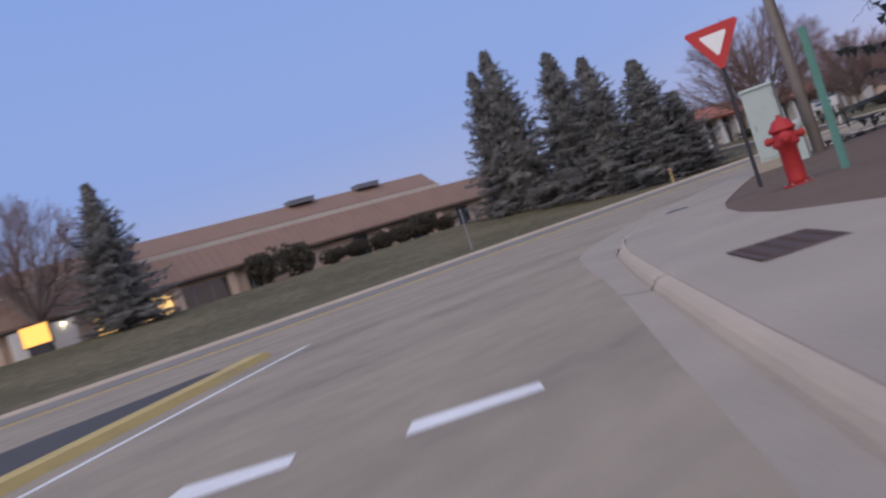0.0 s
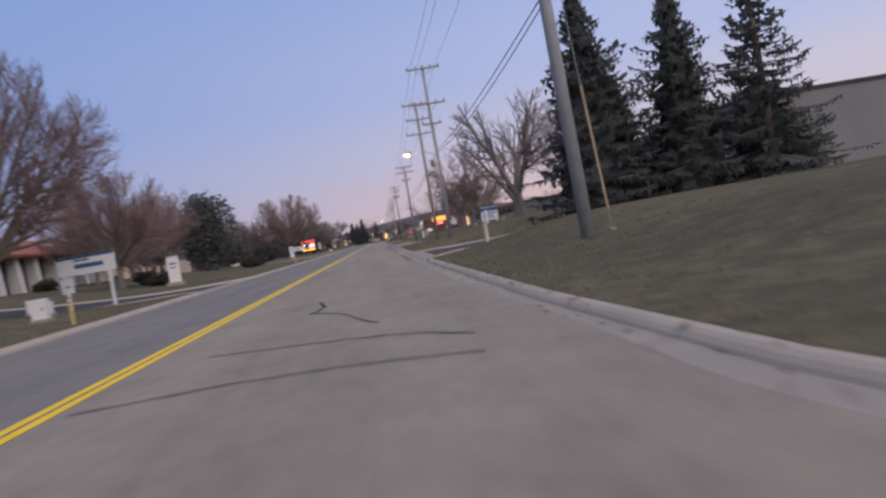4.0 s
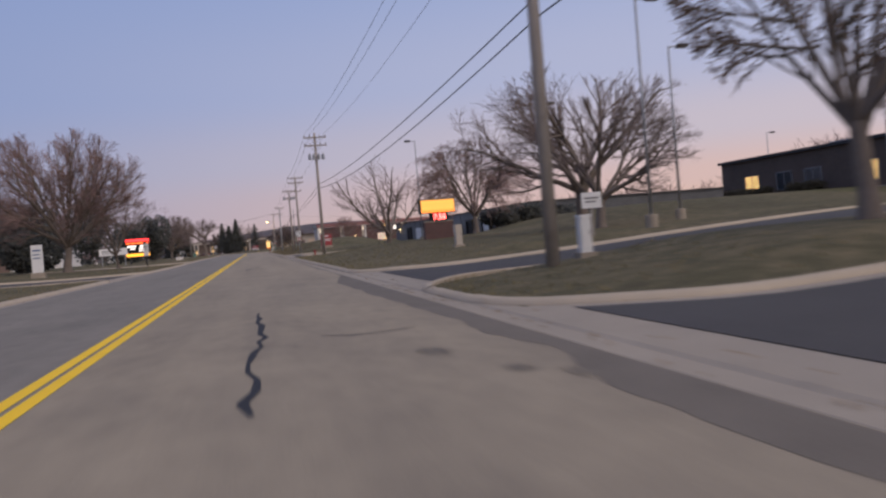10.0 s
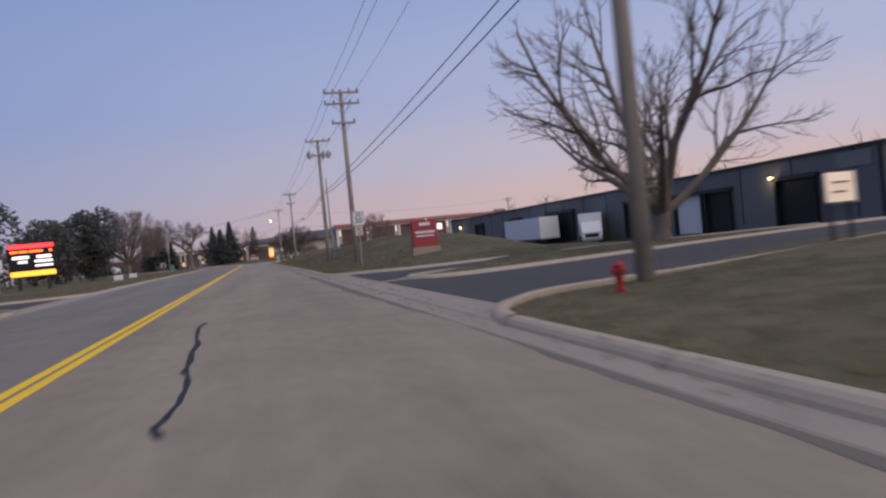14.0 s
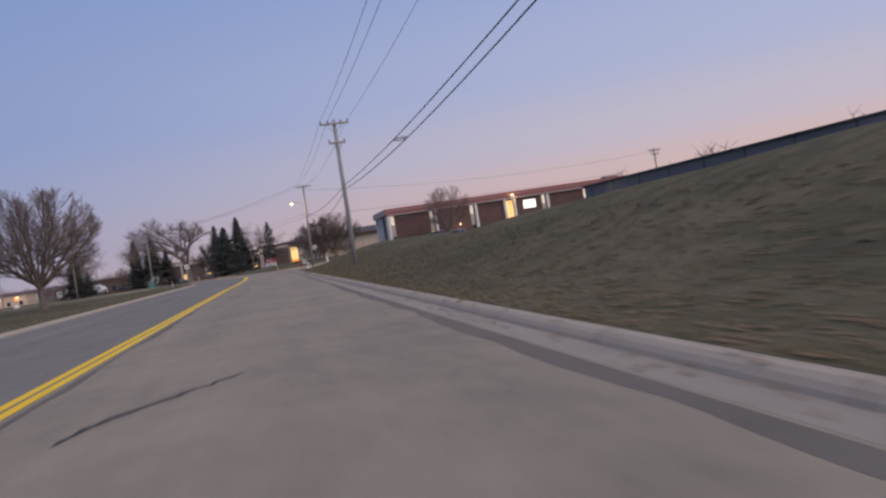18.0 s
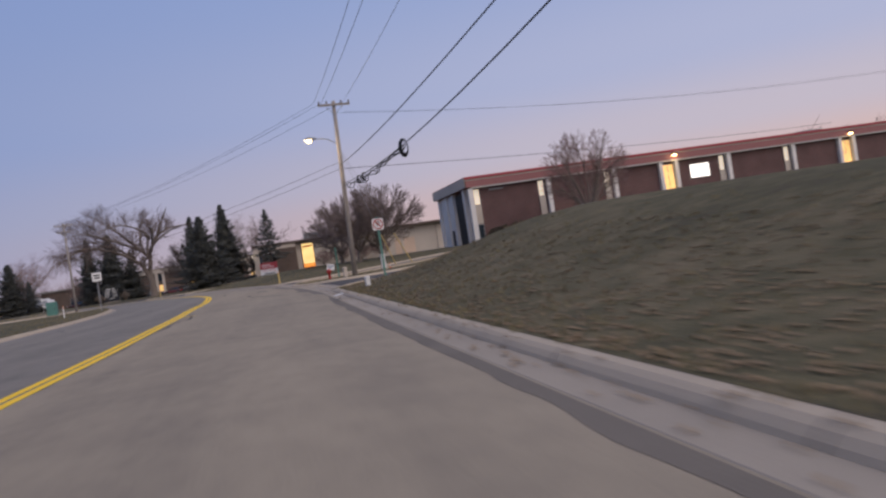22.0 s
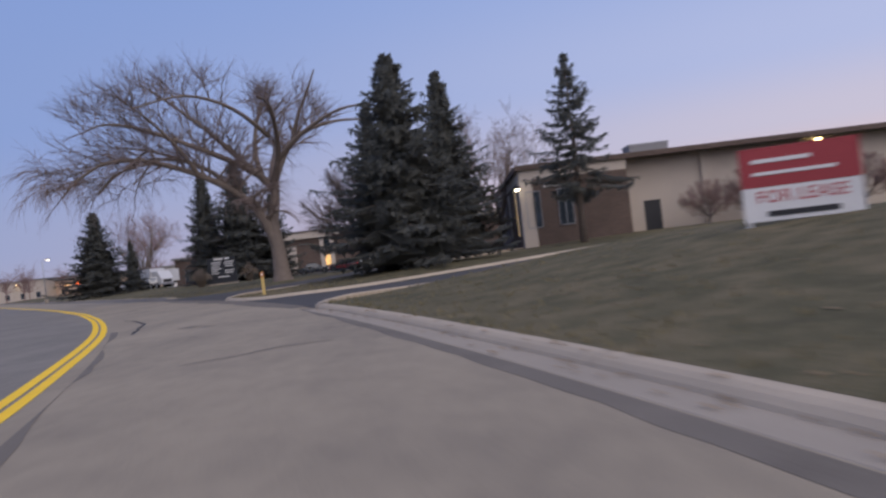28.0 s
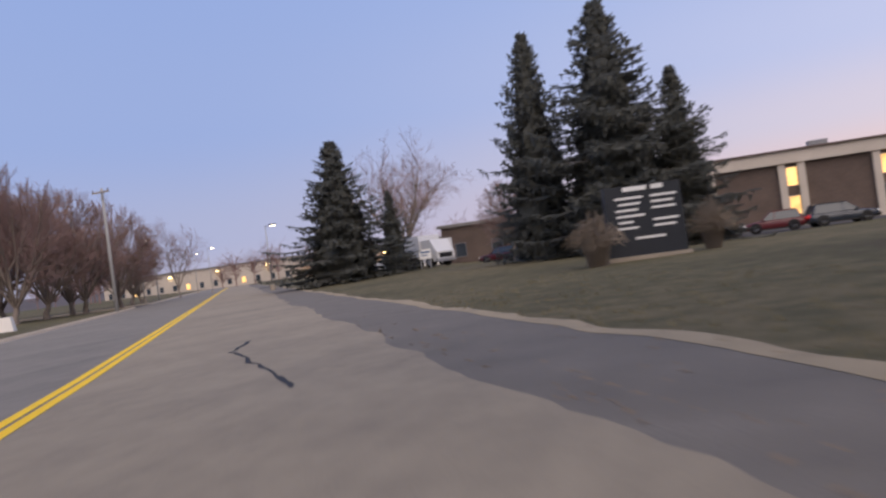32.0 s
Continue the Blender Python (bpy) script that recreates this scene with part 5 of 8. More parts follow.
LEAFY, TL = leafy, (M["bark"], mat("twigs_with_brown_leaves", (0.21, 0.135, 0.10), 0.95, 0.5, 1.2, 12, 0.0))
MAPLE = lambda: vase(14, 9, 0.22, 1.7, 12, 4.3, 0.95)
CLUMP = lambda: grow(21, 13, 0.24, 3.5, 4, 0.55, 4, 0.0, 5, 0.9, stems=3, up=0.5)
CRAB = lambda: vase(41, 6.2, 0.17, 1.1, 13, 3.9, 1.15, (12, 8, 7))
ROUND = lambda: vase(24, 9.8, 0.26, 2.0, 17, 5.5, 1.08, (12, 8, 7))
WILLOW = lambda: vase(34, 7.4, 0.2, 1.5, 12, 5.4, 1.1, (12, 9, 6), 0.13, 0.05)
GREAT = lambda: vase(91, 15.5, 0.46, 2.9, 4, 7.4, 0.62, (10, 8, 7), 0.0, 0.06)
SPREAD = lambda: vase(73, 9.8, 0.36, 2.3, 7, 8.8, 1.3, (11, 8, 6), 0.0, 0.12)
FAN = lambda: vase(102, 9.6, 0.3, 1.2, 7, 5.8, 1.15, (9, 6, 5), 0.0, 0.06)
UPRIGHT = lambda: vase(112, 10, 0.19, 1.9, 9, 4.4, 0.72, (9, 6, 5))
BUSHY = lambda: vase(52, 10.4, 0.2, 1.2, 14, 4.1, 0.8, (10, 7, 8))

# blue spruces on the lawn across the road
for x, y, ztop, w, key in ((-33.0, -20.2, 12.0, 5.6, "s1"), (-26.4, 12, 15.4, 7.0, "s1"), (-27.6, 11.0, 14.2, 5.4, "s2"), (-20.8, 13.0, 12.9, 7.2, "s2"), (-16.8, 12.0, 11.0, 6.2, "s1"), (-12.7, 12.0, 9.2, 6.4, "s2"), (-11.4, 13.6, 6.2, 4.4, "s1")):
    k = (ztop - land_at(x, y)) / 12.0
    plant("blue_" + key, "spruce", (lambda: spruce(1, 12, 5.2, 1.25)) if key == "s1" else (lambda: spruce(2, 12, 5.2, 1.2)), NBL, "tall blue-grey spruce with boughs to the ground", "tree", on(x, y, 37 * x, -0.05) @ Matrix.Diagonal((w / 4.0, w / 4.0, k, 1)), "spruces on the lawn")
# dark spruces on the right bank
for x, y, ztop, w, key in ((12.7, 35.0, 11.2, 6.2, "s1"), (17.3, 35.0, 11.2, 5.2, "s1"), (21.3, 34.6, 11.8, 5.8, "s4"), (15.0, 38.0, 7.6, 3.6, "s3"), (24.6, 41.0, 6.8, 6.6, "s3"), (12.9, -9.4, 9.5, 6.4, "s4"), (16.2, -8.6, 10.0, 7.0, "s3")):
    k = (ztop - land_at(x, y)) / 12.0
    plant("dark_" + key, "spruce", {"s1": lambda: spruce(11, 12, 5.2, 1.1, 0.1), "s3": lambda: spruce(12, 12, 5.6, 1.3, 0.12), "s4": lambda: spruce(13, 12, 5.0, 0.8, 0.28)}[key], NB, "dark spruce on the grassy bank", "tree", on(x, y, 51 * x, -0.05) @ Matrix.Diagonal((w / 4.0, w / 4.0, k, 1)), "spruces on the bank")
# spruces round the bend
for x, y, ztop, w, key in ((-8.0, 360.6, 10.2, 6.2, "s3"), (-5.9, 377.0, 13.0, 6.2, "s3"), (-11.0, 378.7, 11.9, 5.2, "s6"), (0.9, 365.2, 10.35, 4.3, "s5"), (-34.0, 410.9, 13.0, 5.8, "s1"), (-29.6, 408.8, 13.2, 8.2, "s3"), (-26.3, 410.7, 9.5, 5.0, "s1"), (-51.2, 419.7, 10.7, 7.4, "s3"), (-49.6, 426.0, 7.0, 3.2, "s1")):
    k = (ztop - land_at(x, y)) / 12.0
    plant("dark_" + key, "spruce", {"s1": lambda: spruce(11, 12, 5.2, 1.1, 0.1), "s3": lambda: spruce(12, 12, 5.6, 1.3, 0.12), "s5": lambda: spruce(15, 12, 5.0, 0.6, 0.3, 3.0), "s6": lambda: spruce(16, 12, 5.4, 0.95, 0.12, 1.6)}[key], NB, "sparse ragged spruce on the lawn" if key == "s5" else "dense dark spruce on the lawn", "tree", on(x, y, 29 * x, -0.05) @ Matrix.Diagonal((w / 4.0, w / 4.0, k, 1)), "spruces by the bend")

plant("elm", "elm_tree", elm, TB, "great spreading elm with bare drooping twigs", "tree", scaled(-17.2, 374.6, 1.0, 16))
plant("round_r", "maple_tree", ROUND, TR, "bare reddish maple with a dense round crown", "tree", scaled(-17.4, 36.5, 1.3, 0), "roadside trees")
for key, make, mats, x, y, k, rz in (
    ("great", GREAT, TB, 17.4, 79.6, 0.95, 10), ("great", GREAT, TB, 19.3, 92.6, 1.0, 140), ("leafy", LEAFY, TL, 12.8, 96.4, 0.9, 30),
    ("spread", SPREAD, TB, 19.3, 124.6, 0.98, 60), ("spread", SPREAD, TB, 18.3, 120.2, 0.72, 190), ("fan", FAN, TB, 15.3, 168.8, 1.14, 140), ("willow", WILLOW, TR, 20.4, 150.4, 1.25, 120),
    ("upright", UPRIGHT, TB, 20.0, 67.5, 1.0, 70), ("upright", UPRIGHT, TB, 21.0, 64.6, 1.05, 170), ("upright", UPRIGHT, TB, 20.5, 61.5, 1.0, 10), ("upright", UPRIGHT, TB, 20.0, 57.0, 0.95, 250),
    ("oak", OAK, TB, 16.0, -11.8, 0.85, 10), ("oak", OAK, TB, 13.4, -14.6, 0.72, 250), ("maple", MAPLE, TB, 19.6, -13.0, 0.9, 100), ("oak", OAK, TB, 23.5, -12.5, 0.85, 200), ("maple", MAPLE, TB, 17.5, -9.6, 0.8, 160), ("oak", OAK, TB, 28.0, -16.0, 0.9, 20), ("maple", MAPLE, TR, -37.0, -24.5, 1.2, 60),
    ("crab", CRAB, TB, 8.2, 331.0, 1.0, 30), ("crab", CRAB, TB, 9.2, 324.0, 1.12, 150), ("crab", CRAB, TB, 11.2, 323.0, 1.2, 260), ("maple", MAPLE, TR, 27.9, 311.8, 0.95, 40), ("crab", CRAB, TR, 8.6, 368.6, 0.42, 70), ("crab", CRAB, TR, 11.4, 369.2, 0.5, 10), ("crab", CRAB, TR, 14.6, 368.6, 0.48, 200), ("crab", CRAB, TR, 17.6, 369.0, 0.5, 130),
    ("round", ROUND, TR, -19.6, 62.0, 1.0, 40), ("round", ROUND, TR, -28.0, 80.0, 0.95, 10), ("maple", MAPLE, TR, -24.0, 92.0, 1.1, 200), ("round", ROUND, TB, -31.0, 114.0, 1.05, 120), ("maple", MAPLE, TR, -25.0, 122.0, 1.1, 15), ("ash", ASH, TB, -28.0, 134.0, 0.95, 75), ("round", ROUND, TR, -17.5, 162.0, 1.42, 310), ("round", ROUND, TB, -33.0, 150.0, 1.1, 222), ("maple", MAPLE, TR, -31.0, 104.0, 1.15, 44), ("maple", MAPLE, TR, -37.0, 126.0, 1.2, 144), ("round", ROUND, TR, -39.0, 142.0, 1.1, 244), ("maple", MAPLE, TB, -27.0, 168.0, 1.1, 94), ("oak", OAK, TR, -34.0, 178.0, 1.0, 24),
    ("oak", OAK, TB, -15.0, 174.6, 0.72, 33), ("maple", MAPLE, TB, -36.0, 188.0, 0.9, 160), ("ash", ASH, TB, -40.0, 210.0, 0.8, 0), ("round", ROUND, TB, -19.0, 272.0, 1.12, 60), ("oak", OAK, TR, -34.0, 290.0, 0.6, 10), ("maple", MAPLE, TR, -42.0, 318.0, 0.55, 190),
    ("oak", OAK, TB, -2.5, 383.0, 0.85, 200), ("round", ROUND, TB, -12.8, 383.8, 0.85, 20), ("round", ROUND, TR, -80.0, 411.0, 1.35, 30), ("bushy", BUSHY, TR, -76.0, 419.5, 1.05, 20), ("bushy", BUSHY, TR, -72.0, 409.0, 1.1, 140), ("bushy", BUSHY, TR, -74.5, 414.0, 1.05, 70), ("bushy", BUSHY, TR, -79.0, 421.0, 1.1, 190), ("bushy", BUSHY, TR, -87.0, 421.0, 1.15, 300), ("bushy", BUSHY, TR, -84.0, 434.0, 0.95, 110), ("bushy", BUSHY, TR, -82.0, 414.0, 1.15, 240), ("bushy", BUSHY, TR, -80.0, 428.0, 1.0, 340), ("bushy", BUSHY, TR, -88.0, 440.0, 0.75, 250), ("ash", ASH, TR, -92.0, 452.0, 0.7, 10), ("oak", OAK, TB, -95.0, 425.0, 0.9, 90), ("clump", CLUMP, TB, -104.0, 408.0, 0.8, 0),
    ("oak", OAK, TR, -54.0, 440.0, 0.95, 45), ("maple", MAPLE, TR, -41.0, 432.0, 0.8, 145), ("ash", ASH, TR, -60.0, 455.0, 0.85, 300),
):
    names = {"oak": ("oak_tree", "bare spreading oak"), "ash": ("ash_tree", "bare upright ash"), "leafy": ("ash_tree", "ash still holding brown leaves"), "maple": ("maple_tree", "bare rounded maple with reddish twigs"), "bushy": ("pear_tree", "dense twiggy reddish bare tree"), "round": ("maple_tree", "bare maple with a dense round crown"), "clump": ("poplar_tree", "bare tree with several stems"), "spread": ("crab_apple_tree", "wide bare tree with low crooked limbs"), "crab": ("crab_apple_tree", "bare crab apple with a dense round crown"), "willow": ("willow_tree", "bare umbrella-shaped tree with hanging twigs"), "great": ("oak_tree", "great bare oak with a thick forked trunk"), "fan": ("oak_tree", "bare tree fanning out from a short trunk"), "upright": ("pear_tree", "bare tree with upswept twigs before the hall")}
    nm, lab = names[key]
    plant(key + ("_r" if mats is TR else ""), nm, make, mats, lab + " beside the road", "tree", scaled(x, y, k, rz), "roadside trees")

# far woods: bare crowns of many stems, closing the view
rw = random.Random(9)
far = MB()
for i in range(520):
    if i < 150:
        x, y = rw.uniform(-120, -46), rw.uniform(90, 330)
    elif i < 250:
        x, y = rw.uniform(-170, -20), rw.uniform(560, 700)
    elif i < 340:
        x, y = rw.uniform(58, 130), rw.uniform(40, 340)
    elif i < 430:
        x, y = rw.uniform(-260, -120), rw.uniform(300, 560)
    else:
        x, y = rw.uniform(-90, 120), rw.uniform(470, 640)
        if abs(along(x, y)[1]) < 24:
            continue
    h, g = rw.uniform(6, 11), land_at(x, y)
    far.tube([(x, y, g - 0.3), (x, y, g + h * 0.6)], [0.22, 0.08], 4, False)
    for k in range(34):
        a, e = rw.uniform(0, 6.3), rw.uniform(0.25, 1.3)
        b = g + h * rw.uniform(0.18, 0.55)
        ln = h * rw.uniform(0.28, 0.5)
        d = Vector((math.cos(a) * math.cos(e), math.sin(a) * math.cos(e), math.sin(e)))
        p = Vector((x, y, b))
        q = p + d * ln
        far.tube([p, q], [0.10, 0.02], 3, False)
        for _ in range(3):
            o = p.lerp(q, rw.uniform(0.4, 1.0))
            far.tube([o, o + Vector((rw.uniform(-1, 1), rw.uniform(-1, 1), rw.uniform(0.0, 1.2))) * ln * 0.4], [0.045, 0.012], 3, False)
tagged(part("far_woods", far, M["rtwig"]), "hazy belt of bare far trees", "woods", kind="stuff")
hill = MB()
hx = steps(-900, 900, 40)
for i, x in enumerate(hx):
    h = 11 + 9 * math.sin(x * 0.0061 + 1.0) + 4 * math.sin(x * 0.019)
    hill.v += [(x, 760, -1), (x, 830, max(h, 3) * 0.7), (x, 900, max(h, 3)), (x, 1100, -1)]
hill.f = [(4 * i + k, 4 * i + k + 4, 4 * i + k + 5, 4 * i + k + 1) for i in range(len(hx) - 1) for k in range(3)]
tagged(part("hill", hill, mat("wooded_hill", (0.10, 0.085, 0.085), 0.95, 0.5, 0.03, 0.6, 0.0, coords="World"), smooth=True), "low wooded hill on the horizon", "hill", kind="structure")

# evergreens and hedges
for x, y, rx, rz, n in ((-21.8, 105.0, 4.6, 10.6, 1), (-20.5, 254.0, 3.9, 9.2, 2), (-28.5, 234.0, 4.6, 11.0, 3), (-25.0, 248.0, 3.4, 8.4, 6), (-34.0, 214.0, 5.0, 10.0, 4), (-27.0, 186.0, 4.0, 6.5, 7), (-29.0, 150.0, 4.2, 6.0, 8)):
    plant("round%d" % n, "evergreen_tree", lambda: shrub(60 + n, rx, rx, rz, 4600, 0.26), NB, "dark rounded evergreen on the lawn", "tree", on(x, y), "evergreens across the road")
for i, (x, y, r, h) in enumerate(((-37.0, -8.2, 1.6, 2.4), (-36.8, -5.2, 1.6, 2.5), (-37.3, -1.6, 1.3, 1.4), (-37.2, 0.8, 1.4, 1.3), (-37.3, 3.2, 1.3, 1.5), (-37.2, 5.6, 1.4, 1.6), (-37.3, 8.2, 1.6, 1.9), (-37.3, 11.2, 1.3, 1.3), (-16.5, 62, 1.2, 1.0), (-18.5, 66, 1.4, 1.1), (-15.8, 100, 2.0, 1.4), (-17.2, 112, 1.8, 1.2), (24.5, 319.3, 1.3, 1.3), (22.0, 319.5, 1.2, 1.2), (27.5, 319.3, 1.3, 1.2), (44.6, 145.2, 1.0, 0.8), (44.6, 143.6, 1.0, 0.75), (44.6, 142.0, 1.0, 0.8), (44.6, 140.4, 1.0, 0.75), (44.6, 136.9, 0.9, 0.8), (44.6, 134.8, 1.0, 0.85), (-29.0, 53, 1.3, 1.0), (-29, 70, 1.3, 1.0))):
    plant("bush%d" % (i % 3), "shrub", lambda: shrub(80 + i, 1.0, 1.0, 1.0, 900, 0.10), (M["bark"], M["leaf"]), "dark clipped shrub on the lawn", "shrub", on(x, y, 40 * i) @ Matrix.Diagonal((r, r, h, 1)), "shrubs")
for i, (x, y, r, h) in enumerate(((24.6, 155.0, 2.1, 1.85), (27.0, 155.6, 2.3, 2.25), (29.8, 156.4, 2.4, 2.35), (32.6, 157.4, 2.3, 2.25), (35.4, 158.6, 2.2, 2.1))):
    plant("yew%d" % (i % 2), "yew", lambda: shrub(130 + i, 1.0, 1.0, 1.0, 2600, 0.09), NB, "dense dark yew in the hedge by the car park", "shrub", on(x, y, 70 * i) @ Matrix.Diagonal((r, r, h, 1)), "yew hedge")
for x, y, r in ((-25.5, 396.2, 0.6), (-29.1, 393.3, 0.72)):
    lv = MB()
    rr = random.Random(int(x * 10))
    for i in range(420):
        a, o, k = rr.uniform(0, 6.3), r * 0.42 * rr.random() ** 0.5, rr.uniform(1.0, 1.75)
        out, a2 = rr.uniform(0.15, 1.35) * r, a + rr.uniform(-0.5, 0.5)
        lv.tube([(o * math.cos(a), o * math.sin(a), -0.05), ((o + out) * 0.45 * math.cos(a), (o + out) * 0.45 * math.sin(a), k * 0.62), (out * math.cos(a2), out * math.sin(a2), k * (1.15 - 0.4 * out / r)), (out * 1.2 * math.cos(a2), out * 1.2 * math.sin(a2), k * (1.12 - 0.5 * out / r))], [0.008, 0.007, 0.012, 0.002], 3, False)
    tagged(part("ornamental_grass", lv, M["straw"], at=on(x, y)), "clump of dry tan ornamental grass", "grass clump", "grass clumps by the sign")

# ---- utility poles and wires ----


def utility_pole(x, y, top, arms, lean=0.0, r=0.17, material=None, lamp=None, cans=(), extra=()):
    """A timber pole with its crossarms, braces and insulators. arms: (below the top, half width)."""
    g = land_at(x, y)
    h = top - g
    ob = thing("utility_pole", "weathered timber utility pole with crossarms" if arms else "tall grey weathered utility pole", "utility pole", pose(x, y, g, 0, lean, 0), "utility poles")
    part("shaft", MB().tube([(0, 0, -0.5), (0, 0, h * 0.5), (0, 0, h)], [r, r * 0.86, r * 0.68], 12), material or M["pole"], ob, smooth=True)
    for below, half in arms:
        z = h - below
        arm = part("crossarm", MB().box((0, -0.16, z), (2 * half, 0.10, 0.12)), M["pole"], ob)
        for sx in (-1, 1):
            part("brace", MB().tube([(sx * half * 0.55, -0.16, z - 0.05), (0, -0.13, z - 0.62)], 0.018, 5), M["metal"], arm)
            for k in (0.93, 0.45) if half > 0.8 else (0.9,):
                part("insulator", MB().lathe([(0.02, 0.05), (0.055, 0.09), (0.03, 0.13), (0.055, 0.17), (0.035, 0.23), (0.0, 0.25)], 8, (sx * half * k, -0.16, z)), M["insul"], arm)
    for below, sx in cans:
        z = h - below
        can = part("transformer", MB().lathe([(0.0, 0.0), (0.13, 0.0), (0.15, 0.03), (0.15, 0.42), (0.12, 0.48), (0.0, 0.5)], 12, (sx, -0.34, z)), M["metal"], ob, "grey transformer can")
        part("bushing", MB().lathe([(0.03, 0.48), (0.05, 0.55), (0.025, 0.62), (0.0, 0.66)], 8, (sx, -0.34, z)), M["insul"], can)
    if lamp:
        z, out, on_ = lamp
        z -= g
        part("lamp_arm", MB().tube([(0, 0, z - 0.35), (-out * 0.4, 0, z + 0.02), (-out + 0.25, 0, z + 0.1)], 0.03, 6), M["metal"], ob)
        head = part("lamp_head", MB().tube([(-out + 0.3, 0, z + 0.11), (-out - 0.1, 0, z + 0.1), (-out - 0.38, 0, z + 0.06)], [0.06, 0.15, 0.07], 8), M["metal"], ob)
        part("lens", MB().lathe([(0.0, -0.15), (0.1, -0.11), (0.15, 0.0), (0.0, 0.01)], 10, (-out - 0.1, 0, z + 0.03)), M["lampw"] if on_ else M["insul"], head, "glowing amber lens")
    return ob


POLES = {
    "A": (7.05, 18.8, 13.2, [(0.5, 1.2)], -1.0), "B": (6.93, 55.2, 13.4, [(0.25, 1.25), (2.9, 1.25), (4.4, 0.7)], 0),
    "L": (6.83, 66.8, 12.8, [(0.25, 1.25), (1.6, 1.1), (2.9, 1.3)], 0), "C": (6.42, 98.7, 10.25, [(0.22, 1.1), (0.95, 1.1), (1.9, 0.6)], 0),
    "D": (6.43, 154.4, 11.55, [(0.45, 1.05), (1.2, 1.05)], 0), "E": (6.3, 187.8, 10.55, [(0.2, 1.05), (0.85, 1.05), (2.0, 0.7)], 0),
    "F": (6.0, 201.6, 9.75, [(0.15, 0.95), (1.25, 0.95)], 0), "G": (6.1, 249.5, 9.8, [(0.3, 0.95), (1.55, 0.55)], 0), "H": (5.83, 297.4, 10.55, [(0.25, 0.95)], 1.5),
}
for k, (x, y, top, arms, lean) in POLES.items():
    utility_pole(x, y, top, arms, lean, 0.19 if k == "A" else 0.16, M["gpole"] if k in "ABG" else None, lamp={"B": (7.0, 2.1, True), "H": (8.3, 1.6, True)}.get(k), cans={"D": [(2.55, -0.62), (2.55, -0.22), (2.55, 0.22), (2.55, 0.62)], "F": [(1.5, -0.75), (1.5, 0.7), (1.5, 0.3)]}.get(k, ()))
utility_pole(6.55, 203.5, 6.9, [], 0, 0.08, M["gpole"])
utility_pole(-19.8, 339.0, 9.6, [(0.3, 0.9), (1.0, 0.7)], 0, 0.13)
utility_pole(53.9, 294.0, 8.9, [(0.3, 0.9), (0.8, 0.6)], 0, 0.14)
utility_pole(-68.0, 414.4, 9.5, [(0.3, 0.8)], 0, 0.14, M["gpole"])
utility_pole(-93.0, 449.0, 6.0, [], 0, 0.12, M["gpole"])
utility_pole(-40.0, 372.0, 9.5, [(0.3, 0.9), (1.0, 0.7)], 0, 0.13)
gw = thing("guy_wire", "guy wire with a tan guard beside the pole", "guy wire", pose(0, 0, 0))
part("cable", MB().tube([(7.1, 18.6, 10.5), (7.62, 18.5, 0.5)], 0.012, 4), M["metal"], gw)
part("guard", MB().tube([(7.43, 18.54, 4.2), (7.6, 18.5, 0.9)], 0.035, 6), mat("tan_plastic_guard", (0.42, 0.30, 0.19), 0.7, 0.2), gw, "tan plastic guard")
part("anchor", MB().lathe([(0.0, -0.1), (0.1, -0.1), (0.12, 0.08), (0.0, 0.1)], 8, (7.63, 18.5, land_at(7.63, 18.5))), M["concrete"], gw)


def wire(a, b, sag, r, name="cable", n=14, parent=None):
    a, b = Vector(a), Vector(b)
    pts = [a.lerp(b, i / n) - Vector((0, 0, sag * 4 * (i / n) * (1 - i / n))) for i in range(n + 1)]
    return MB().tube(pts, r, 4, False)


TEL = {"A": 6.9, "B": 6.9, "L": 6.5, "C": 5.75, "D": 6.35, "E": 5.65, "F": 5.55, "G": 5.25, "H": 5.6}
APART = {"C": 0.4, "D": 0.4, "E": 0.3, "G": 0.25, "H": 1.1}
SLACK = {"D": (0.16, 0.12), "G": (0.9, 0.5)}
order = ["A", "B", "L", "C", "D", "E", "F", "G", "H"]
for a, b in zip(order, order[1:]):
    xa, ya, ta, *_ = POLES[a]
    xb, yb, tb, *_ = POLES[b]
    far_ = yb - ya
    sp = thing("power_line", "overhead power lines between the poles", "power line", None, "overhead lines")
    for o in (-0.9, -0.42, 0.9):
        part("conductor", wire((xa + o, ya - 0.16, ta - 0.05), (xb + o, yb - 0.16, tb - 0.05), far_ * 0.012, 0.011), M["wire"], sp)
    cm = thing("telephone_cable", "thick black telephone cables on the poles", "cable", None, "overhead lines")
    part("strand", wire((xa + 0.16, ya, TEL[a]), (xb + 0.16, yb, TEL[b]), SLACK.get(a, (far_ * 0.012, 0))[0], 0.022), M["wire"], cm)
    part("strand", wire((xa + 0.10, ya, TEL[a] + APART.get(a, 0.14)), (xb + 0.10, yb, TEL[b] + APART.get(b, 0.14)), SLACK.get(a, (0, far_ * 0.009))[1], 0.022), M["wire"], cm)
xs, ys, ts, *_ = POLES["H"]
sp = thing("power_line", "overhead lines turning across the road at the bend", "power line", None, "overhead lines")
for o, z in ((-0.9, ts - 0.05), (-0.42, ts - 0.05), (0.9, ts - 0.05), (0.1, 6.9), (0.14, 6.5)):
    part("conductor", wire((xs + o, ys, z), (-19.8 + o * 0.8, 339.0, z - 1.0), 0.7, 0.009 if z > 7 else 0.011), M["wire"], sp)
for o in (0.1, 0.9):
    part("conductor", wire((xs + o, ys, ts - 0.7), (53.9, 294.0 + o, 8.5), 1.0, 0.006), M["wire"], sp)
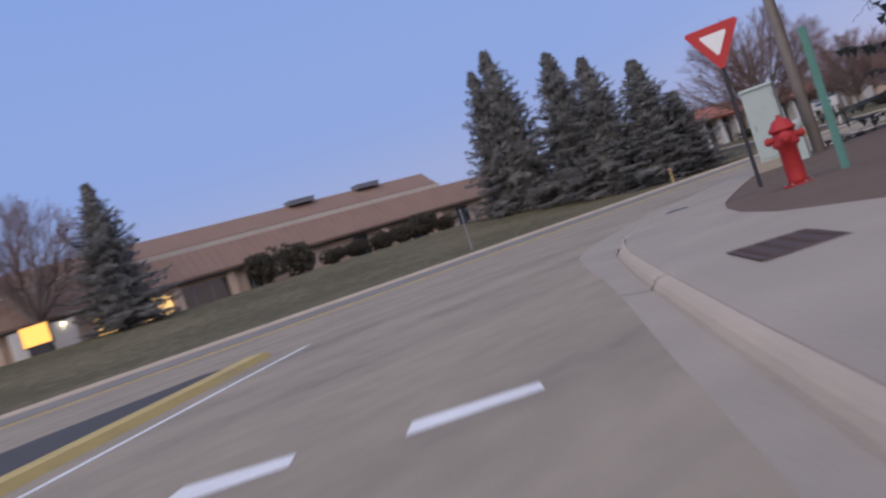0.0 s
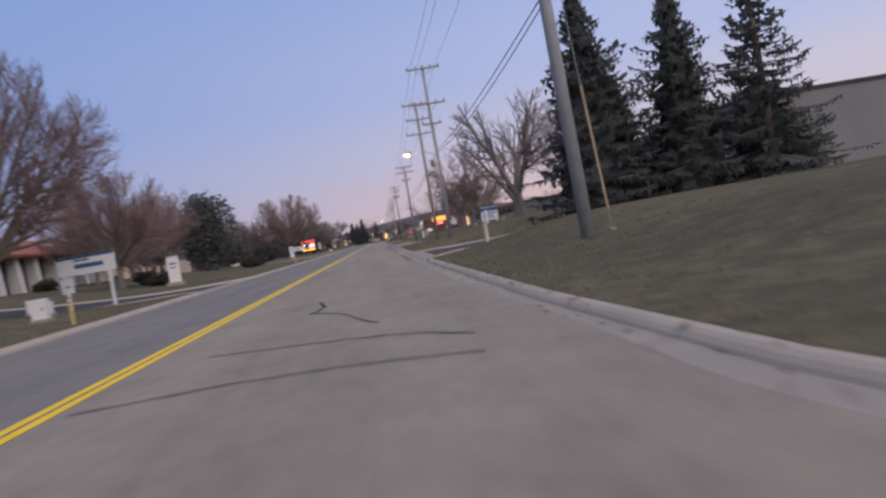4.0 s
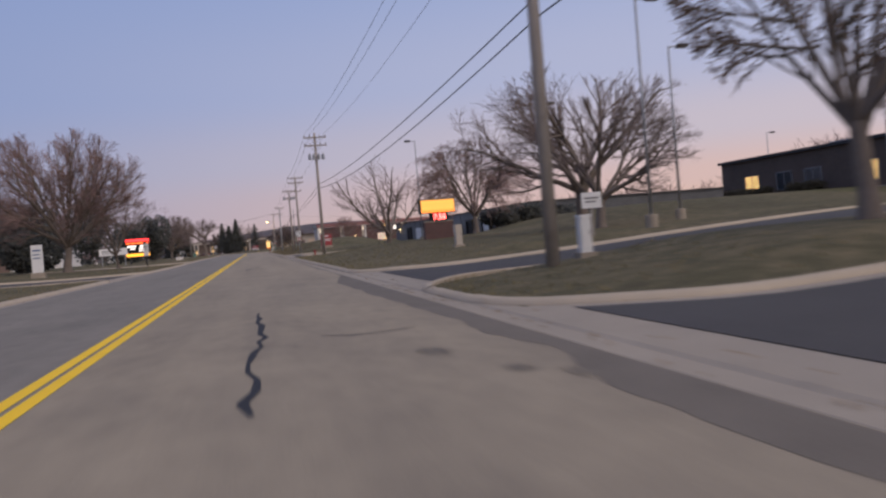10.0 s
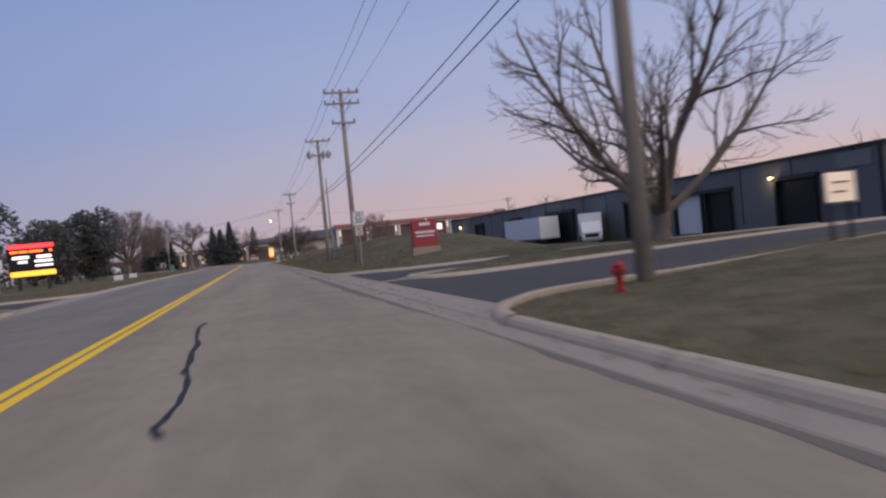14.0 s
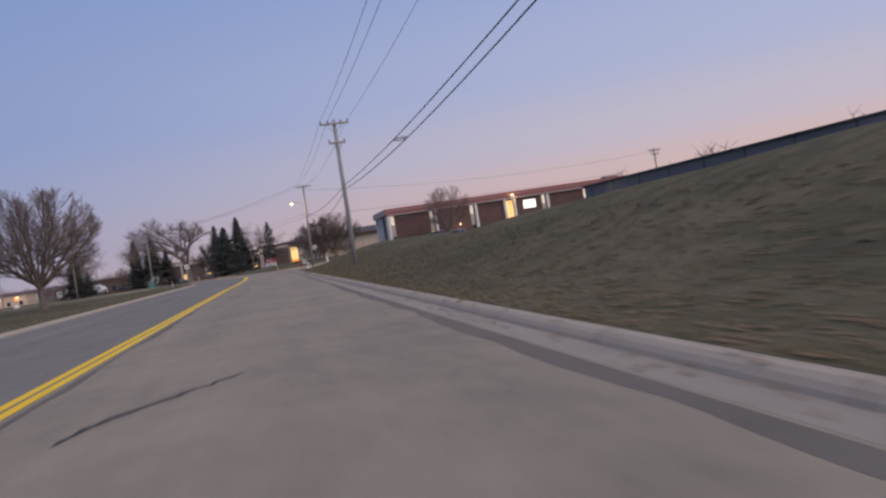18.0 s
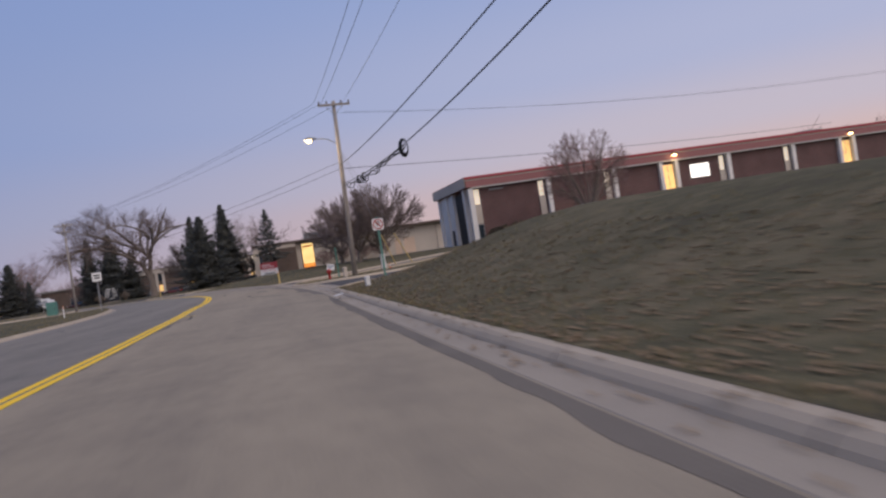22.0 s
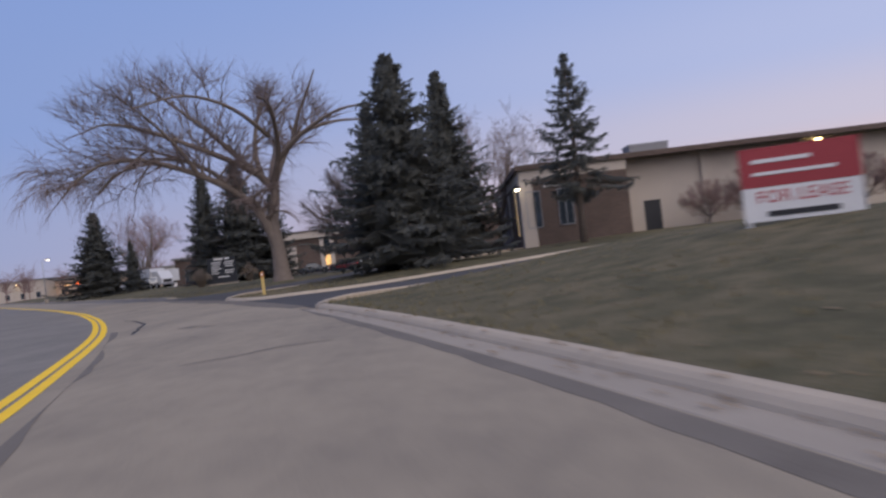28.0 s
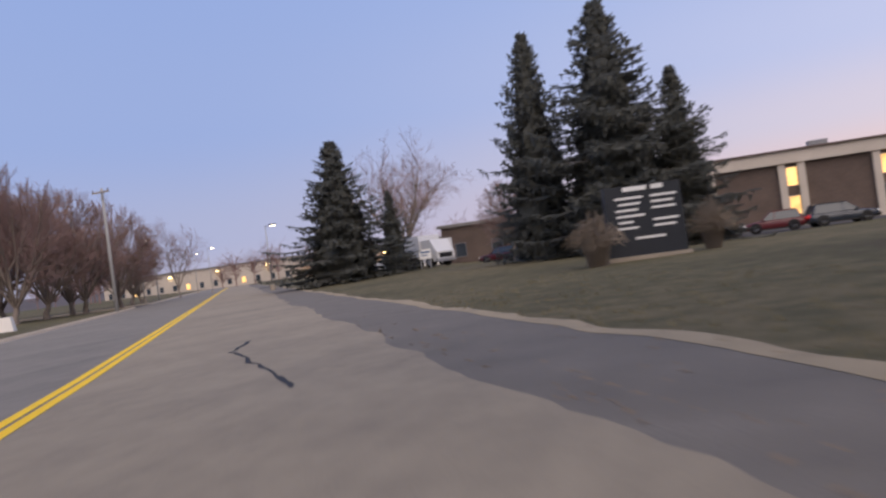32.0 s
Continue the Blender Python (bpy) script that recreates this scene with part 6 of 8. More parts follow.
part("conductor", wire((xs, ys, 6.5), (60.0, 320.0, 7.6), 0.35, 0.016), M["wire"], sp)
# slack loops and coils of cable by the last pole
lp = thing("cable_loop", "slack loops of black cable hung by the pole", "cable", None, "overhead lines")


def strand_z(y):
    """The height of the strand before the last pole."""
    t = (y - 249.5) / 47.9
    return 5.25 + 0.35 * t - 0.9 * 4 * t * (1 - t)


for o, ph, dep in ((0.0, 0.0, 0.34), (0.05, 1.1, 0.22), (-0.05, 2.0, 0.12)):
    pts = []
    for i in range(56):
        y = 297.2 - 20.0 * i / 55
        pts.append((6.08 + o + 0.05 * math.sin(y * 2.1 + ph), y, strand_z(y) - 0.05 - dep * abs(math.sin(0.55 * (297.2 - y) + ph)) * (1.0 if y > 284 else 0.35)))
    part("strand", MB().tube(pts, 0.024, 5), M["wire"], lp)
for y, rr_ in ((290.6, 0.2), (288.6, 0.2), (277.5, 0.3)):
    coil, z = MB(), strand_z(y) - 0.1
    for j in range(5):
        coil.tube([(6.1 + rr_ * (0.75 + 0.07 * j) * math.cos(a) * 0.5, y + 0.05 * j, z + rr_ * (0.75 + 0.07 * j) * math.sin(a)) for a in [6.2832 * i / 16 for i in range(17)]], 0.02, 4)
    part("coil", coil, M["wire"], lp)
for y, z in ((228.0, 4.95), (206.0, 5.5)):
    co = MB()
    co.tube([(6.15 + 0.22 * math.cos(a), y + 0.7 * math.sin(a), z + 0.05 * math.sin(a)) for a in [6.2832 * i / 20 for i in range(21)]], 0.018, 4)
    tagged(part("cable_coil", co, M["wire"]), "spare loop of cable hung on the strand", "cable", "overhead lines")

# ---- buildings ----


def plate_box(x0, x1, y, z0, z1):
    """A thin standing face, towards -y."""
    return MB().span(x0, x1, y, y + 0.02, z0, z1)


def window(parent, x, y, z, w, h, face, glass=None, name="window", frame=0.05, mullions=1):
    """A framed window proud of a wall. face: the wall's outward direction, one of -x, +x, -y."""
    dx, dy = {"-x": (-1, 0), "+x": (1, 0), "-y": (0, -1)}[face]
    def bx(u0, u1, z0, z1, d0, d1):
        mb = MB()
        if dy:
            mb.span(x + u0, x + u1, y - d1, y - d0, z0, z1)
        elif dx < 0:
            mb.span(x - d1, x - d0, y + u0, y + u1, z0, z1)
        else:
            mb.span(x + d0, x + d1, y + u0, y + u1, z0, z1)
        return mb
    win = part(name, bx(-w / 2, w / 2, z, z + frame, 0.0, 0.07), M["metal"], parent)
    for u0, u1, z0, z1 in ((-w / 2, -w / 2 + frame, z, z + h), (w / 2 - frame, w / 2, z, z + h), (-w / 2, w / 2, z + h - frame, z + h)):
        part("frame", bx(u0, u1, z0, z1, 0.0, 0.07), M["metal"], win)
    for k in range(mullions):
        u = -w / 2 + w * (k + 1) / (mullions + 1)
        part("mullion", bx(u - 0.025, u + 0.025, z, z + h, 0.0, 0.06), M["metal"], win)
    part("pane", bx(-w / 2 + 0.02, w / 2 - 0.02, z + 0.02, z + h - 0.02, 0.005, 0.03), glass or M["glass"], win)
    return win


def wall_lamp(x, y, z, material="lampw", size=0.22):
    ob = thing("wall_lamp", "lit wall pack lamp on the wall", "wall lamp", pose(x, y, z), "wall lamps")
    part("housing", MB().box((0, 0, 0.08), (size, size * 0.9, 0.14)), M["dmetal"], ob)
    part("lens", MB().box((0, -0.02, -0.04), (size * 0.9, size * 0.8, 0.12), 0, 0.8), M[material], ob, "glowing lens")
    return ob


def rooftop_unit(x, y, z, s=(2.0, 1.2, 0.8)):
    ob = thing("rooftop_unit", "grey rooftop air handling unit", "air conditioner", pose(x, y, z), "rooftop units")
    part("casing", MB().box((0, 0, s[2] / 2), s), M["signgrey"], ob)
    part("cap", MB().box((0, 0, s[2] + 0.05), (s[0] * 1.04, s[1] * 1.04, 0.1)), M["metal"], ob)
    return ob


def lamp_light(x, y, z, watts, size=0.12):
    """The light that a lit lens sheds."""
    lamp = new("lamp_light", bpy.data.lights.new("lamp_light", "POINT"))
    lamp.data.energy, lamp.data.color, lamp.data.shadow_soft_size = watts, (1.0, 0.74, 0.40), size
    lamp.location = (x, y, z)


lamp_light(4.7, 55.2, 6.7, 320)
lamp_light(4.1, 297.4, 8.0, 320)
for x, y, z in ((37.2, 190.8, 3.05), (37.2, 207.5, 3.25), (37.2, 275.8, 2.85), (41.7, 320.2, 6.2), (31.9, 320.2, 2.7)):
    lamp_light(x, y, z, 22, 0.08)

# the low beige office with the brown mansard across the junction
ob = thing("office_building", "long low beige office with a deep brown mansard roof", "building")
X0, YA, YB, GZ = -40.0, -52.0, 22.0, 1.7
part("wall", MB().span(X0 - 22, X0, YA, YB, GZ - 1.0, 4.6), M["beige"], ob)
part("roof", MB().prism([(X0 + 0.9, 4.3), (X0 + 0.95, 4.5), (X0 - 1.2, 6.7), (X0 - 22, 6.9), (X0 - 23, 4.3)], YA - 0.8, YB + 0.8), M["brownroof"], ob, "brown standing-seam mansard")
up = part("upper_roof", MB().prism([(X0 - 1.6, 6.6), (X0 - 1.6, 7.2), (X0 - 3.6, 8.7), (X0 - 20, 8.7), (X0 - 20, 6.6)], YA, 14.8), M["brownroof"], ob, "upper brown roof tier")
part("band", MB().span(X0 - 1.58, X0 - 1.4, YA, 15.0, 6.72, 7.1), M["panel"], ob, "pale fascia band")
for i, y in enumerate(steps(YA, YB, 0.75)):
    part("seam", MB().tube([(X0 + 0.93, y, 4.52), (X0 - 1.18, y, 6.72)], 0.03, 4), M["brownroof"], ob)
part("soffit", MB().span(X0, X0 + 0.88, YA, YB, 4.2, 4.29), M["dmetal"], ob)
for y, w, lit in ((-30, 3.5, 0), (-24.5, 3.5, 0), (-19.5, 2.6, 1), (-16.2, 2.4, 1), (-12.5, 4.6, 0), (-8.0, 1.2, 0), (3, 1.6, 0), (9.3, 1.2, 0), (15.6, 1.6, 0)):
    window(ob, X0, y, 2.05 if w < 2 else 1.9, w, 2.0, "+x", M["lit"] if lit else None, mullions=2)
for y in (-27.3, -22, -14.6, -10, 5.6, 12.4, 18.5):
    part("pier", MB().span(X0 + 0.003, X0 + 0.5, y - 0.35, y + 0.35, GZ - 0.6, 4.25), M["beige"], ob)
for y in (-3.0, 4.5):
    rooftop_unit(X0 - 3.4, y + 3, 8.62, (1.2, 2.6, 0.35))
# the lit end of the office and its orange sign
part("white_end", MB().span(X0 - 8, X0 + 1.2, -26.4, -22.2, GZ - 1.0, 4.1), M["whitewall"], ob, "white end bay")
sg = thing("lit_sign", "low orange lit sign at the office end", "sign", on(-36.0, -25.2, 60))
part("cabinet", MB().box((0, 0, 1.3), (1.9, 0.3, 1.5)), M["dmetal"], sg)
part("face", plate_box(-0.9, 0.9, -0.17, 0.65, 1.95), M["signyellow"], sg, "lit orange face")
part("foot", MB().box((0, 0, 0.2), (1.4, 0.25, 0.8)), M["dmetal"], sg)
wall_lamp(-38.6, -23.0, 3.9, "lampc")

# the red-roofed office on the left
ob = thing("office_building", "white-pillared low office with a rust red roof", "building")
part("wall", MB().span(-52, -33.2, 49, 96, 1.2, 5.4), M["bbrick"], ob)
part("roof", MB().prism([(-31.4, 5.2), (-31.3, 5.45), (-33.5, 7.1), (-52, 7.2), (-53.2, 5.2)], 47.6, 97.5), M["redroof"], ob, "rust red mansard roof")
for y in steps(49.5, 95.5, 3.83):
    part("pillar", MB().prism([(-33.1, 1.2), (-31.9, 1.2), (-32.2, 5.2), (-33.1, 5.2)], y - 0.45, y + 0.45), M["whitewall"], ob)
for y in steps(51.4, 93.6, 3.83):
    window(ob, -33.2, y, 2.3, 1.6, 2.2, "+x", mullions=1)
part("dormer", MB().span(-34.5, -32.0, 80, 84, 5.5, 6.6), M["whitewall"], ob)

# brick school and office buildings on the right
ob = thing("brick_building", "long dark building with pale panels behind the trees", "building")
part("wall", MB().span(24.2, 42, 42, 82.0, 0.4, 5.6), M["hall"], ob)
part("parapet", MB().span(24.1, 42.1, 41.9, 82.1, 5.6, 5.8), M["dmetal"], ob)
for y in steps(45, 73, 4.0):
    part("panel", MB().span(24.08, 24.197, y - 0.9, y + 0.9, 0.5, 3.3), M["panel"], ob, "pale wall panel")
    window(ob, 24.2, y + 2.0, 1.4, 1.3, 1.9, "-x", mullions=1)
part("door", MB().span(24.1, 24.197, 76.6, 77.8, 0.5, 2.9), M["dmetal"], ob, "dark recessed door")
ob = thing("brick_building", "flat-roofed brick school with a lit glass entrance", "building")
part("entrance_block", MB().span(46, 70, 104.5, 116.2, 0.4, 6.0), M["obrick"], ob, "orange-red brick block")
part("coping", MB().span(45.9, 70, 104.5, 116.3, 6.0, 6.2), M["panel"], ob)
part("upper_box", MB().span(52.5, 68, 116.4, 129.0, 4.2, 7.8), M["greywall"], ob, "grey clad box above the doors")
part("canopy", MB().span(45.6, 60, 116.4, 125.0, 3.3, 4.3), M["greywall"], ob, "flat entrance canopy")
part("back_wall", MB().span(48.2, 60, 116.4, 124.4, 0.4, 3.3), M["bbrick"], ob)
part("wing", MB().span(46.2, 70, 124.5, 149, 0.3, 5.6), M["bbrick"], ob, "low brown brick wing")
part("wing_base", MB().span(46.0, 46.2, 124.5, 149, 0.2, 2.0), M["panel"], ob, "pale stone base course")
part("wing_cap", MB().span(45.9, 70.2, 124.5, 149.2, 5.6, 5.85), M["dmetal"], ob)
for y, lit in ((144.4, 1), (140, 0), (136.5, 0), (130.6, 1), (127, 0)):
    window(ob, 46.2, y, 2.5, 2.0, 1.6, "-x", M["lit"] if lit else None)
for y, w in ((122.2, 2.6), (120.2, 0.8), (118.2, 2.4)):
    window(ob, 48.2, y, 0.7, w, 2.5, "-x", M["lit"], "glazed_door", mullions=1)
for y in (107.5, 111.5):
    window(ob, 46.0, y, 1.7, 1.9, 1.7, "-x", M["litdim"] if y == 107.5 else None)
rooftop_unit(52, 138, 5.85, (2.4, 3.0, 0.5))
for i, (x, y) in enumerate(((43.0, 123.6), (43.4, 126.0))):
    fp = thing("flagpole", "slim metal flagpole with a limp flag before the school", "flagpole", on(x, y))
    part("shaft", MB().tube([(0, 0, -0.1), (0, 0, 9.4)], [0.06, 0.035], 8), M["metal"], fp)
    part("finial", MB().lathe([(0.0, 9.38), (0.07, 9.45), (0.0, 9.54)], 8), M["metal"], fp)
    cloth, rows_ = MB(), 12
    for k in range(rows_ + 1):
        z, w = 9.25 - 1.9 * k / rows_, 0.16 + 0.26 * k / rows_
        for q in range(7):
            cloth.v.append((-0.05 - w * q / 6, 0.09 * math.sin(1.9 * q + 0.35 * k + i), z - 0.12 * q / 6))
    cloth.f = [(k * 7 + q, k * 7 + q + 1, (k + 1) * 7 + q + 1, (k + 1) * 7 + q) for k in range(rows_) for q in range(6)]
    part("flag", cloth, mat("faded_flag_cloth", (0.20, 0.13, 0.15), 0.9, 0.5, 2.0, 20, 0.0, tint=(0.10, 0.11, 0.19)) if not i else M["blue"], fp, "limp faded flag", smooth=True)

# the long grey warehouse on the right
ob = thing("warehouse", "very long grey flat-roofed warehouse with loading bays", "building")
part("wall", MB().span(37.9, 75, 181, 283, -1.2, 4.4), M["greywall"], ob)
part("end_wall", MB().span(37.92, 75, 180.7, 180.997, -1.2, 4.4), M["block"], ob, "paler block end wall")
part("corner_trim", MB().span(37.72, 37.92, 180.66, 180.99, -1.2, 4.4), M["dmetal"], ob)
part("roof_edge", MB().span(37.75, 75.2, 180.5, 283.2, 4.4, 4.6), M["dmetal"], ob)
for y in steps(183, 281, 5.75):
    part("panel_joint", MB().span(37.86, 37.9, y - 0.04, y + 0.04, 0.0, 4.4), M["dmetal"], ob)
# open bays are flat black panels: the shade inside is painted on
for y0, y1, top_, door, lab in ((186.4, 190.2, 2.95, "black", "black panel for the shade inside an open dock door"), (195.8, 199.0, 2.8, "black", "black panel for the shade inside an open dock door"), (199.5, 203.7, 2.8, "whitewall", "pale roller door"), (209.5, 213.0, 2.9, "black", "black panel for the shade inside an open dock door"), (226.0, 234.0, 3.0, "black", "black panel for the shade inside an open dock door"), (244.0, 248.0, 3.0, "black", "black panel for the shade inside an open dock door"), (262.0, 266.0, 3.0, "black", "black panel for the shade inside an open dock door")):
    bay = part("loading_bay", MB().span(37.45, 37.86, y0 - 0.3, y1 + 0.3, top_, top_ + 0.3), M["dmetal"], ob, "dark dock canopy")
    part("door", MB().span(37.78, 37.89, y0, y1, -0.5, top_), M[door], bay, lab)
    for y in (y0, y1):
        part("bumper", MB().span(37.5, 37.8, y - 0.13, y + 0.13, -0.5, top_), M["black"], bay)
for y, z in ((190.8, 3.3), (207.5, 3.5), (275.8, 3.1)):
    wall_lamp(37.7, y, z, "lampw", 0.3)
part("sign_panel", MB().span(37.84, 37.895, 181.6, 184.5, 3.2, 4.2), M["signgrey"], ob, "pale wall sign panel")
part("pale_door", MB().span(37.8, 37.89, 182.8, 185.8, 0.9, 3.0), M["panel"], ob, "pale shutter beside the corner")
rooftop_unit(44, 236, 4.6, (2.0, 3.0, 0.35))

# the dark red brick works with white piers and a red fascia
ob = thing("brick_works", "dark red brick works with white piers and a red fascia", "building")
Y0 = 321.4
part("wall", MB().span(20.3, 78, Y0, 334.5, 0.0, 6.1), M["brick"], ob)
part("fascia", MB().span(19.8, 78.5, Y0 - 0.55, 335, 6.1, 6.72), mat("mauve_red_fascia", (0.30, 0.13, 0.125), 0.6, 0.25, 0.6, 18, 0.05), ob, "dull red metal fascia")
part("band", MB().span(19.78, 78.52, Y0 - 0.57, 335.02, 6.72, 6.86), M["panel"], ob, "thin pale band")
part("cap", MB().span(19.7, 78.6, Y0 - 0.65, 335.1, 6.86, 7.1), M["redband"], ob, "red metal capping")
part("side_fascia", MB().span(19.64, 19.695, Y0 - 0.6, 335.1, 6.1, 7.04), M["panel"], ob, "pale grey side fascia")
part("soffit", MB().span(20.3, 78, Y0 - 0.5, Y0 - 0.003, 5.98, 6.09), M["whitewall"], ob)
part("corner_pier", MB().span(19.98, 20.45, Y0 - 0.45, Y0 - 0.003, 0.0, 5.97), M["whitewall"], ob, "white corner pier")


def window_strip(x, low):
    """An upright strip of the front: a pale pane over a panel over a lower pane."""
    window(ob, x + 0.31, Y0, 4.35, 0.62, 1.55, "-y", M["litdim"], "upper_window", mullions=0)
    part("spandrel", MB().span(x, x + 0.62, Y0 - 0.12, Y0 - 0.003, 2.55, 4.33), M["panel"], ob, "pale spandrel panel")
    window(ob, x + 0.31, Y0, 0.7, 0.62, 1.8, "-y", M[low], "lower_window", mullions=0)
    part("plinth", MB().span(x, x + 0.62, Y0 - 0.12, Y0 - 0.003, 0.0, 0.69), M["panel"], ob)


for x, low in ((20.52, "glass"), (27.08, "lit"), (34.1, "glass"), (47.0, "glass"), (54.75, "glass")):
    window_strip(x, low)
    if x > 21:
        part("pier", MB().span(x + 0.85, x + 1.25, Y0 - 0.42, Y0 - 0.003, 0.0, 5.97), M["whitewall"], ob)
for x in (40.1, 61.4):
    for dx in (0.0, 1.75):
        part("pier", MB().span(x + dx, x + dx + 0.38, Y0 - 0.42, Y0 - 0.003, 0.0, 5.97), M["whitewall"], ob)
    window(ob, x + 1.06, Y0, 0.4, 1.3, 5.3, "-y", M["lit"], "lit_entrance", mullions=1)
window(ob, 44.75, Y0, 3.95, 2.3, 1.45, "-y", M["litwhite"], "lit_window", mullions=1)
part("wall_plate", MB().span(24.5, 24.8, Y0 - 0.03, Y0 - 0.003, 1.55, 2.0), M["signwhite"], ob, "small white wall plate")
for y in (322.8, 327.6, 330.6, 333.8):
    part("side_pier", MB().span(19.88, 20.297, y - 0.35, y + 0.35, 0.0, 6.05), M["whitewall"], ob)
part("side_panel", MB().span(20.1, 20.297, 328, 334.3, 0.0, 6.0), M["whitewall"], ob, "pale side wall panel")
# no recess is cut; a black slab stands in for its shade
part("side_recess_shade", MB().span(20.2, 20.299, 323.2, 327.2, 0.3, 5.8), M["black"], ob, "black slab for the shade of a recessed opening")
part("door", MB().span(20.05, 20.098, 329.0, 330.0, 0.3, 2.4), M["dmetal"], ob)
for x, z in ((41.7, 6.55), (62.7, 6.3), (31.9, 3.0)):
    wall_lamp(x, Y0 - 0.75, z, "lampw", 0.34 if z > 5 else 0.22)
part("sign_bars", MB().span(22.1, 23.6, Y0 - 0.03, Y0 - 0.003, 5.6, 5.78), M["signgrey"], ob, "small illegible wall lettering")
rooftop_unit(63.4, 328, 7.1, (2.6, 1.8, 0.6))

# the beige tilt-up block behind the lease sign
ob = thing("office_block", "low beige panel block with a dark brick front", "building")
YL = 372.0
part("wall", MB().span(4.8, 46, YL, 398, 0.2, 5.1), M["panel"], ob)
part("brick_front", MB().span(-1.6, 4.8, YL - 1.2, 396, 0.2, 4.5), M["bbrick"], ob, "dark brown brick front")
part("coping", MB().span(-1.8, 46.2, YL - 1.4, 398.2, 5.1, 5.4), M["bbrick"], ob)
part("upper_band", MB().span(-1.6, 4.8, YL - 1.2, 396, 4.5, 5.1), M["panel"], ob)
part("corner_pier", MB().span(-1.66, -0.85, YL - 1.26, YL - 0.3, 0.2, 4.49), M["panel"], ob, "pale corner pier")
part("transom", MB().span(-0.2, 1.9, YL - 1.24, YL - 1.203, 3.95, 4.08), M["whitewall"], ob, "narrow pale transom")
part("side_door", MB().span(5.9, 6.9, YL - 0.05, YL - 0.003, 0.3, 2.5), M["dmetal"], ob, "dark door")
for x in steps(9.7, 45.8, 6.0):
    part("panel_rib", MB().span(x - 0.18, x + 0.18, YL - 0.28, YL - 0.003, 0.2, 5.09), M["panel"], ob)
part("door_frame", MB().span(20.5, 23.8, YL - 0.06, YL - 0.003, 0.8, 3.3), M["beige"], ob)
for x in (-0.9, 1.0):
    window(ob, x, YL - 1.2, 1.6, 0.9, 2.2, "-y", M["glass"])
for y in (374, 380, 386):
    window(ob, -1.6, y, 1.2, 1.1, 3.0, "-x", M["lit"] if y == 374 else M["glass"])
wall_lamp(16.6, YL - 0.4, 5.0, "lampw", 0.32)
wall_lamp(-1.8, YL - 1.6, 4.0, "lampc", 0.26)
rooftop_unit(7.8, 377.5, 5.4, (2.6, 2.0, 1.0))
rooftop_unit(12.5, 378, 5.4, (0.6, 0.6, 0.5))

# the brown brick offices behind the car park
ob = thing("office_block", "two-storey brown brick offices with pale piers and lit stair windows", "building")
YP = 437.0
part("wall", MB().span(-32.5, 24, YP, 460, -0.9, 4.9), M["bbrick"], ob)
part("cornice", MB().span(-32.8, 24.3, YP - 0.5, 460.3, 4.9, 5.9), M["panel"], ob, "pale concrete cornice")
part("cap", MB().span(-33.0, 24.5, YP - 0.7, 460.5, 5.9, 6.05), M["bbrick"], ob)
part("plain_end", MB().span(-33.0, -29.6, YP - 0.3, 455, -0.8, 4.0), M["panel"], ob)
for i, x in enumerate((-25.0, -18.0, -11.0, -4.0, 3.0, 10.0, 17.0)):
    for sx in (-0.75, 0.75):
        part("pier", MB().span(x + sx - 0.28, x + sx + 0.28, YP - 0.35, YP - 0.003, -0.8, 4.9), M["panel"], ob)
    window(ob, x, YP, 3.0, 0.9, 1.6, "-y", M["lit"] if i in (1, 2, 4, 5) else M["glass"], mullions=0)
    window(ob, x, YP, 0.6, 0.9, 1.6, "-y", M["lit"] if i in (0, 1, 3, 4, 6) else M["glass"], mullions=0)
rooftop_unit(-14.5, 446, 6.05, (1.6, 1.6, 1.0))
lot = part("car_park", MB().span(-33, 20, 421.5, 436.4, -0.9, -0.3), M["asphalt2"])
tagged(lot, "asphalt car park before the offices", "car park", kind="structure")

# far low buildings at the end of the road and behind the trees
for x, y, w, d, h, mt, lab in ((-172, 570, 70, 20, 6.5, "panel", "long pale low warehouse at the end of the road"), (-122, 575, 30, 18, 5.5, "beige", "low cream unit far along the road"), (-66, 500, 14, 10, 4.5, "whitewall", "small pale shed beyond the trees"), (-52, 470, 12, 14, 5.0, "bbrick", "dim brown brick house beyond the bend"), (-70, 350, 22, 40, 5, "greywall", "grey depot among bare trees"), (-56, 300, 18, 24, 4.5, "whitewall", "pale garage among bare trees"), (-18, 520, 30, 18, 6, "panel", "far pale office block behind trees"), (-62, 250, 20, 30, 4.5, "brownroof", "low brown unit among trees"), (-58, 190, 18, 26, 4.5, "beige", "beige low office behind trees"), (-55, 125, 14, 30, 4.2, "whitewall", "white low office behind trees")):
    ob = thing("far_building", lab, "building", None, "far buildings")
    g = land_at(x, y)
    part("wall", MB().span(x - w / 2, x + w / 2, y - d / 2, y + d / 2, g - 0.5, g + h), M[mt], ob)
    part("roof", MB().span(x - w / 2 - 0.4, x + w / 2 + 0.4, y - d / 2 - 0.4, y + d / 2 + 0.4, g + h, g + h + 0.4), M["flatroof"], ob)
    for k in range(int(w / 5)):
        u = x - w / 2 + 2.5 + 5 * k
        window(ob, u, y - d / 2, g + 1.0, 1.5, 1.8, "-y", M["lit"] if (k * 7 + int(w)) % 4 == 0 and w > 20 else M["glass"], mullions=0)
    if abs(x) > 100:
        for k in range(4):
            wall_lamp(x - w / 2 + w * (k + 0.5) / 4, y - d / 2 - 0.4, g + h - 1.0, "lampw", 0.9)

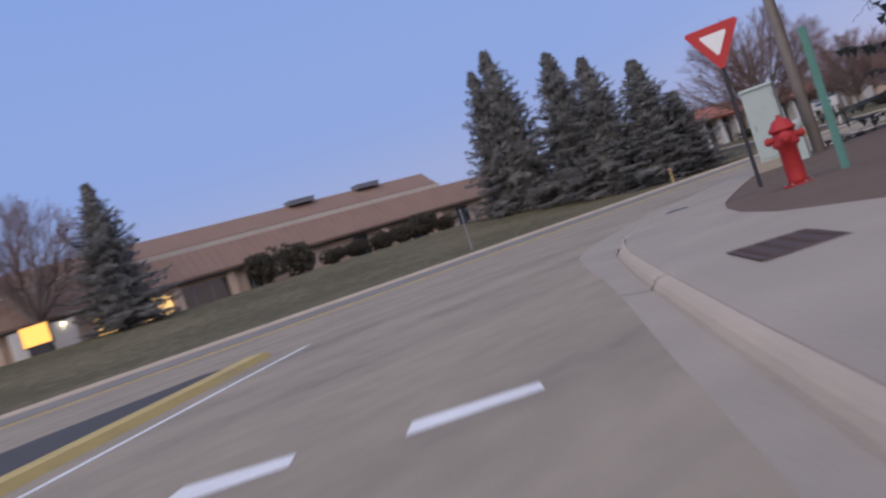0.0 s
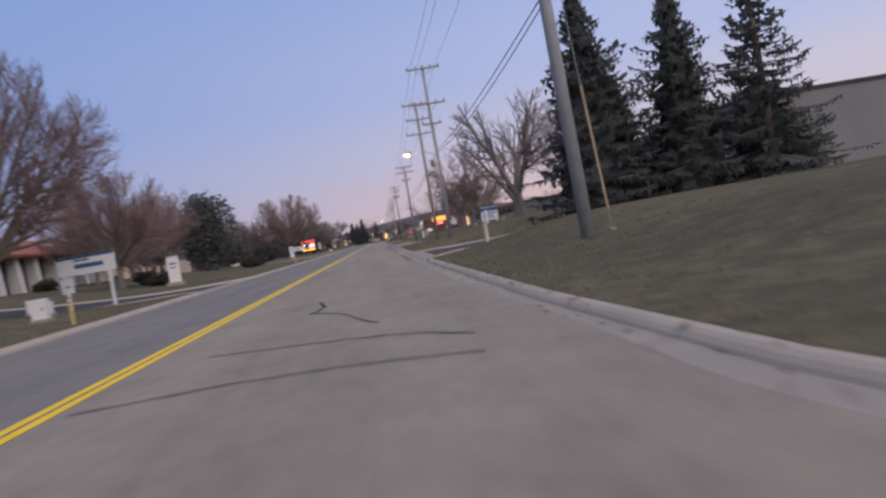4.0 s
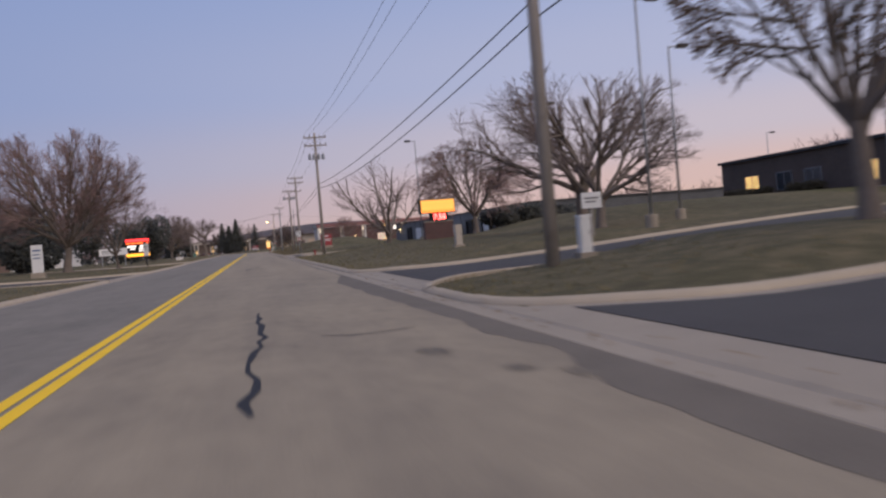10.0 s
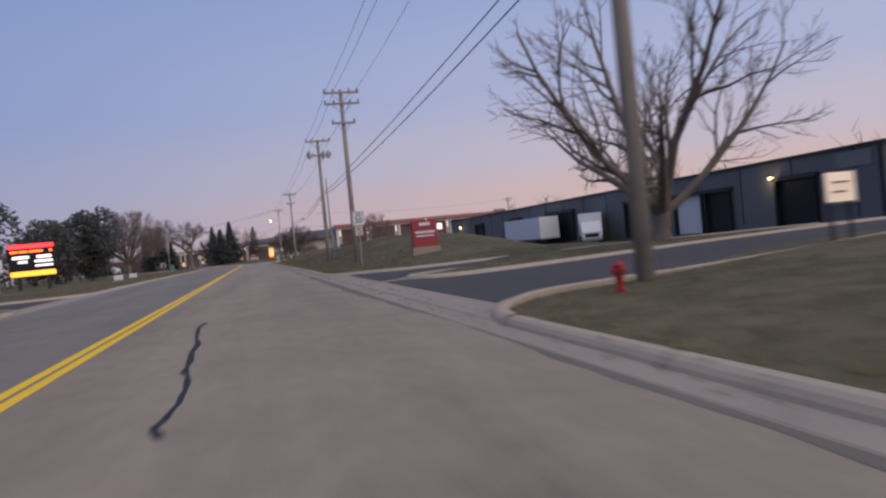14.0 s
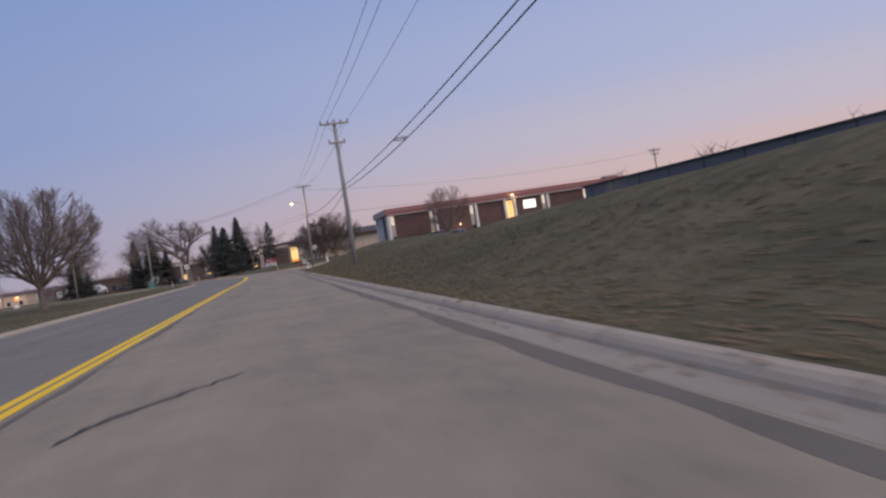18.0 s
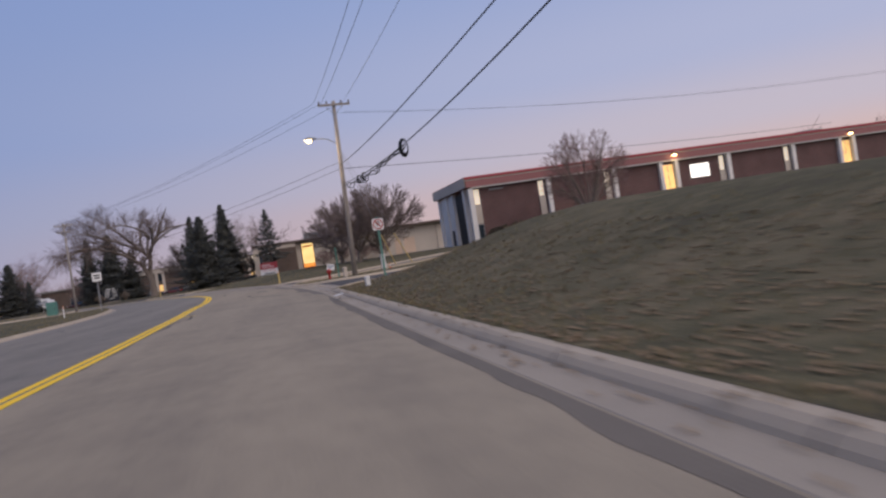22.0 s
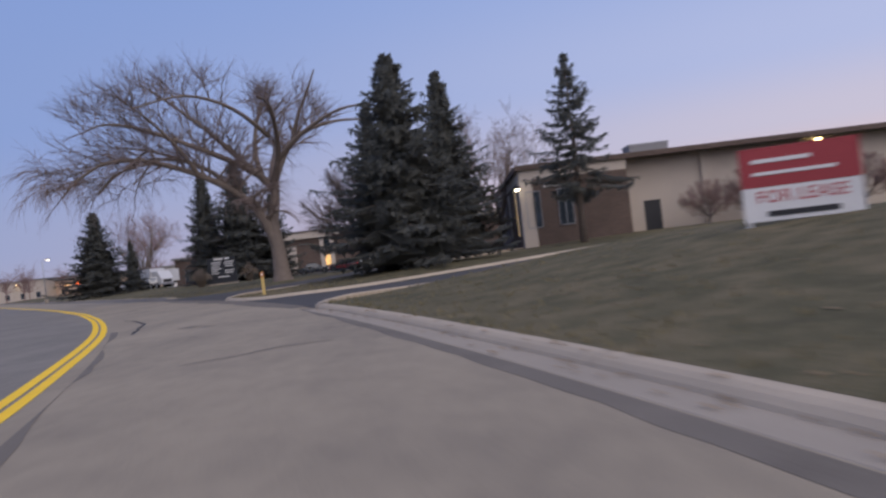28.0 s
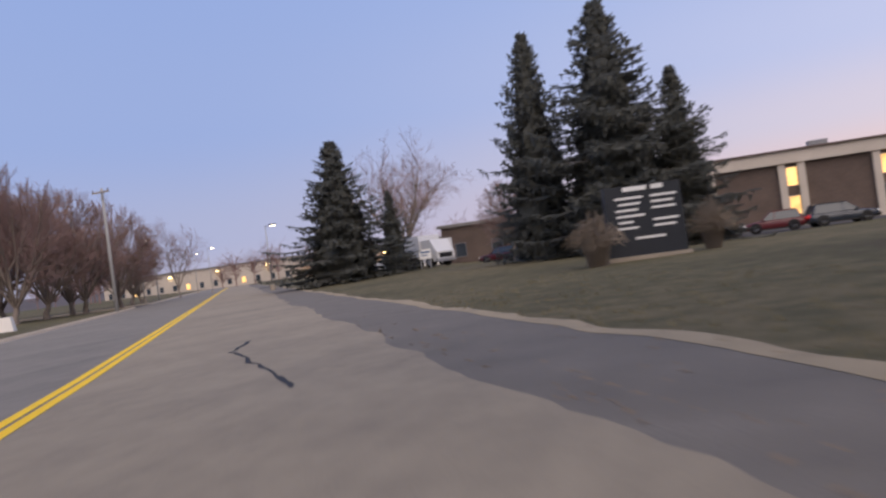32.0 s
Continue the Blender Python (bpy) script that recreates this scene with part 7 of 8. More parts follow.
# ---- things: signs, hydrants, cabinets, lamps, vehicles ----


def facing(x, y, tx, ty):
    """The turn that makes a sign's front look at a place."""
    return math.degrees(math.atan2(tx - x, -(ty - y)))


def plate(w, h, t=0.02, cx=0.0, cz=0.0, y=0.0, r=0.05):
    """A sheet with rounded corners, standing, its front towards -y."""
    out = []
    for sx, sz, a0 in ((1, 1, 0), (-1, 1, 90), (-1, -1, 180), (1, -1, 270)):
        for k in range(4):
            a = math.radians(a0 + 30 * k)
            out.append((cx + sx * (w / 2 - r) + r * math.cos(a), cz + sz * (h / 2 - r) + r * math.sin(a)))
    return MB().prism(out[::-1], y - t / 2, y + t / 2)


def bars(rows, y, w, t=0.012):
    """Rows of plain bars in place of lettering: (z, height, [(from, to) as shares of the width])."""
    mb = MB()
    for z, h, cuts in rows:
        for a, b in cuts:
            mb.span(-w / 2 + a * w, -w / 2 + b * w, y - t, y, z - h / 2, z + h / 2)
    return mb


def words(text, size, material, parent, x, y, z, name="lettering"):
    return part(name, text_mesh(text, size, material, 0.004), None, parent, at=pose(x, y, z, 90, 0, 0))


def bolt_pair(parent, z0, z1, y):
    for z in (z0, z1):
        part("bolt", MB().tube([(0, y, z), (0, y - 0.012, z)], 0.012, 6), M["metal"], parent)


def hydrant(x, y, rz, h=0.85, label="red fire hydrant on the grass by the kerb"):
    k = h / 0.85
    ob = thing("fire_hydrant", label, "hydrant", on(x, y, rz) @ Matrix.Scale(k, 4), "fire hydrants")
    part("base_flange", MB().lathe([(0.0, -0.05), (0.17, -0.05), (0.17, 0.04), (0.0, 0.04)], 14), M["hydrant"], ob)
    part("barrel", MB().lathe([(0.115, 0.03), (0.105, 0.10), (0.105, 0.46), (0.15, 0.50), (0.15, 0.53), (0.125, 0.56), (0.125, 0.66)], 14), M["hydrant"], ob, smooth=True)
    bonnet = part("bonnet", MB().lathe([(0.15, 0.66), (0.15, 0.69), (0.125, 0.72), (0.09, 0.78), (0.04, 0.81), (0.0, 0.815)], 14), M["hydrant"], ob, smooth=True)
    part("operating_nut", MB().lathe([(0.025, 0.80), (0.025, 0.85), (0.0, 0.85)], 5), M["hydrant"], bonnet)
    for a, r, ln in ((90, 0.05, 0.19), (270, 0.05, 0.19), (180, 0.075, 0.21)):
        c, s = math.sin(math.radians(a)), -math.cos(math.radians(a)) * -1
        noz = part("nozzle", MB().tube([(0, 0, 0.58), (c * ln * 0.85, s * ln * 0.85, 0.58)], r * 0.8, 10), M["hydrant"], ob)
        part("cap", MB().tube([(c * ln * 0.8, s * ln * 0.8, 0.58), (c * ln, s * ln, 0.58), (c * (ln + 0.03), s * (ln + 0.03), 0.58)], [r, r, r * 0.45], 10), M["hydrant"], noz)
    for k in range(6):
        a = k * math.pi / 3
        part("flange_bolt", MB().lathe([(0.014, 0.04), (0.014, 0.06), (0.0, 0.06)], 6, (0.145 * math.cos(a), 0.145 * math.sin(a), 0)), M["metal"], ob)
    return ob


def utility_box(x, y, w, d, h, material, label, rz=0.0, name="utility_box", base=True):
    ob = thing(name, label, "utility box", on(x, y, rz), "utility boxes")
    if base:
        part("pad", MB().box((0, 0, 0.03), (w + 0.16, d + 0.16, 0.18)), M["concrete"], ob)
    part("body", MB().box((0, 0, 0.1 + h / 2), (w, d, h)), M[material], ob)
    part("lid", MB().box((0, 0, 0.1 + h + 0.025), (w + 0.04, d + 0.04, 0.05), 0, 0.94), M[material], ob)
    part("door_seam", MB().span(-w * 0.42, w * 0.42, -d / 2 - 0.006, -d / 2, 0.2, 0.02 + h), M[material], ob)
    part("latch", MB().span(w * 0.28, w * 0.34, -d / 2 - 0.02, -d / 2 - 0.006, 0.1 + h * 0.5, 0.1 + h * 0.5 + 0.12), M["dmetal"], ob)
    return ob


def pedestal(x, y, h, material, label, r=0.11):
    """A small telecom pedestal with a domed cap."""
    ob = thing("pedestal", label, "utility box", on(x, y), "utility boxes")
    part("post", MB().box((0, 0, h * 0.42), (r * 1.7, r * 1.7, h * 0.9), 0.2, 0.95), M[material], ob)
    part("cap", MB().lathe([(r * 1.15, h * 0.82), (r * 1.15, h * 0.92), (r * 0.8, h * 0.99), (0.0, h)], 10), M[material], ob)
    return ob


def marker(x, y, h, material, label, w=0.10):
    ob = thing("marker_post", label, "marker post", on(x, y, 0), "marker posts")
    part("blade", plate(w, h, 0.03, 0, h / 2 - 0.05, 0, 0.03), M[material], ob)
    part("band", plate(w * 1.02, 0.2, 0.034, 0, h - 0.16, 0, 0.02), M["orange"], ob, "orange top band")
    part("reflector", plate(w * 0.7, 0.1, 0.006, 0, h - 0.16, -0.021, 0.012), M["signwhite"], ob)
    return ob


def lamp_post(x, y, top, arm=-0.9, lit=True, label="tall slim car park lamp post", r=0.07):
    g = land_at(x, y)
    h = top - g
    ob = thing("lamp_post", label, "lamp post", pose(x, y, g), "lamp posts")
    part("footing", MB().lathe([(0.0, -0.2), (0.26, -0.2), (0.26, 0.5), (0.24, 0.55), (0.0, 0.55)], 14), M["concrete"], ob)
    part("shaft", MB().tube([(0, 0, 0.5), (0, 0, h)], [r, r * 0.7], 10), M["metal"], ob, smooth=True)
    part("arm", MB().tube([(0, 0, h - 0.06), (arm * 0.6, 0, h)], 0.035, 6), M["metal"], ob)
    head = part("head", MB().box((arm * 0.6 + math.copysign(0.25, arm), 0, h + 0.01), (0.62, 0.34, 0.16), 0, 0.86), M["dmetal"], ob)
    part("lens", MB().box((arm * 0.6 + math.copysign(0.25, arm), 0, h - 0.085), (0.5, 0.26, 0.03)), M["lampc"] if lit else M["insul"], head, "glowing lens" if lit else "unlit lens")
    return ob


def post(h, y=0.03, r=0.03, x=0.0):
    return MB().box((x, y, h / 2 - 0.2), (2 * r, 2 * r * 0.7, h + 0.4))


# the corner at the start
ob = thing("yield_sign", "red and white triangular yield sign on a dark post", "road sign", on(12.5, -21.3, facing(12.5, -21.3, 19.2, -33.1)))
part("post", MB().tube([(0, 0.04, -0.3), (0, 0.04, 2.75)], 0.035, 8), M["dmetal"], ob)


def triangle(side, z, t, y):
    hh = side * 0.866
    c = side * 0.07
    pts = [(-side / 2 + c, z), (side / 2 - c, z), (side / 2 - c * 0.4, z - c * 0.8), (c * 0.6, z - hh + c), (-c * 0.6, z - hh + c), (-side / 2 + c * 0.4, z - c * 0.8)]
    return MB().prism(pts, y - t, y)


face = part("face", triangle(0.92, 2.85, 0.006, -0.004), M["red"], ob, "red reflective border")
part("inner", triangle(0.46, 2.715, 0.004, -0.0105), M["signwhite"], face, "white centre")
part("backing", triangle(0.92, 2.85, 0.003, 0.0), M["signgrey"], ob)
hydrant(14.1, -23.2, 30, 1.0)
ob = thing("sign_post", "green steel channel post at the corner", "post", on(14.65, -23.0, 20))
part("channel", MB().span(-0.045, 0.045, -0.006, 0.006, -0.3, 1.95).span(-0.05, -0.038, -0.03, 0.006, -0.3, 1.95).span(0.038, 0.05, -0.03, 0.006, -0.3, 1.95), M["green"], ob)
g0 = land_at(9.85, -15.45)
ob = thing("signal_cabinet", "pale green traffic control cabinet on a concrete pedestal", "cabinet", on(9.85, -15.45, 20))
zb, zt = 0.42 - g0, 2.16 - g0
part("pedestal", MB().box((0, 0, zb / 2 - 0.1), (0.92, 0.68, zb + 0.2)), M["concrete"], ob)
part("body", MB().box((0, 0, (zb + zt) / 2), (0.72, 0.5, zt - zb)), M["cabinet"], ob)
part("roof", MB().box((0, -0.02, zt + 0.03), (0.77, 0.58, 0.06), 0, 0.95), M["cabinet"], ob)
dr = part("door", plate(0.64, zt - zb - 0.12, 0.02, 0, (zb + zt) / 2, -0.26, 0.02), M["cabinet"], ob)
part("handle", MB().span(-0.25, -0.22, -0.30, -0.27, 1.0, 1.14), M["metal"], dr)
for z in (zb + 0.25, (zb + zt) / 2, zt - 0.3):
    part("hinge", MB().tube([(0.335, -0.27, z), (0.335, -0.27, z + 0.1)], 0.013, 6), M["metal"], dr)
utility_pole(10.15, -14.0, 11.5, [(0.4, 1.1)], -1.0, 0.15)
pedestal(10.75, -16.0, 0.95, "cabinet", "pale green pedestal beside the timber pole", 0.13)
utility_box(13.6, -13.2, 0.9, 0.8, 0.7, "green", "green transformer box on the bank")

# across the road
for x, y, h, m_, lab in ((-9.5, -9.6, 1.9, "signgrey", "grey sign back on a thin post"),):
    ob = thing("road_sign", lab + " across the road", "road sign", on(x, y, 150))
    part("post", post(h + 0.3), M["metal"], ob)
    part("panel", plate(0.6, 0.75, 0.012, 0, h - 0.1), M[m_], ob)
for x, y, h in ((-8.3, 6.2, 1.0), (-8.6, 24.5, 0.95), (-8.3, 86.0, 0.8)):
    marker(x, y, h, "tan", "tan plastic marker post by the kerb")
ob = thing("board_sign", "white business board on two white legs with blue lettering", "sign", on(-13.45, 39.2, 0))
g0 = land_at(-13.45, 39.2)
part("panel", plate(2.9, 0.95, 0.10, 0, 2.45 - g0, 0, 0.04), M["signwhite"], ob)
part("bars", bars([(2.42 - g0, 0.22, [(0.3, 0.8)]), (2.72 - g0, 0.1, [(0.3, 0.55)])], -0.051, 2.9), M["blue"], ob, "blue lettering shown as plain bars")
part("stripe", plate(2.9, 0.12, 0.01, 0, 2.88 - g0, -0.056, 0.01), M["blue"], ob)
part("small_panel", plate(0.62, 0.8, 0.06, -1.1, 1.5 - g0, 0, 0.03), M["signwhite"], ob)
part("small_bars", MB().span(-1.22, -0.98, -0.045, -0.032, 1.42 - g0, 1.5 - g0), M["blue"], ob, "small illegible lettering")
for x in (-1.1, 1.1):
    part("leg", MB().box((x, 0.0, (2.0 - g0) / 2 - 0.2), (0.14, 0.09, 2.0 - g0 + 0.4)), M["signwhite"], ob)
ob = thing("monument_sign", "white masonry pillar sign on a stone base", "sign", on(-14.3, 58.2, 8))
part("base", MB().box((0, 0, 0.08), (1.3, 0.8, 0.4)), M["concrete"], ob)
part("slab", MB().box((0, 0, 1.2), (0.85, 0.32, 2.1)), M["whitewall"], ob)
part("cap", MB().box((0, 0, 2.28), (0.95, 0.4, 0.08)), M["concrete"], ob)
part("bars", bars([(1.7, 0.12, [(0.2, 0.8)]), (1.4, 0.08, [(0.2, 0.7)])], -0.165, 0.85), M["blue"], ob)
for x, y, h, w in ((-12.0, 30.0, 0.7, 0.55), (-14.9, 36.3, 0.6, 0.8), (-13.6, 34.0, 0.5, 0.6)):
    utility_box(x, y, w, 0.45, h, "whitewall", "off-white utility box on the lawn")
ob = thing("tall_sign", "narrow white upright sign by the drive", "sign", on(-15.1, 142.3))
part("panel", plate(0.75, 2.0, 0.12, 0, 1.4, 0, 0.04), M["signwhite"], ob)
part("foot", MB().box((0, 0, 0.12), (0.95, 0.4, 0.5)), M["concrete"], ob)
part("bars", bars([(2.0, 0.12, [(0.15, 0.85)]), (1.7, 0.08, [(0.15, 0.75)]), (1.45, 0.08, [(0.15, 0.8)])], -0.061, 0.75), M["blue"], ob)
ob = thing("board_sign", "white upright board on a dark post", "sign", on(-12.9, 181.7))
part("panel", plate(0.62, 1.5, 0.06, 0, 2.1, 0, 0.03), M["signwhite"], ob)
part("post", MB().box((0, 0.05, 0.8), (0.12, 0.09, 2.0)), M["dmetal"], ob)
part("bars", bars([(2.5, 0.1, [(0.15, 0.85)]), (2.2, 0.07, [(0.15, 0.75)])], -0.031, 0.62), M["black"], ob)

# the big lit message sign
ob = thing("message_sign", "black electronic message sign glowing red white and orange", "sign", on(-18.95, 218.0, 4))
g0 = land_at(-18.95, 218.0)
part("cabinet", MB().box((0, 0.18, 2.95 - g0), (3.85, 0.4, 3.0)), M["black"], ob)
for x in (-1.2, 1.2):
    part("leg", MB().box((x, 0.2, 0.5), (0.3, 0.25, 2.2)), M["dmetal"], ob)
part("top_band", MB().span(-1.85, 1.85, -0.035, -0.022, 4.02 - g0, 4.38 - g0), M["ledred"], ob, "glowing red line")
part("top_bars", bars([(3.72 - g0, 0.2, [(0.04, 0.2), (0.23, 0.42), (0.45, 0.75), (0.88, 0.95)])], -0.022, 3.8), M["ledorange"], ob, "orange lettering shown as bars")
part("middle_bars", bars([(3.2 - g0, 0.24, [(0.08, 0.44), (0.6, 0.92)]), (2.8 - g0, 0.2, [(0.2, 0.4), (0.55, 0.94)]), (2.4 - g0, 0.16, [(0.55, 0.94)])], -0.022, 3.8), emit("white_led", (1.0, 0.95, 0.9), 1.6), ob, "white lettering shown as bars")
part("bottom_band", MB().span(-1.85, 1.85, -0.035, -0.022, 1.5 - g0, 1.95 - g0), emit("amber_led", (1.0, 0.42, 0.04), 2.0), ob, "glowing amber line")
ob = thing("board_sign", "long white low board on posts", "sign", on(-21.8, 212.0, 5))
part("panel", plate(4.2, 1.1, 0.08, 0, 2.2, 0, 0.04), M["signwhite"], ob)
part("bars", bars([(2.35, 0.18, [(0.1, 0.8)]), (2.0, 0.12, [(0.1, 0.6)])], -0.041, 4.2), M["signgrey"], ob)
for x in (-1.7, 1.7):
    part("leg", MB().box((x, 0.06, 0.8), (0.14, 0.12, 2.0)), M["metal"], ob)
for x, y, lab in ((-13.5, 227.8, "low white utility box on the grass"), (-14.6, 245.0, "low white utility box on the grass")):
    utility_box(x, y, 0.8, 0.5, 0.45, "whitewall", lab)

# along the right side
ob = thing("board_sign", "white and blue board sign on square posts", "sign", on(11.5, 64.5, 0))
g0 = land_at(11.5, 64.5)
part("panel", plate(1.45, 1.15, 0.10, 0, 1.78 - g0, 0, 0.04), M["signwhite"], ob)
part("band", plate(1.45, 0.34, 0.01, 0, 2.15 - g0, -0.056, 0.02), M["blue"], ob, "blue heading band")
part("bars", bars([(1.82 - g0, 0.1, [(0.1, 0.9)]), (1.6 - g0, 0.1, [(0.1, 0.7)]), (1.4 - g0, 0.07, [(0.1, 0.8)])], -0.051, 1.45), M["blue"], ob)
for x in (-0.6, 0.6):
    part("leg", MB().box((x, 0.02, 0.3), (0.11, 0.11, 1.6)), M["whitewall"], ob)
pedestal(10.6, 60.5, 1.1, "signwhite", "white pedestal beside the board sign", 0.10)
pedestal(6.4, 33.0, 0.8, "panel", "pale pedestal on the verge", 0.10)
utility_box(7.5, 99.3, 0.26, 0.24, 0.85, "signwhite", "slim white utility box beside the pole")
ob = thing("board_sign", "small white sign on a timber post", "sign", on(12.9, 110.0))
part("post", post(1.75, 0.05, 0.045), M["pole"], ob)
part("panel", plate(0.85, 0.62, 0.03, 0, 1.42, 0, 0.03), M["signwhite"], ob)
part("bars", bars([(1.5, 0.07, [(0.15, 0.85)]), (1.36, 0.06, [(0.2, 0.7)])], -0.016, 0.85), M["signgrey"], ob)
utility_box(9.1, 116.1, 0.3, 0.28, 0.88, "panel", "slim pale utility cabinet on the grass")
lamp_post(16.2, 111.3, 10.2, 0.9, False)
lamp_post(21.6, 117.7, 9.8, 0.9, False)
lamp_post(62.0, 162.0, 10.2, 0.9, False)
lamp_post(16.7, 157.2, 10.7, -0.9, False)
lamp_post(22.2, 136.7, 10.4, 0.9, False)

# the clock sign
ob = thing("clock_sign", "yellow lit sign with a red clock display on a brick base", "sign", on(12.85, 134.5, 6))
g0 = land_at(12.85, 134.5)
cab = part("cabinet", MB().box((0, 0.25, 3.08 - g0), (2.6, 0.5, 0.98)), M["dmetal"], ob)
part("face", plate(2.5, 0.88, 0.02, 0, 3.08 - g0, -0.012, 0.02), M["signyellow"], cab, "lit yellow face")
part("stripe", MB().span(-1.22, 1.22, -0.034, -0.023, 2.68 - g0, 2.80 - g0), M["ledorange"], cab, "orange band")
clk = part("display", MB().box((0.08, 0.2, 2.3 - g0), (1.28, 0.36, 0.58)), M["black"], ob)
led = emit("red_clock_led", (1.0, 0.10, 0.09), 11.0)
part("digits", text_mesh("7:58", 0.56, led, 0.006), None, clk, "glowing red digits", at=pose(0.08, 0.012, 2.3 - g0, 90, 0, 0))
part("base", MB().box((0, 0.25, (2.0 - g0) / 2 - 0.1), (2.1, 0.5, 2.0 - g0 + 0.2)), M["brick"], ob, "brick base")
part("base_cap", MB().box((0, 0.25, 2.0 - g0), (2.2, 0.58, 0.08)), M["concrete"], ob)
hydrant(5.5, 153.5, 0, 0.5)

# the speed limit and the red monument sign
ob = thing("speed_limit_sign", "white speed limit sign above a no parking plate", "road sign", on(5.82, 182.2))
g0 = land_at(5.82, 182.2)
part("post", MB().span(-0.03, 0.03, 0.012, 0.05, -0.4, 3.0 - g0), M["metal"], ob)
sp_ = part("face", plate(0.61, 0.76, 0.01, 0, 2.63 - g0, 0, 0.05), M["signwhite"], ob)
bolt_pair(ob, 2.95 - g0, 2.30 - g0, -0.005)
part("border", plate(0.57, 0.72, 0.004, 0, 2.63 - g0, -0.007, 0.045), M["black"], sp_)
part("ground", plate(0.54, 0.69, 0.004, 0, 2.63 - g0, -0.0105, 0.04), M["signwhite"], sp_)
words("SPEED", 0.135, M["black"], sp_, 0, -0.014, 2.88 - g0)
words("LIMIT", 0.135, M["black"], sp_, 0, -0.014, 2.77 - g0)
words("30", 0.40, M["black"], sp_, 0, -0.014, 2.52 - g0)
np_ = part("lower_plate", plate(0.38, 0.46, 0.008, 0, 1.98 - g0, 0, 0.03), M["signwhite"], ob, "white plate with a red prohibition ring")


def ring(r0, r1, z, y, n=24):
    mb = MB()
    for i in range(n):
        a, b = 2 * math.pi * i / n, 2 * math.pi * (i + 1) / n
        mb.add([(r0 * math.cos(a), y, z + r0 * math.sin(a)), (r1 * math.cos(a), y, z + r1 * math.sin(a)), (r1 * math.cos(b), y, z + r1 * math.sin(b)), (r0 * math.cos(b), y, z + r0 * math.sin(b)),
                (r0 * math.cos(a), y + 0.004, z + r0 * math.sin(a)), (r1 * math.cos(a), y + 0.004, z + r1 * math.sin(a)), (r1 * math.cos(b), y + 0.004, z + r1 * math.sin(b)), (r0 * math.cos(b), y + 0.004, z + r0 * math.sin(b))],
               [(0, 1, 2, 3), (7, 6, 5, 4), (0, 4, 5, 1), (1, 5, 6, 2), (2, 6, 7, 3), (3, 7, 4, 0)])
    return mb


def no_parking(parent, z, r, y):
    words("P", r * 1.5, M["black"], parent, 0, y - 0.001, z)
    part("ring", ring(r * 0.8, r, z, y - 0.006), M["red"], parent, "red ring")
    part("slash", MB().add([(-0.64 * r, y - 0.01, z + 0.50 * r), (-0.50 * r, y - 0.01, z + 0.64 * r), (0.64 * r, y - 0.01, z - 0.50 * r), (0.50 * r, y - 0.01, z - 0.64 * r),
                            (-0.64 * r, y - 0.006, z + 0.50 * r), (-0.50 * r, y - 0.006, z + 0.64 * r), (0.64 * r, y - 0.006, z - 0.50 * r), (0.50 * r, y - 0.006, z - 0.64 * r)],
                           [(0, 1, 2, 3), (7, 6, 5, 4), (0, 4, 5, 1), (1, 5, 6, 2), (2, 6, 7, 3), (3, 7, 4, 0)]), M["red"], parent, "red slash")


no_parking(np_, 2.02 - g0, 0.16, -0.006)
part("bars", bars([(1.80 - g0, 0.05, [(0.2, 0.8)])], -0.004, 0.38), M["red"], np_)

ob = thing("monument_sign", "red upright business sign with white lettering bars", "sign", on(9.4, 182.8, 4))
g0 = land_at(9.4, 182.8)
part("panel", plate(1.4, 1.8, 0.28, 0, 1.38 - g0, 0, 0.05), M["redband"], ob)
part("bars", bars([(2.05 - g0, 0.16, [(0.28, 0.72)]), (1.62 - g0, 0.12, [(0.1, 0.9)]), (1.42 - g0, 0.08, [(0.15, 0.85)])], -0.141, 1.4), M["signwhite"], ob)
part("foot", MB().box((0, 0, 0.1), (1.55, 0.5, 0.5)), M["concrete"], ob)
ob = thing("board_sign", "softly lit white board on two legs beside the drive", "sign", on(12.42, 156.7, 8))
part("panel", plate(0.78, 0.62, 0.06, 0, 1.2, 0, 0.03), emit("lit_board_face", (1.0, 0.78, 0.6), 0.42, 0.3), ob, "softly lit board face")
part("bars", bars([(1.3, 0.04, [(0.12, 0.85)]), (1.1, 0.04, [(0.12, 0.7)])], -0.031, 0.7), M["signgrey"], ob)
for x in (-0.28, 0.28):
    part("leg", MB().box((x, 0.04, 0.35), (0.06, 0.05, 1.2)), M["dmetal"], ob)


# ---- vehicles ----


def wheel(parent, x, y, r, w=0.22):
    """A tyre with its rim; the axle runs along y."""
    s = 1 if y > 0 else -1
    ty = part("tyre", MB().tube([(x, y - w / 2, r), (x, y - w / 2 + 0.03, r), (x, y + w / 2 - 0.03, r), (x, y + w / 2, r)], [r * 0.9, r, r, r * 0.9], 18), M["tyre"], parent)
    part("rim", MB().tube([(x, y + s * (w / 2 - 0.02), r), (x, y + s * (w / 2 + 0.006), r), (x, y + s * (w / 2 - 0.02), r)], [r * 0.62, r * 0.6, r * 0.15], 14), M["metal"], ty)


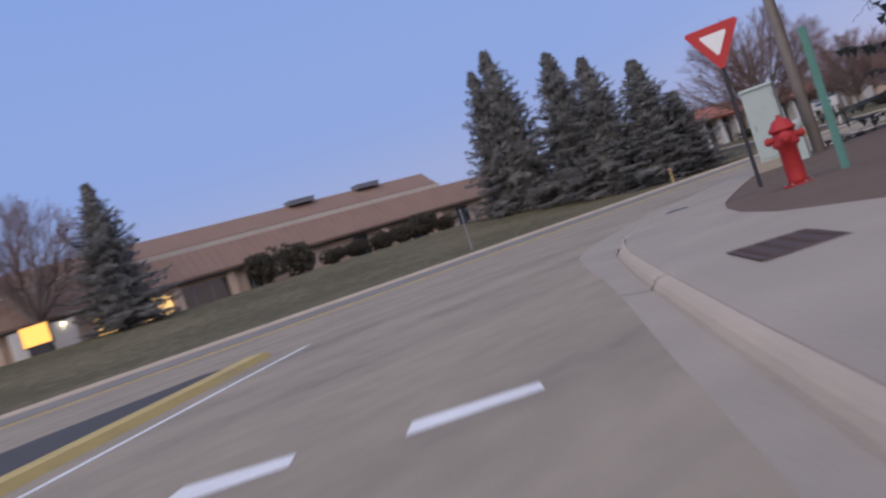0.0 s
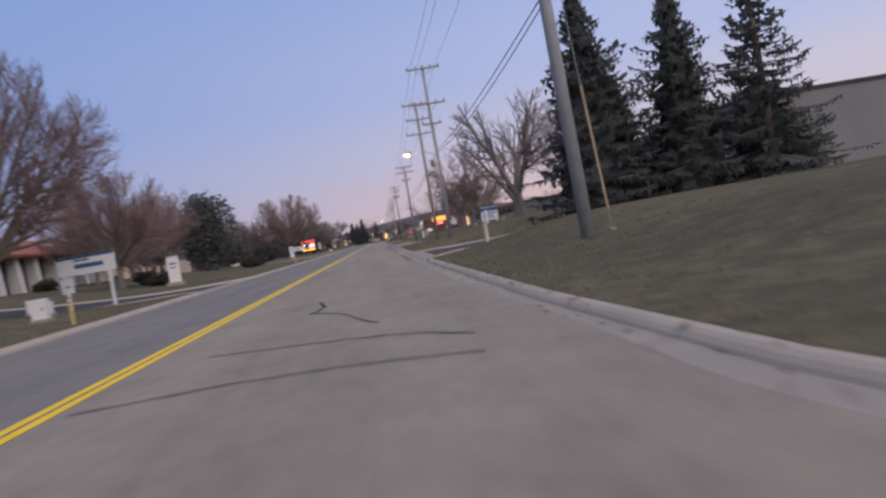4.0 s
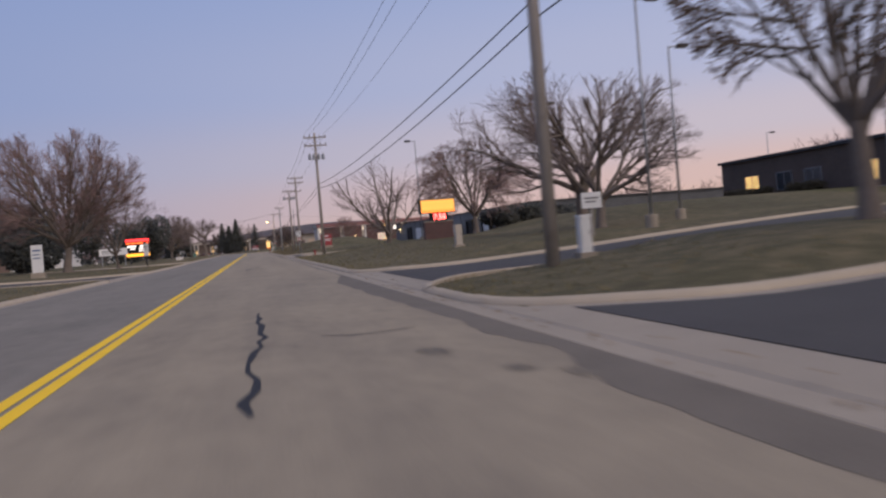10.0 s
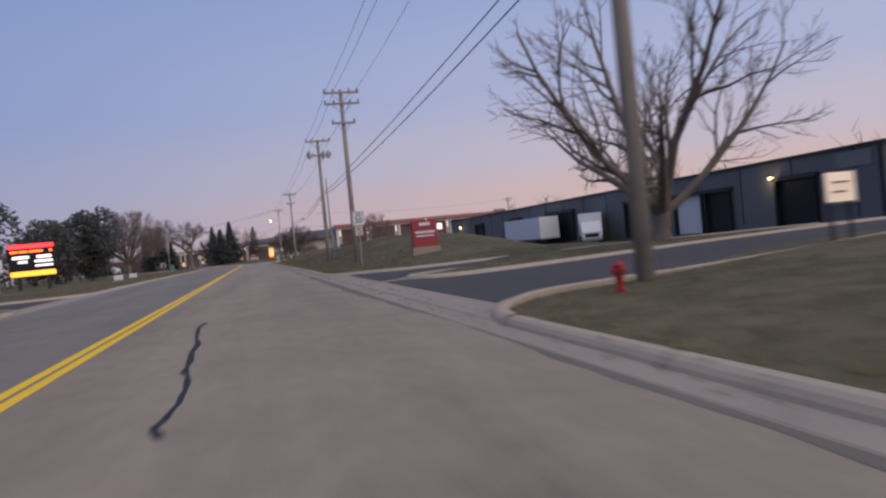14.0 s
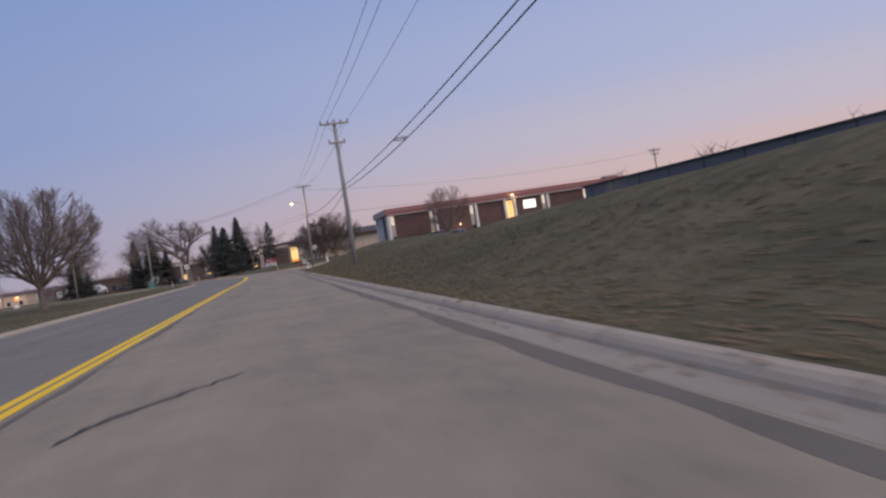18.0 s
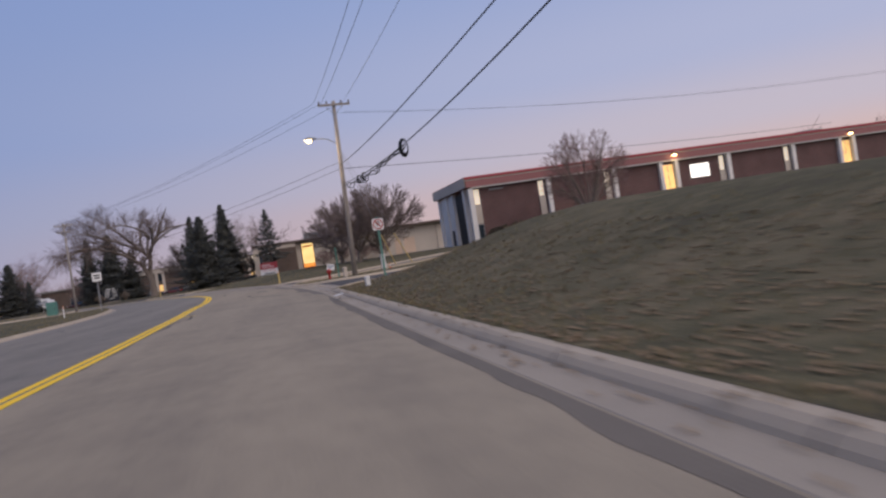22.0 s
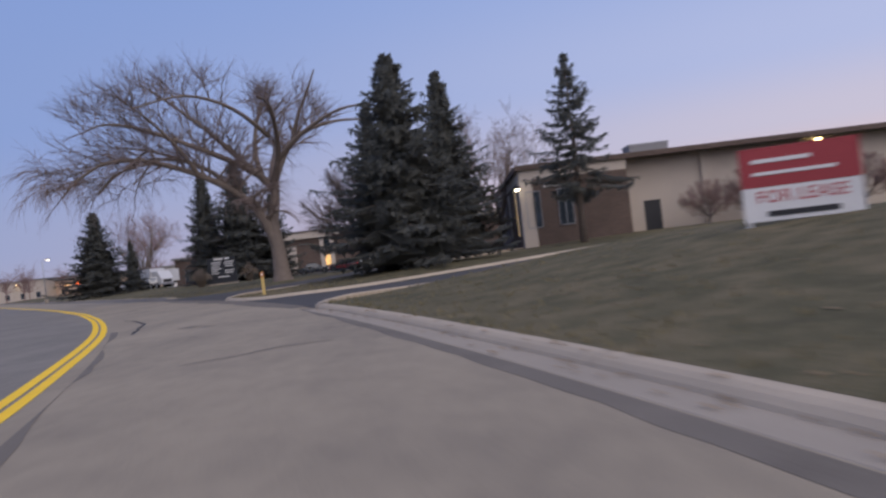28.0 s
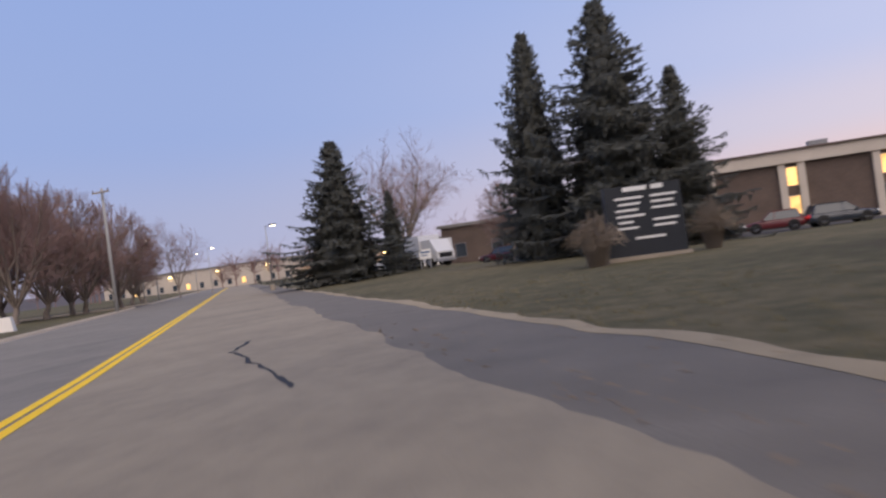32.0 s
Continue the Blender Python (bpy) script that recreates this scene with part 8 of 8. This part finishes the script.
def car(x, y, rz, paint, label, size=(4.6, 1.84, 1.5), kind="hatch", group="parked cars", up=0.0):
    """A parked car: nose towards local +x."""
    L, W, H = size
    ob = thing("car", label, "car", on(x, y, rz, up), group)
    hl = L / 2
    belt = H * 0.60
    # a rounded shell: places along the car with the sill, the top and the half width
    shell = [(-hl, 0.44, belt * 0.78, 0.80), (-hl + 0.07, 0.33, belt * 0.93, 0.92), (-hl + 0.3, 0.26, belt * 1.0, 0.985), (-hl * 0.4, 0.22, belt * 1.01, 1.0), (hl * 0.2, 0.22, belt, 1.0), (hl * 0.45, 0.22, belt * 0.97, 0.995), (hl * 0.72, 0.24, belt * 0.90, 0.975), (hl - 0.16, 0.29, belt * 0.81, 0.90), (hl - 0.03, 0.38, belt * 0.70, 0.80), (hl, 0.46, belt * 0.62, 0.72)]
    ring_ = ((-0.90, 0.0), (-0.985, 0.14), (-1.0, 0.42), (-0.985, 0.78), (-0.93, 0.93), (-0.80, 1.0), (0.80, 1.0), (0.93, 0.93), (0.985, 0.78), (1.0, 0.42), (0.985, 0.14), (0.90, 0.0))
    mb, n = MB(), len(ring_)
    for px, z0, z1, k in shell:
        mb.v += [(px, u * k * W / 2, z0 + (z1 - z0) * v) for u, v in ring_]
    for i in range(len(shell) - 1):
        mb.f += [(i * n + j, i * n + (j + 1) % n, (i + 1) * n + (j + 1) % n, (i + 1) * n + j) for j in range(n)]
    mb.f += [tuple(range(n))[::-1], tuple(range((len(shell) - 1) * n, len(shell) * n))]
    part("body", mb, M[paint], ob, smooth=True)
    for fy in (-1, 1):
        for px in (hl * 0.62, -hl * 0.60):
            # black discs paint the shade of the arches; the shell has no hollows
            part("wheel_arch_shade", MB().tube([(px, fy * W * 0.40, 0.36), (px, fy * (W / 2 + 0.004), 0.36)], 0.395, 18), M["black"], ob, "black disc for the shade in the wheel arch")
        part("door_line", MB().span(0.05, 0.062, fy * W / 2 - 0.01, fy * W / 2 + 0.003, 0.34, belt * 0.9), M["black"], ob)
        part("sill_trim", MB().span(-hl * 0.42, hl * 0.42, fy * W * 0.478 - 0.02, fy * W * 0.478 + 0.02, 0.22, 0.33), M["black"], ob)
        part("door_handle", MB().span(-0.22, -0.08, fy * (W / 2 + 0.006) - 0.012, fy * (W / 2 + 0.006) + 0.012, belt * 0.80, belt * 0.80 + 0.03), M[paint], ob)
    back = -hl + (0.10 if kind == "suv" else 0.25 if kind == "hatch" else 0.9)
    prof = [(back, belt - 0.02), (hl * 0.44, belt - 0.02), (hl * 0.10, H - 0.05), (back + 0.28 if kind != "sedan" else back + 0.6, H - 0.02)]
    cab = MB()
    for fy, k in ((-1, 1), (1, 1)):
        for px, pz in prof:
            inset = 0.47 if pz < belt else 0.38
            cab.v.append((px, fy * W * inset, pz))
    cab.f = [(3, 2, 1, 0), (4, 5, 6, 7), (0, 1, 5, 4), (1, 2, 6, 5), (2, 3, 7, 6), (3, 0, 4, 7)]
    gl = part("glasshouse", cab, M["glass"], ob, "dark tinted windows")
    part("roof", MB().prism([(prof[3][0] - 0.03, H - 0.06), (prof[2][0] + 0.03, H - 0.09), (prof[2][0] - 0.1, H), (prof[3][0] + 0.12, H + 0.02)], -W * 0.385, W * 0.385), M[paint], ob)
    for fy in (-1, 1):
        for px, tx in ((hl * 0.43, hl * 0.10), (0.0, -0.05), (back + 0.03, prof[3][0])):
            part("pillar", MB().tube([(px, fy * W * 0.465, belt - 0.02), (tx, fy * W * 0.378, H - 0.04)], 0.035, 4), M[paint], gl)
        part("mirror", MB().box((hl * 0.36, fy * (W / 2 + 0.06), belt + 0.06), (0.12, 0.16, 0.12)), M[paint], ob)
        part("headlight", MB().box((hl - 0.07, fy * W * 0.36, belt * 0.72), (0.16, 0.34, 0.12)), M["signwhite"], ob, "clear headlight")
        part("tail_light", MB().box((-hl + 0.02, fy * W * 0.40, belt * 0.85), (0.08, 0.22, 0.24)), M["taillight"], ob, "red tail light")
        for px in (hl * 0.62, -hl * 0.60):
            wheel(ob, px, fy * (W / 2 - 0.10), 0.33)
    part("front_bumper", MB().box((hl - 0.02, 0, 0.38), (0.12, W * 0.9, 0.2)), M["black"], ob)
    part("rear_bumper", MB().box((-hl + 0.02, 0, 0.40), (0.12, W * 0.9, 0.2)), M["black"], ob)
    return ob


def box_truck(x, y, rz, label, L=7.0, H=3.3, paint="car_white", up=0.0):
    """A delivery truck, nose towards local -y."""
    ob = thing("box_truck", label, "truck", on(x, y, rz, up), "parked trucks")
    part("cargo_box", MB().span(-1.2, 1.2, -L / 2 + 2.0, L / 2, 0.95, H), M[paint], ob, "white cargo box")
    part("cab", MB().add([(sx * 1.0, py, pz) for sx in (-1, 1) for py, pz in ((-L / 2, 0.5), (-L / 2 + 1.95, 0.5), (-L / 2 + 1.95, 2.35), (-L / 2 + 0.75, 2.35), (-L / 2 + 0.15, 1.45), (-L / 2, 1.3))],
                         [(0, 1, 2, 3, 4, 5), (11, 10, 9, 8, 7, 6), (0, 6, 7, 1), (1, 7, 8, 2), (2, 8, 9, 3), (3, 9, 10, 4), (4, 10, 11, 5), (5, 11, 6, 0)]), M[paint], ob)
    part("windscreen", MB().add([(-0.85, -L / 2 + 0.19, 1.47), (0.85, -L / 2 + 0.19, 1.47), (0.8, -L / 2 + 0.70, 2.25), (-0.8, -L / 2 + 0.70, 2.25), (-0.85, -L / 2 + 0.23, 1.45), (0.85, -L / 2 + 0.23, 1.45), (0.8, -L / 2 + 0.74, 2.22), (-0.8, -L / 2 + 0.74, 2.22)], [(0, 1, 2, 3), (7, 6, 5, 4), (0, 4, 5, 1), (1, 5, 6, 2), (2, 6, 7, 3), (3, 7, 4, 0)]), M["glass"], ob)
    part("grille", MB().span(-0.7, 0.7, -L / 2 - 0.03, -L / 2, 0.75, 1.15), M["black"], ob)
    part("bumper", MB().span(-1.05, 1.05, -L / 2 - 0.1, -L / 2 + 0.02, 0.42, 0.66), M["metal"], ob)
    part("chassis", MB().span(-0.5, 0.5, -L / 2 + 1.9, L / 2 - 0.2, 0.55, 0.94), M["dmetal"], ob)
    for sx in (-1, 1):
        part("headlight", MB().span(sx * 0.86 - 0.14, sx * 0.86 + 0.14, -L / 2 - 0.02, -L / 2 + 0.01, 0.85, 1.05), M["signwhite"], ob)
        for py in (-L / 2 + 1.0, L / 2 - 1.4):
            ty = part("tyre", MB().tube([(sx * 0.82, py, 0.46), (sx * 1.12, py, 0.46)], 0.46, 16), M["tyre"], ob)
            part("rim", MB().tube([(sx * 1.10, py, 0.46), (sx * 1.13, py, 0.46)], 0.26, 12), M["metal"], ty)
    return ob


def trailer(x, y, rz, L, label, material="signwhite"):
    ob = thing("trailer", label, "trailer", on(x, y, rz), "parked trailers")
    part("body", MB().span(-1.25, 1.25, -L / 2, L / 2, 0.95, 3.6), M[material], ob)
    part("rail", MB().span(-1.27, 1.27, -L / 2 - 0.02, L / 2 + 0.02, 0.86, 0.97), M["metal"], ob)
    for sx in (-1, 1):
        part("landing_leg", MB().span(sx * 0.8 - 0.06, sx * 0.8 + 0.06, -L / 2 + 2.2, -L / 2 + 2.34, 0.0, 1.0), M["dmetal"], ob)
        for py in (L / 2 - 1.2, L / 2 - 2.3):
            part("tyre", MB().tube([(sx * 0.8, py, 0.48), (sx * 1.2, py, 0.48)], 0.48, 14), M["tyre"], ob)
    return ob


box_truck(35.6, 217.2, -24, "white box truck parked at the warehouse docks")
trailer(35.6, 235.0, 0, 13.0, "pale grey trailer backed along the warehouse", "signwhite")

# by the bend
ob = thing("no_parking_sign", "no parking sign on a steel channel post", "road sign", on(5.5, 282.4, 6))
g0 = land_at(5.5, 282.4)
part("post", MB().span(-0.04, 0.04, 0.012, 0.045, -0.4, 2.55 - g0), M["green"], ob)
fc = part("face", plate(0.46, 0.46, 0.01, 0, 2.25 - g0, 0, 0.06), M["signwhite"], ob)
no_parking(fc, 2.25 - g0, 0.205, -0.006)
bolt_pair(ob, 2.45 - g0, 2.06 - g0, -0.004)
pedestal(4.25, 278.1, 0.34, "signwhite", "short white marker pedestal by the kerb", 0.08)
lt = part("litter", strip([(2.75, 273.6), (2.98, 274.4), (3.1, 275.0)], [0.1, 0.16, 0.08], 0.16), M["signwhite"])
tagged(lt, "scrap of pale litter on the kerb", "litter")
hydrant(4.45, 299.3, 20, 0.66)
utility_box(7.85, 299.0, 0.26, 0.22, 0.85, "signwhite", "slim white utility post box beside the pole")
pedestal(5.25, 297.2, 0.62, "panel", "short pale pedestal at the foot of the pole", 0.12)
marker(8.2, 298.9, 0.4, "red", "short red marker beside the white box", 0.06)
ob = thing("sign_post", "tall green steel channel post by the hydrant", "post", on(5.1, 300.2, 30))
part("channel", MB().span(-0.04, 0.04, -0.006, 0.006, -0.3, 1.9).span(-0.045, -0.033, -0.03, 0.006, -0.3, 1.9).span(0.033, 0.045, -0.03, 0.006, -0.3, 1.9), M["green"], ob)
gy = thing("guy_wire", "guy wires with yellow guards by the last pole", "guy wire", pose(0, 0, 0))
for dx in (1.9, 2.6):
    part("cable", MB().tube([(5.9, 297.4, 8.0), (5.9 + dx * 1.6, 300.8, 0.1)], 0.010, 4), M["metal"], gy)
    a, b = Vector((5.9, 297.4, 8.0)), Vector((5.9 + dx * 1.6, 300.8, 0.1))
    part("guard", MB().tube([a.lerp(b, 0.72), a.lerp(b, 0.98)], 0.03, 6), M["tan"], gy, "dull yellow plastic guard")
ob = thing("yard_sign", "small white tilted yard sign on wire legs", "sign", on(5.5, 312.1, 10))
yp = part("panel", plate(0.6, 0.46, 0.012, 0, 0.0), M["signwhite"], ob, at=pose(0, 0, 0.5, 0, 14, 0))
part("bars", bars([(0.08, 0.06, [(0.15, 0.85)]), (-0.06, 0.06, [(0.15, 0.7)])], -0.007, 0.6), M["blue"], yp)
for x in (-0.18, 0.18):
    part("leg", MB().tube([(x, 0.01, -0.1), (x, 0.01, 0.5)], 0.006, 5), M["metal"], ob)
marker(1.45, 312.1, 1.05, "tan", "tan and orange marker post at the kerb", 0.10)
marker(-13.8, 356.8, 1.0, "tan", "tan and orange marker post at the kerb", 0.12)
marker(-12.5, 306.0, 0.85, "signwhite", "white marker post across the road", 0.07)
utility_box(-17.5, 322.0, 0.75, 0.6, 1.1, "green", "green utility cabinet across the road")

ob = thing("pylon_sign", "tall glowing cream business sign with an orange foot", "sign", on(4.7, 329.3, 12))
g0 = land_at(4.7, 329.3)
part("cabinet", MB().box((0, 0.12, 2.2 - g0), (1.25, 0.26, 2.45)), M["dmetal"], ob)
part("face", plate(1.16, 2.0, 0.02, 0, 2.38 - g0, -0.012, 0.03), M["signcream"], ob, "lit cream face")
part("lower_face", plate(1.16, 0.36, 0.02, 0, 1.18 - g0, -0.012, 0.03), emit("lit_orange_sign_face", (1.0, 0.34, 0.06), 0.9, 0.3), ob, "lit orange strip")
part("bars", bars([(3.12 - g0, 0.16, [(0.1, 0.9)])], -0.0225, 1.16), M["orange"], ob)
part("foot", MB().box((0, 0.12, 0.25), (0.9, 0.2, 1.2)), M["dmetal"], ob)

ob = thing("lease_sign", "red and white for lease board on white posts", "sign", on(0.6, 339.9, facing(0.6, 339.9, -6, 318)))
g0 = land_at(0.6, 339.9)
top = 2.2 - g0
part("red_panel", plate(2.0, 0.72, 0.04, 0, top - 0.36, 0, 0.02), M["redband"], ob)
part("white_panel", plate(2.0, 0.62, 0.04, 0, top - 1.04, 0, 0.02), M["signwhite"], ob)
words("FOR LEASE", 0.32, M["red"], ob, 0, -0.024, top - 0.92)
part("bars", bars([(top - 0.25, 0.07, [(0.1, 0.6)]), (top - 0.48, 0.06, [(0.1, 0.8)])], -0.021, 2.0), M["signwhite"], ob)
part("lower_bars", bars([(top - 1.22, 0.1, [(0.2, 0.8)])], -0.021, 2.0), M["dmetal"], ob)
for x in (-0.92, 0.92):
    part("leg", MB().box((x, 0.05, (top - 0.2) / 2 - 0.1), (0.09, 0.06, top + 0.2)), M["signwhite"], ob)

ob = thing("directory_sign", "dark upright directory sign with white lettering bars", "sign", on(-27.6, 394.9, facing(-27.6, 394.9, -26, 369) + 14))
part("slab", MB().box((0, 0, 1.3), (2.62, 0.36, 2.4), 0, 0.97), M["navy"], ob)
part("plinth", MB().box((0, 0, 0.02), (2.8, 0.6, 0.24)), M["concrete"], ob)
rows = [(2.38, 0.15, [(0.24, 0.56), (0.62, 0.78)])]
for i, (a, b, c) in enumerate(((0.12, 0.52, 0.95), (0.16, 0.48, 0.9), (0.12, 0.44, 0.92), (0.12, 0.5, 0.88), (0.14, 0.36, 0.94), (0.12, 0.42, 0.9))):
    rows.append((2.08 - i * 0.2, 0.075, [(a, b)] if i == 3 else [(a, b - 0.02), (0.6, c)]))
rows.append((0.72, 0.08, [(0.34, 0.74)]))
for z_, h_, spans in rows:
    for span_ in spans:
        part("lettering_bar", bars([(z_, h_, [span_])], -0.185, 2.5), M["signwhite"], ob, "white bar of lettering")

ob = thing("road_sign", "white sign on a thin post across the road", "road sign", on(-10.5, 307.4, 8))
part("post", post(2.75), M["metal"], ob)
part("panel", plate(0.6, 0.6, 0.012, 0, 2.4), M["signwhite"], ob)
part("bars", bars([(2.5, 0.08, [(0.2, 0.8)]), (2.33, 0.08, [(0.2, 0.8)])], -0.007, 0.6), M["black"], ob)
lamp_post(-40.6, 449.5, 6.9, 0.6, True, "lamp post glowing behind the spruces", 0.06)

# cars by the brick works and in the car parks
car(26.3, 317.2, 128, "car_grey", "grey off-roader parked by the brick works", (4.6, 1.9, 1.72), "suv")
car(29.8, 317.2, 126, "car_white", "white hatchback parked by the brick works", (4.3, 1.8, 1.55), "hatch")
car(34.2, 317.2, 130, "car_dark", "dark saloon parked by the brick works", (4.6, 1.85, 1.45), "sedan")
for x, turn_, paint, size, kind, lab in ((-24.9, 8, "car_dark", (4.4, 1.8, 1.45), "sedan", "dark blue saloon in the car park"), (-20.9, 174, "car_red", (3.9, 1.75, 1.45), "hatch", "dark red hatchback in the car park"), (-16.9, 10, "car_dark", (4.4, 1.85, 1.5), "hatch", "dark hatchback in the car park"), (-11.3, 12, "car_white", (4.9, 1.95, 1.75), "suv", "white off-roader in the car park"), (-3.9, 170, "car_dark", (4.8, 1.9, 1.48), "sedan", "black saloon in the car park"), (2.2, 8, "car_grey", (4.6, 1.85, 1.5), "sedan", "silver saloon in the car park"), (8.0, 174, "car_dark", (4.8, 1.95, 1.7), "suv", "black off-roader in the car park")):
    c = car(x, 424.6, turn_, paint, lab, size, kind, "cars before the offices")
    c.matrix_basis = pose(x, 424.6, -0.3, 0, 0, turn_)
box_truck(-54.6, 446.5, -40, "white delivery van parked beyond the spruces", 6.0, 2.9)
box_truck(-48.9, 430.5, 60, "white box truck parked beyond the spruces", 6.2, 2.8)
car(-52.5, 432.5, 170, "car_white", "white pickup parked beyond the spruces", (5.2, 1.95, 1.7), "suv")
car(-43.0, 436.0, 160, "car_red", "red car parked beyond the spruces", (4.5, 1.85, 1.5), "hatch")
for x, y, w, h, z in ((-54.8, 423.4, 1.5, 1.1, 1.5), (-75.0, 471.6, 2.4, 1.6, 2.2), (-58.5, 430.5, 1.3, 1.7, 1.8), (-47.0, 426.0, 1.0, 0.8, 1.2)):
    ob = thing("board_sign", "white business board on two posts by the road", "sign", on(x, y, 30), "roadside boards")
    part("panel", plate(w, h, 0.08, 0, z, 0, 0.03), M["signwhite"], ob)
    part("bars", bars([(z + h * 0.2, h * 0.16, [(0.12, 0.88)]), (z - h * 0.12, h * 0.1, [(0.12, 0.7)])], -0.041, w), M["blue"], ob)
    for sx in (-0.4, 0.4):
        part("leg", MB().box((sx * w, 0.06, z / 2 - 0.2), (0.1, 0.08, z + 0.3)), M["metal"], ob)
ob = thing("boulder", "pale block of stone on the verge", "boulder", on(-59.8, 397.6, 20))
part("stone", MB().box((0, 0, 0.3), (1.2, 0.8, 0.9), 0.3, 0.75), M["whitewall"], ob)
ob = thing("road_sign", "orange warning plate, made to glow, on a post far along the road", "road sign", on(-85.0, 480.0, 35))
part("post", post(2.9), M["metal"], ob)
# the plate's brightness is emission: it wears the orange LED material
part("panel", plate(0.9, 0.9, 0.012, 0, 2.5), M["ledorange"], ob)
for x, y, top, lit in ((-64.0, 430.0, 6.0, True), (-84.0, 436.0, 7.0, True), (-100.0, 470.0, 7.0, True), (-118.0, 490.0, 7.5, True)):
    lamp_post(x, y, top, 0.9, lit, "street lamp glowing far along the road" if lit else "unlit street lamp on the verge")
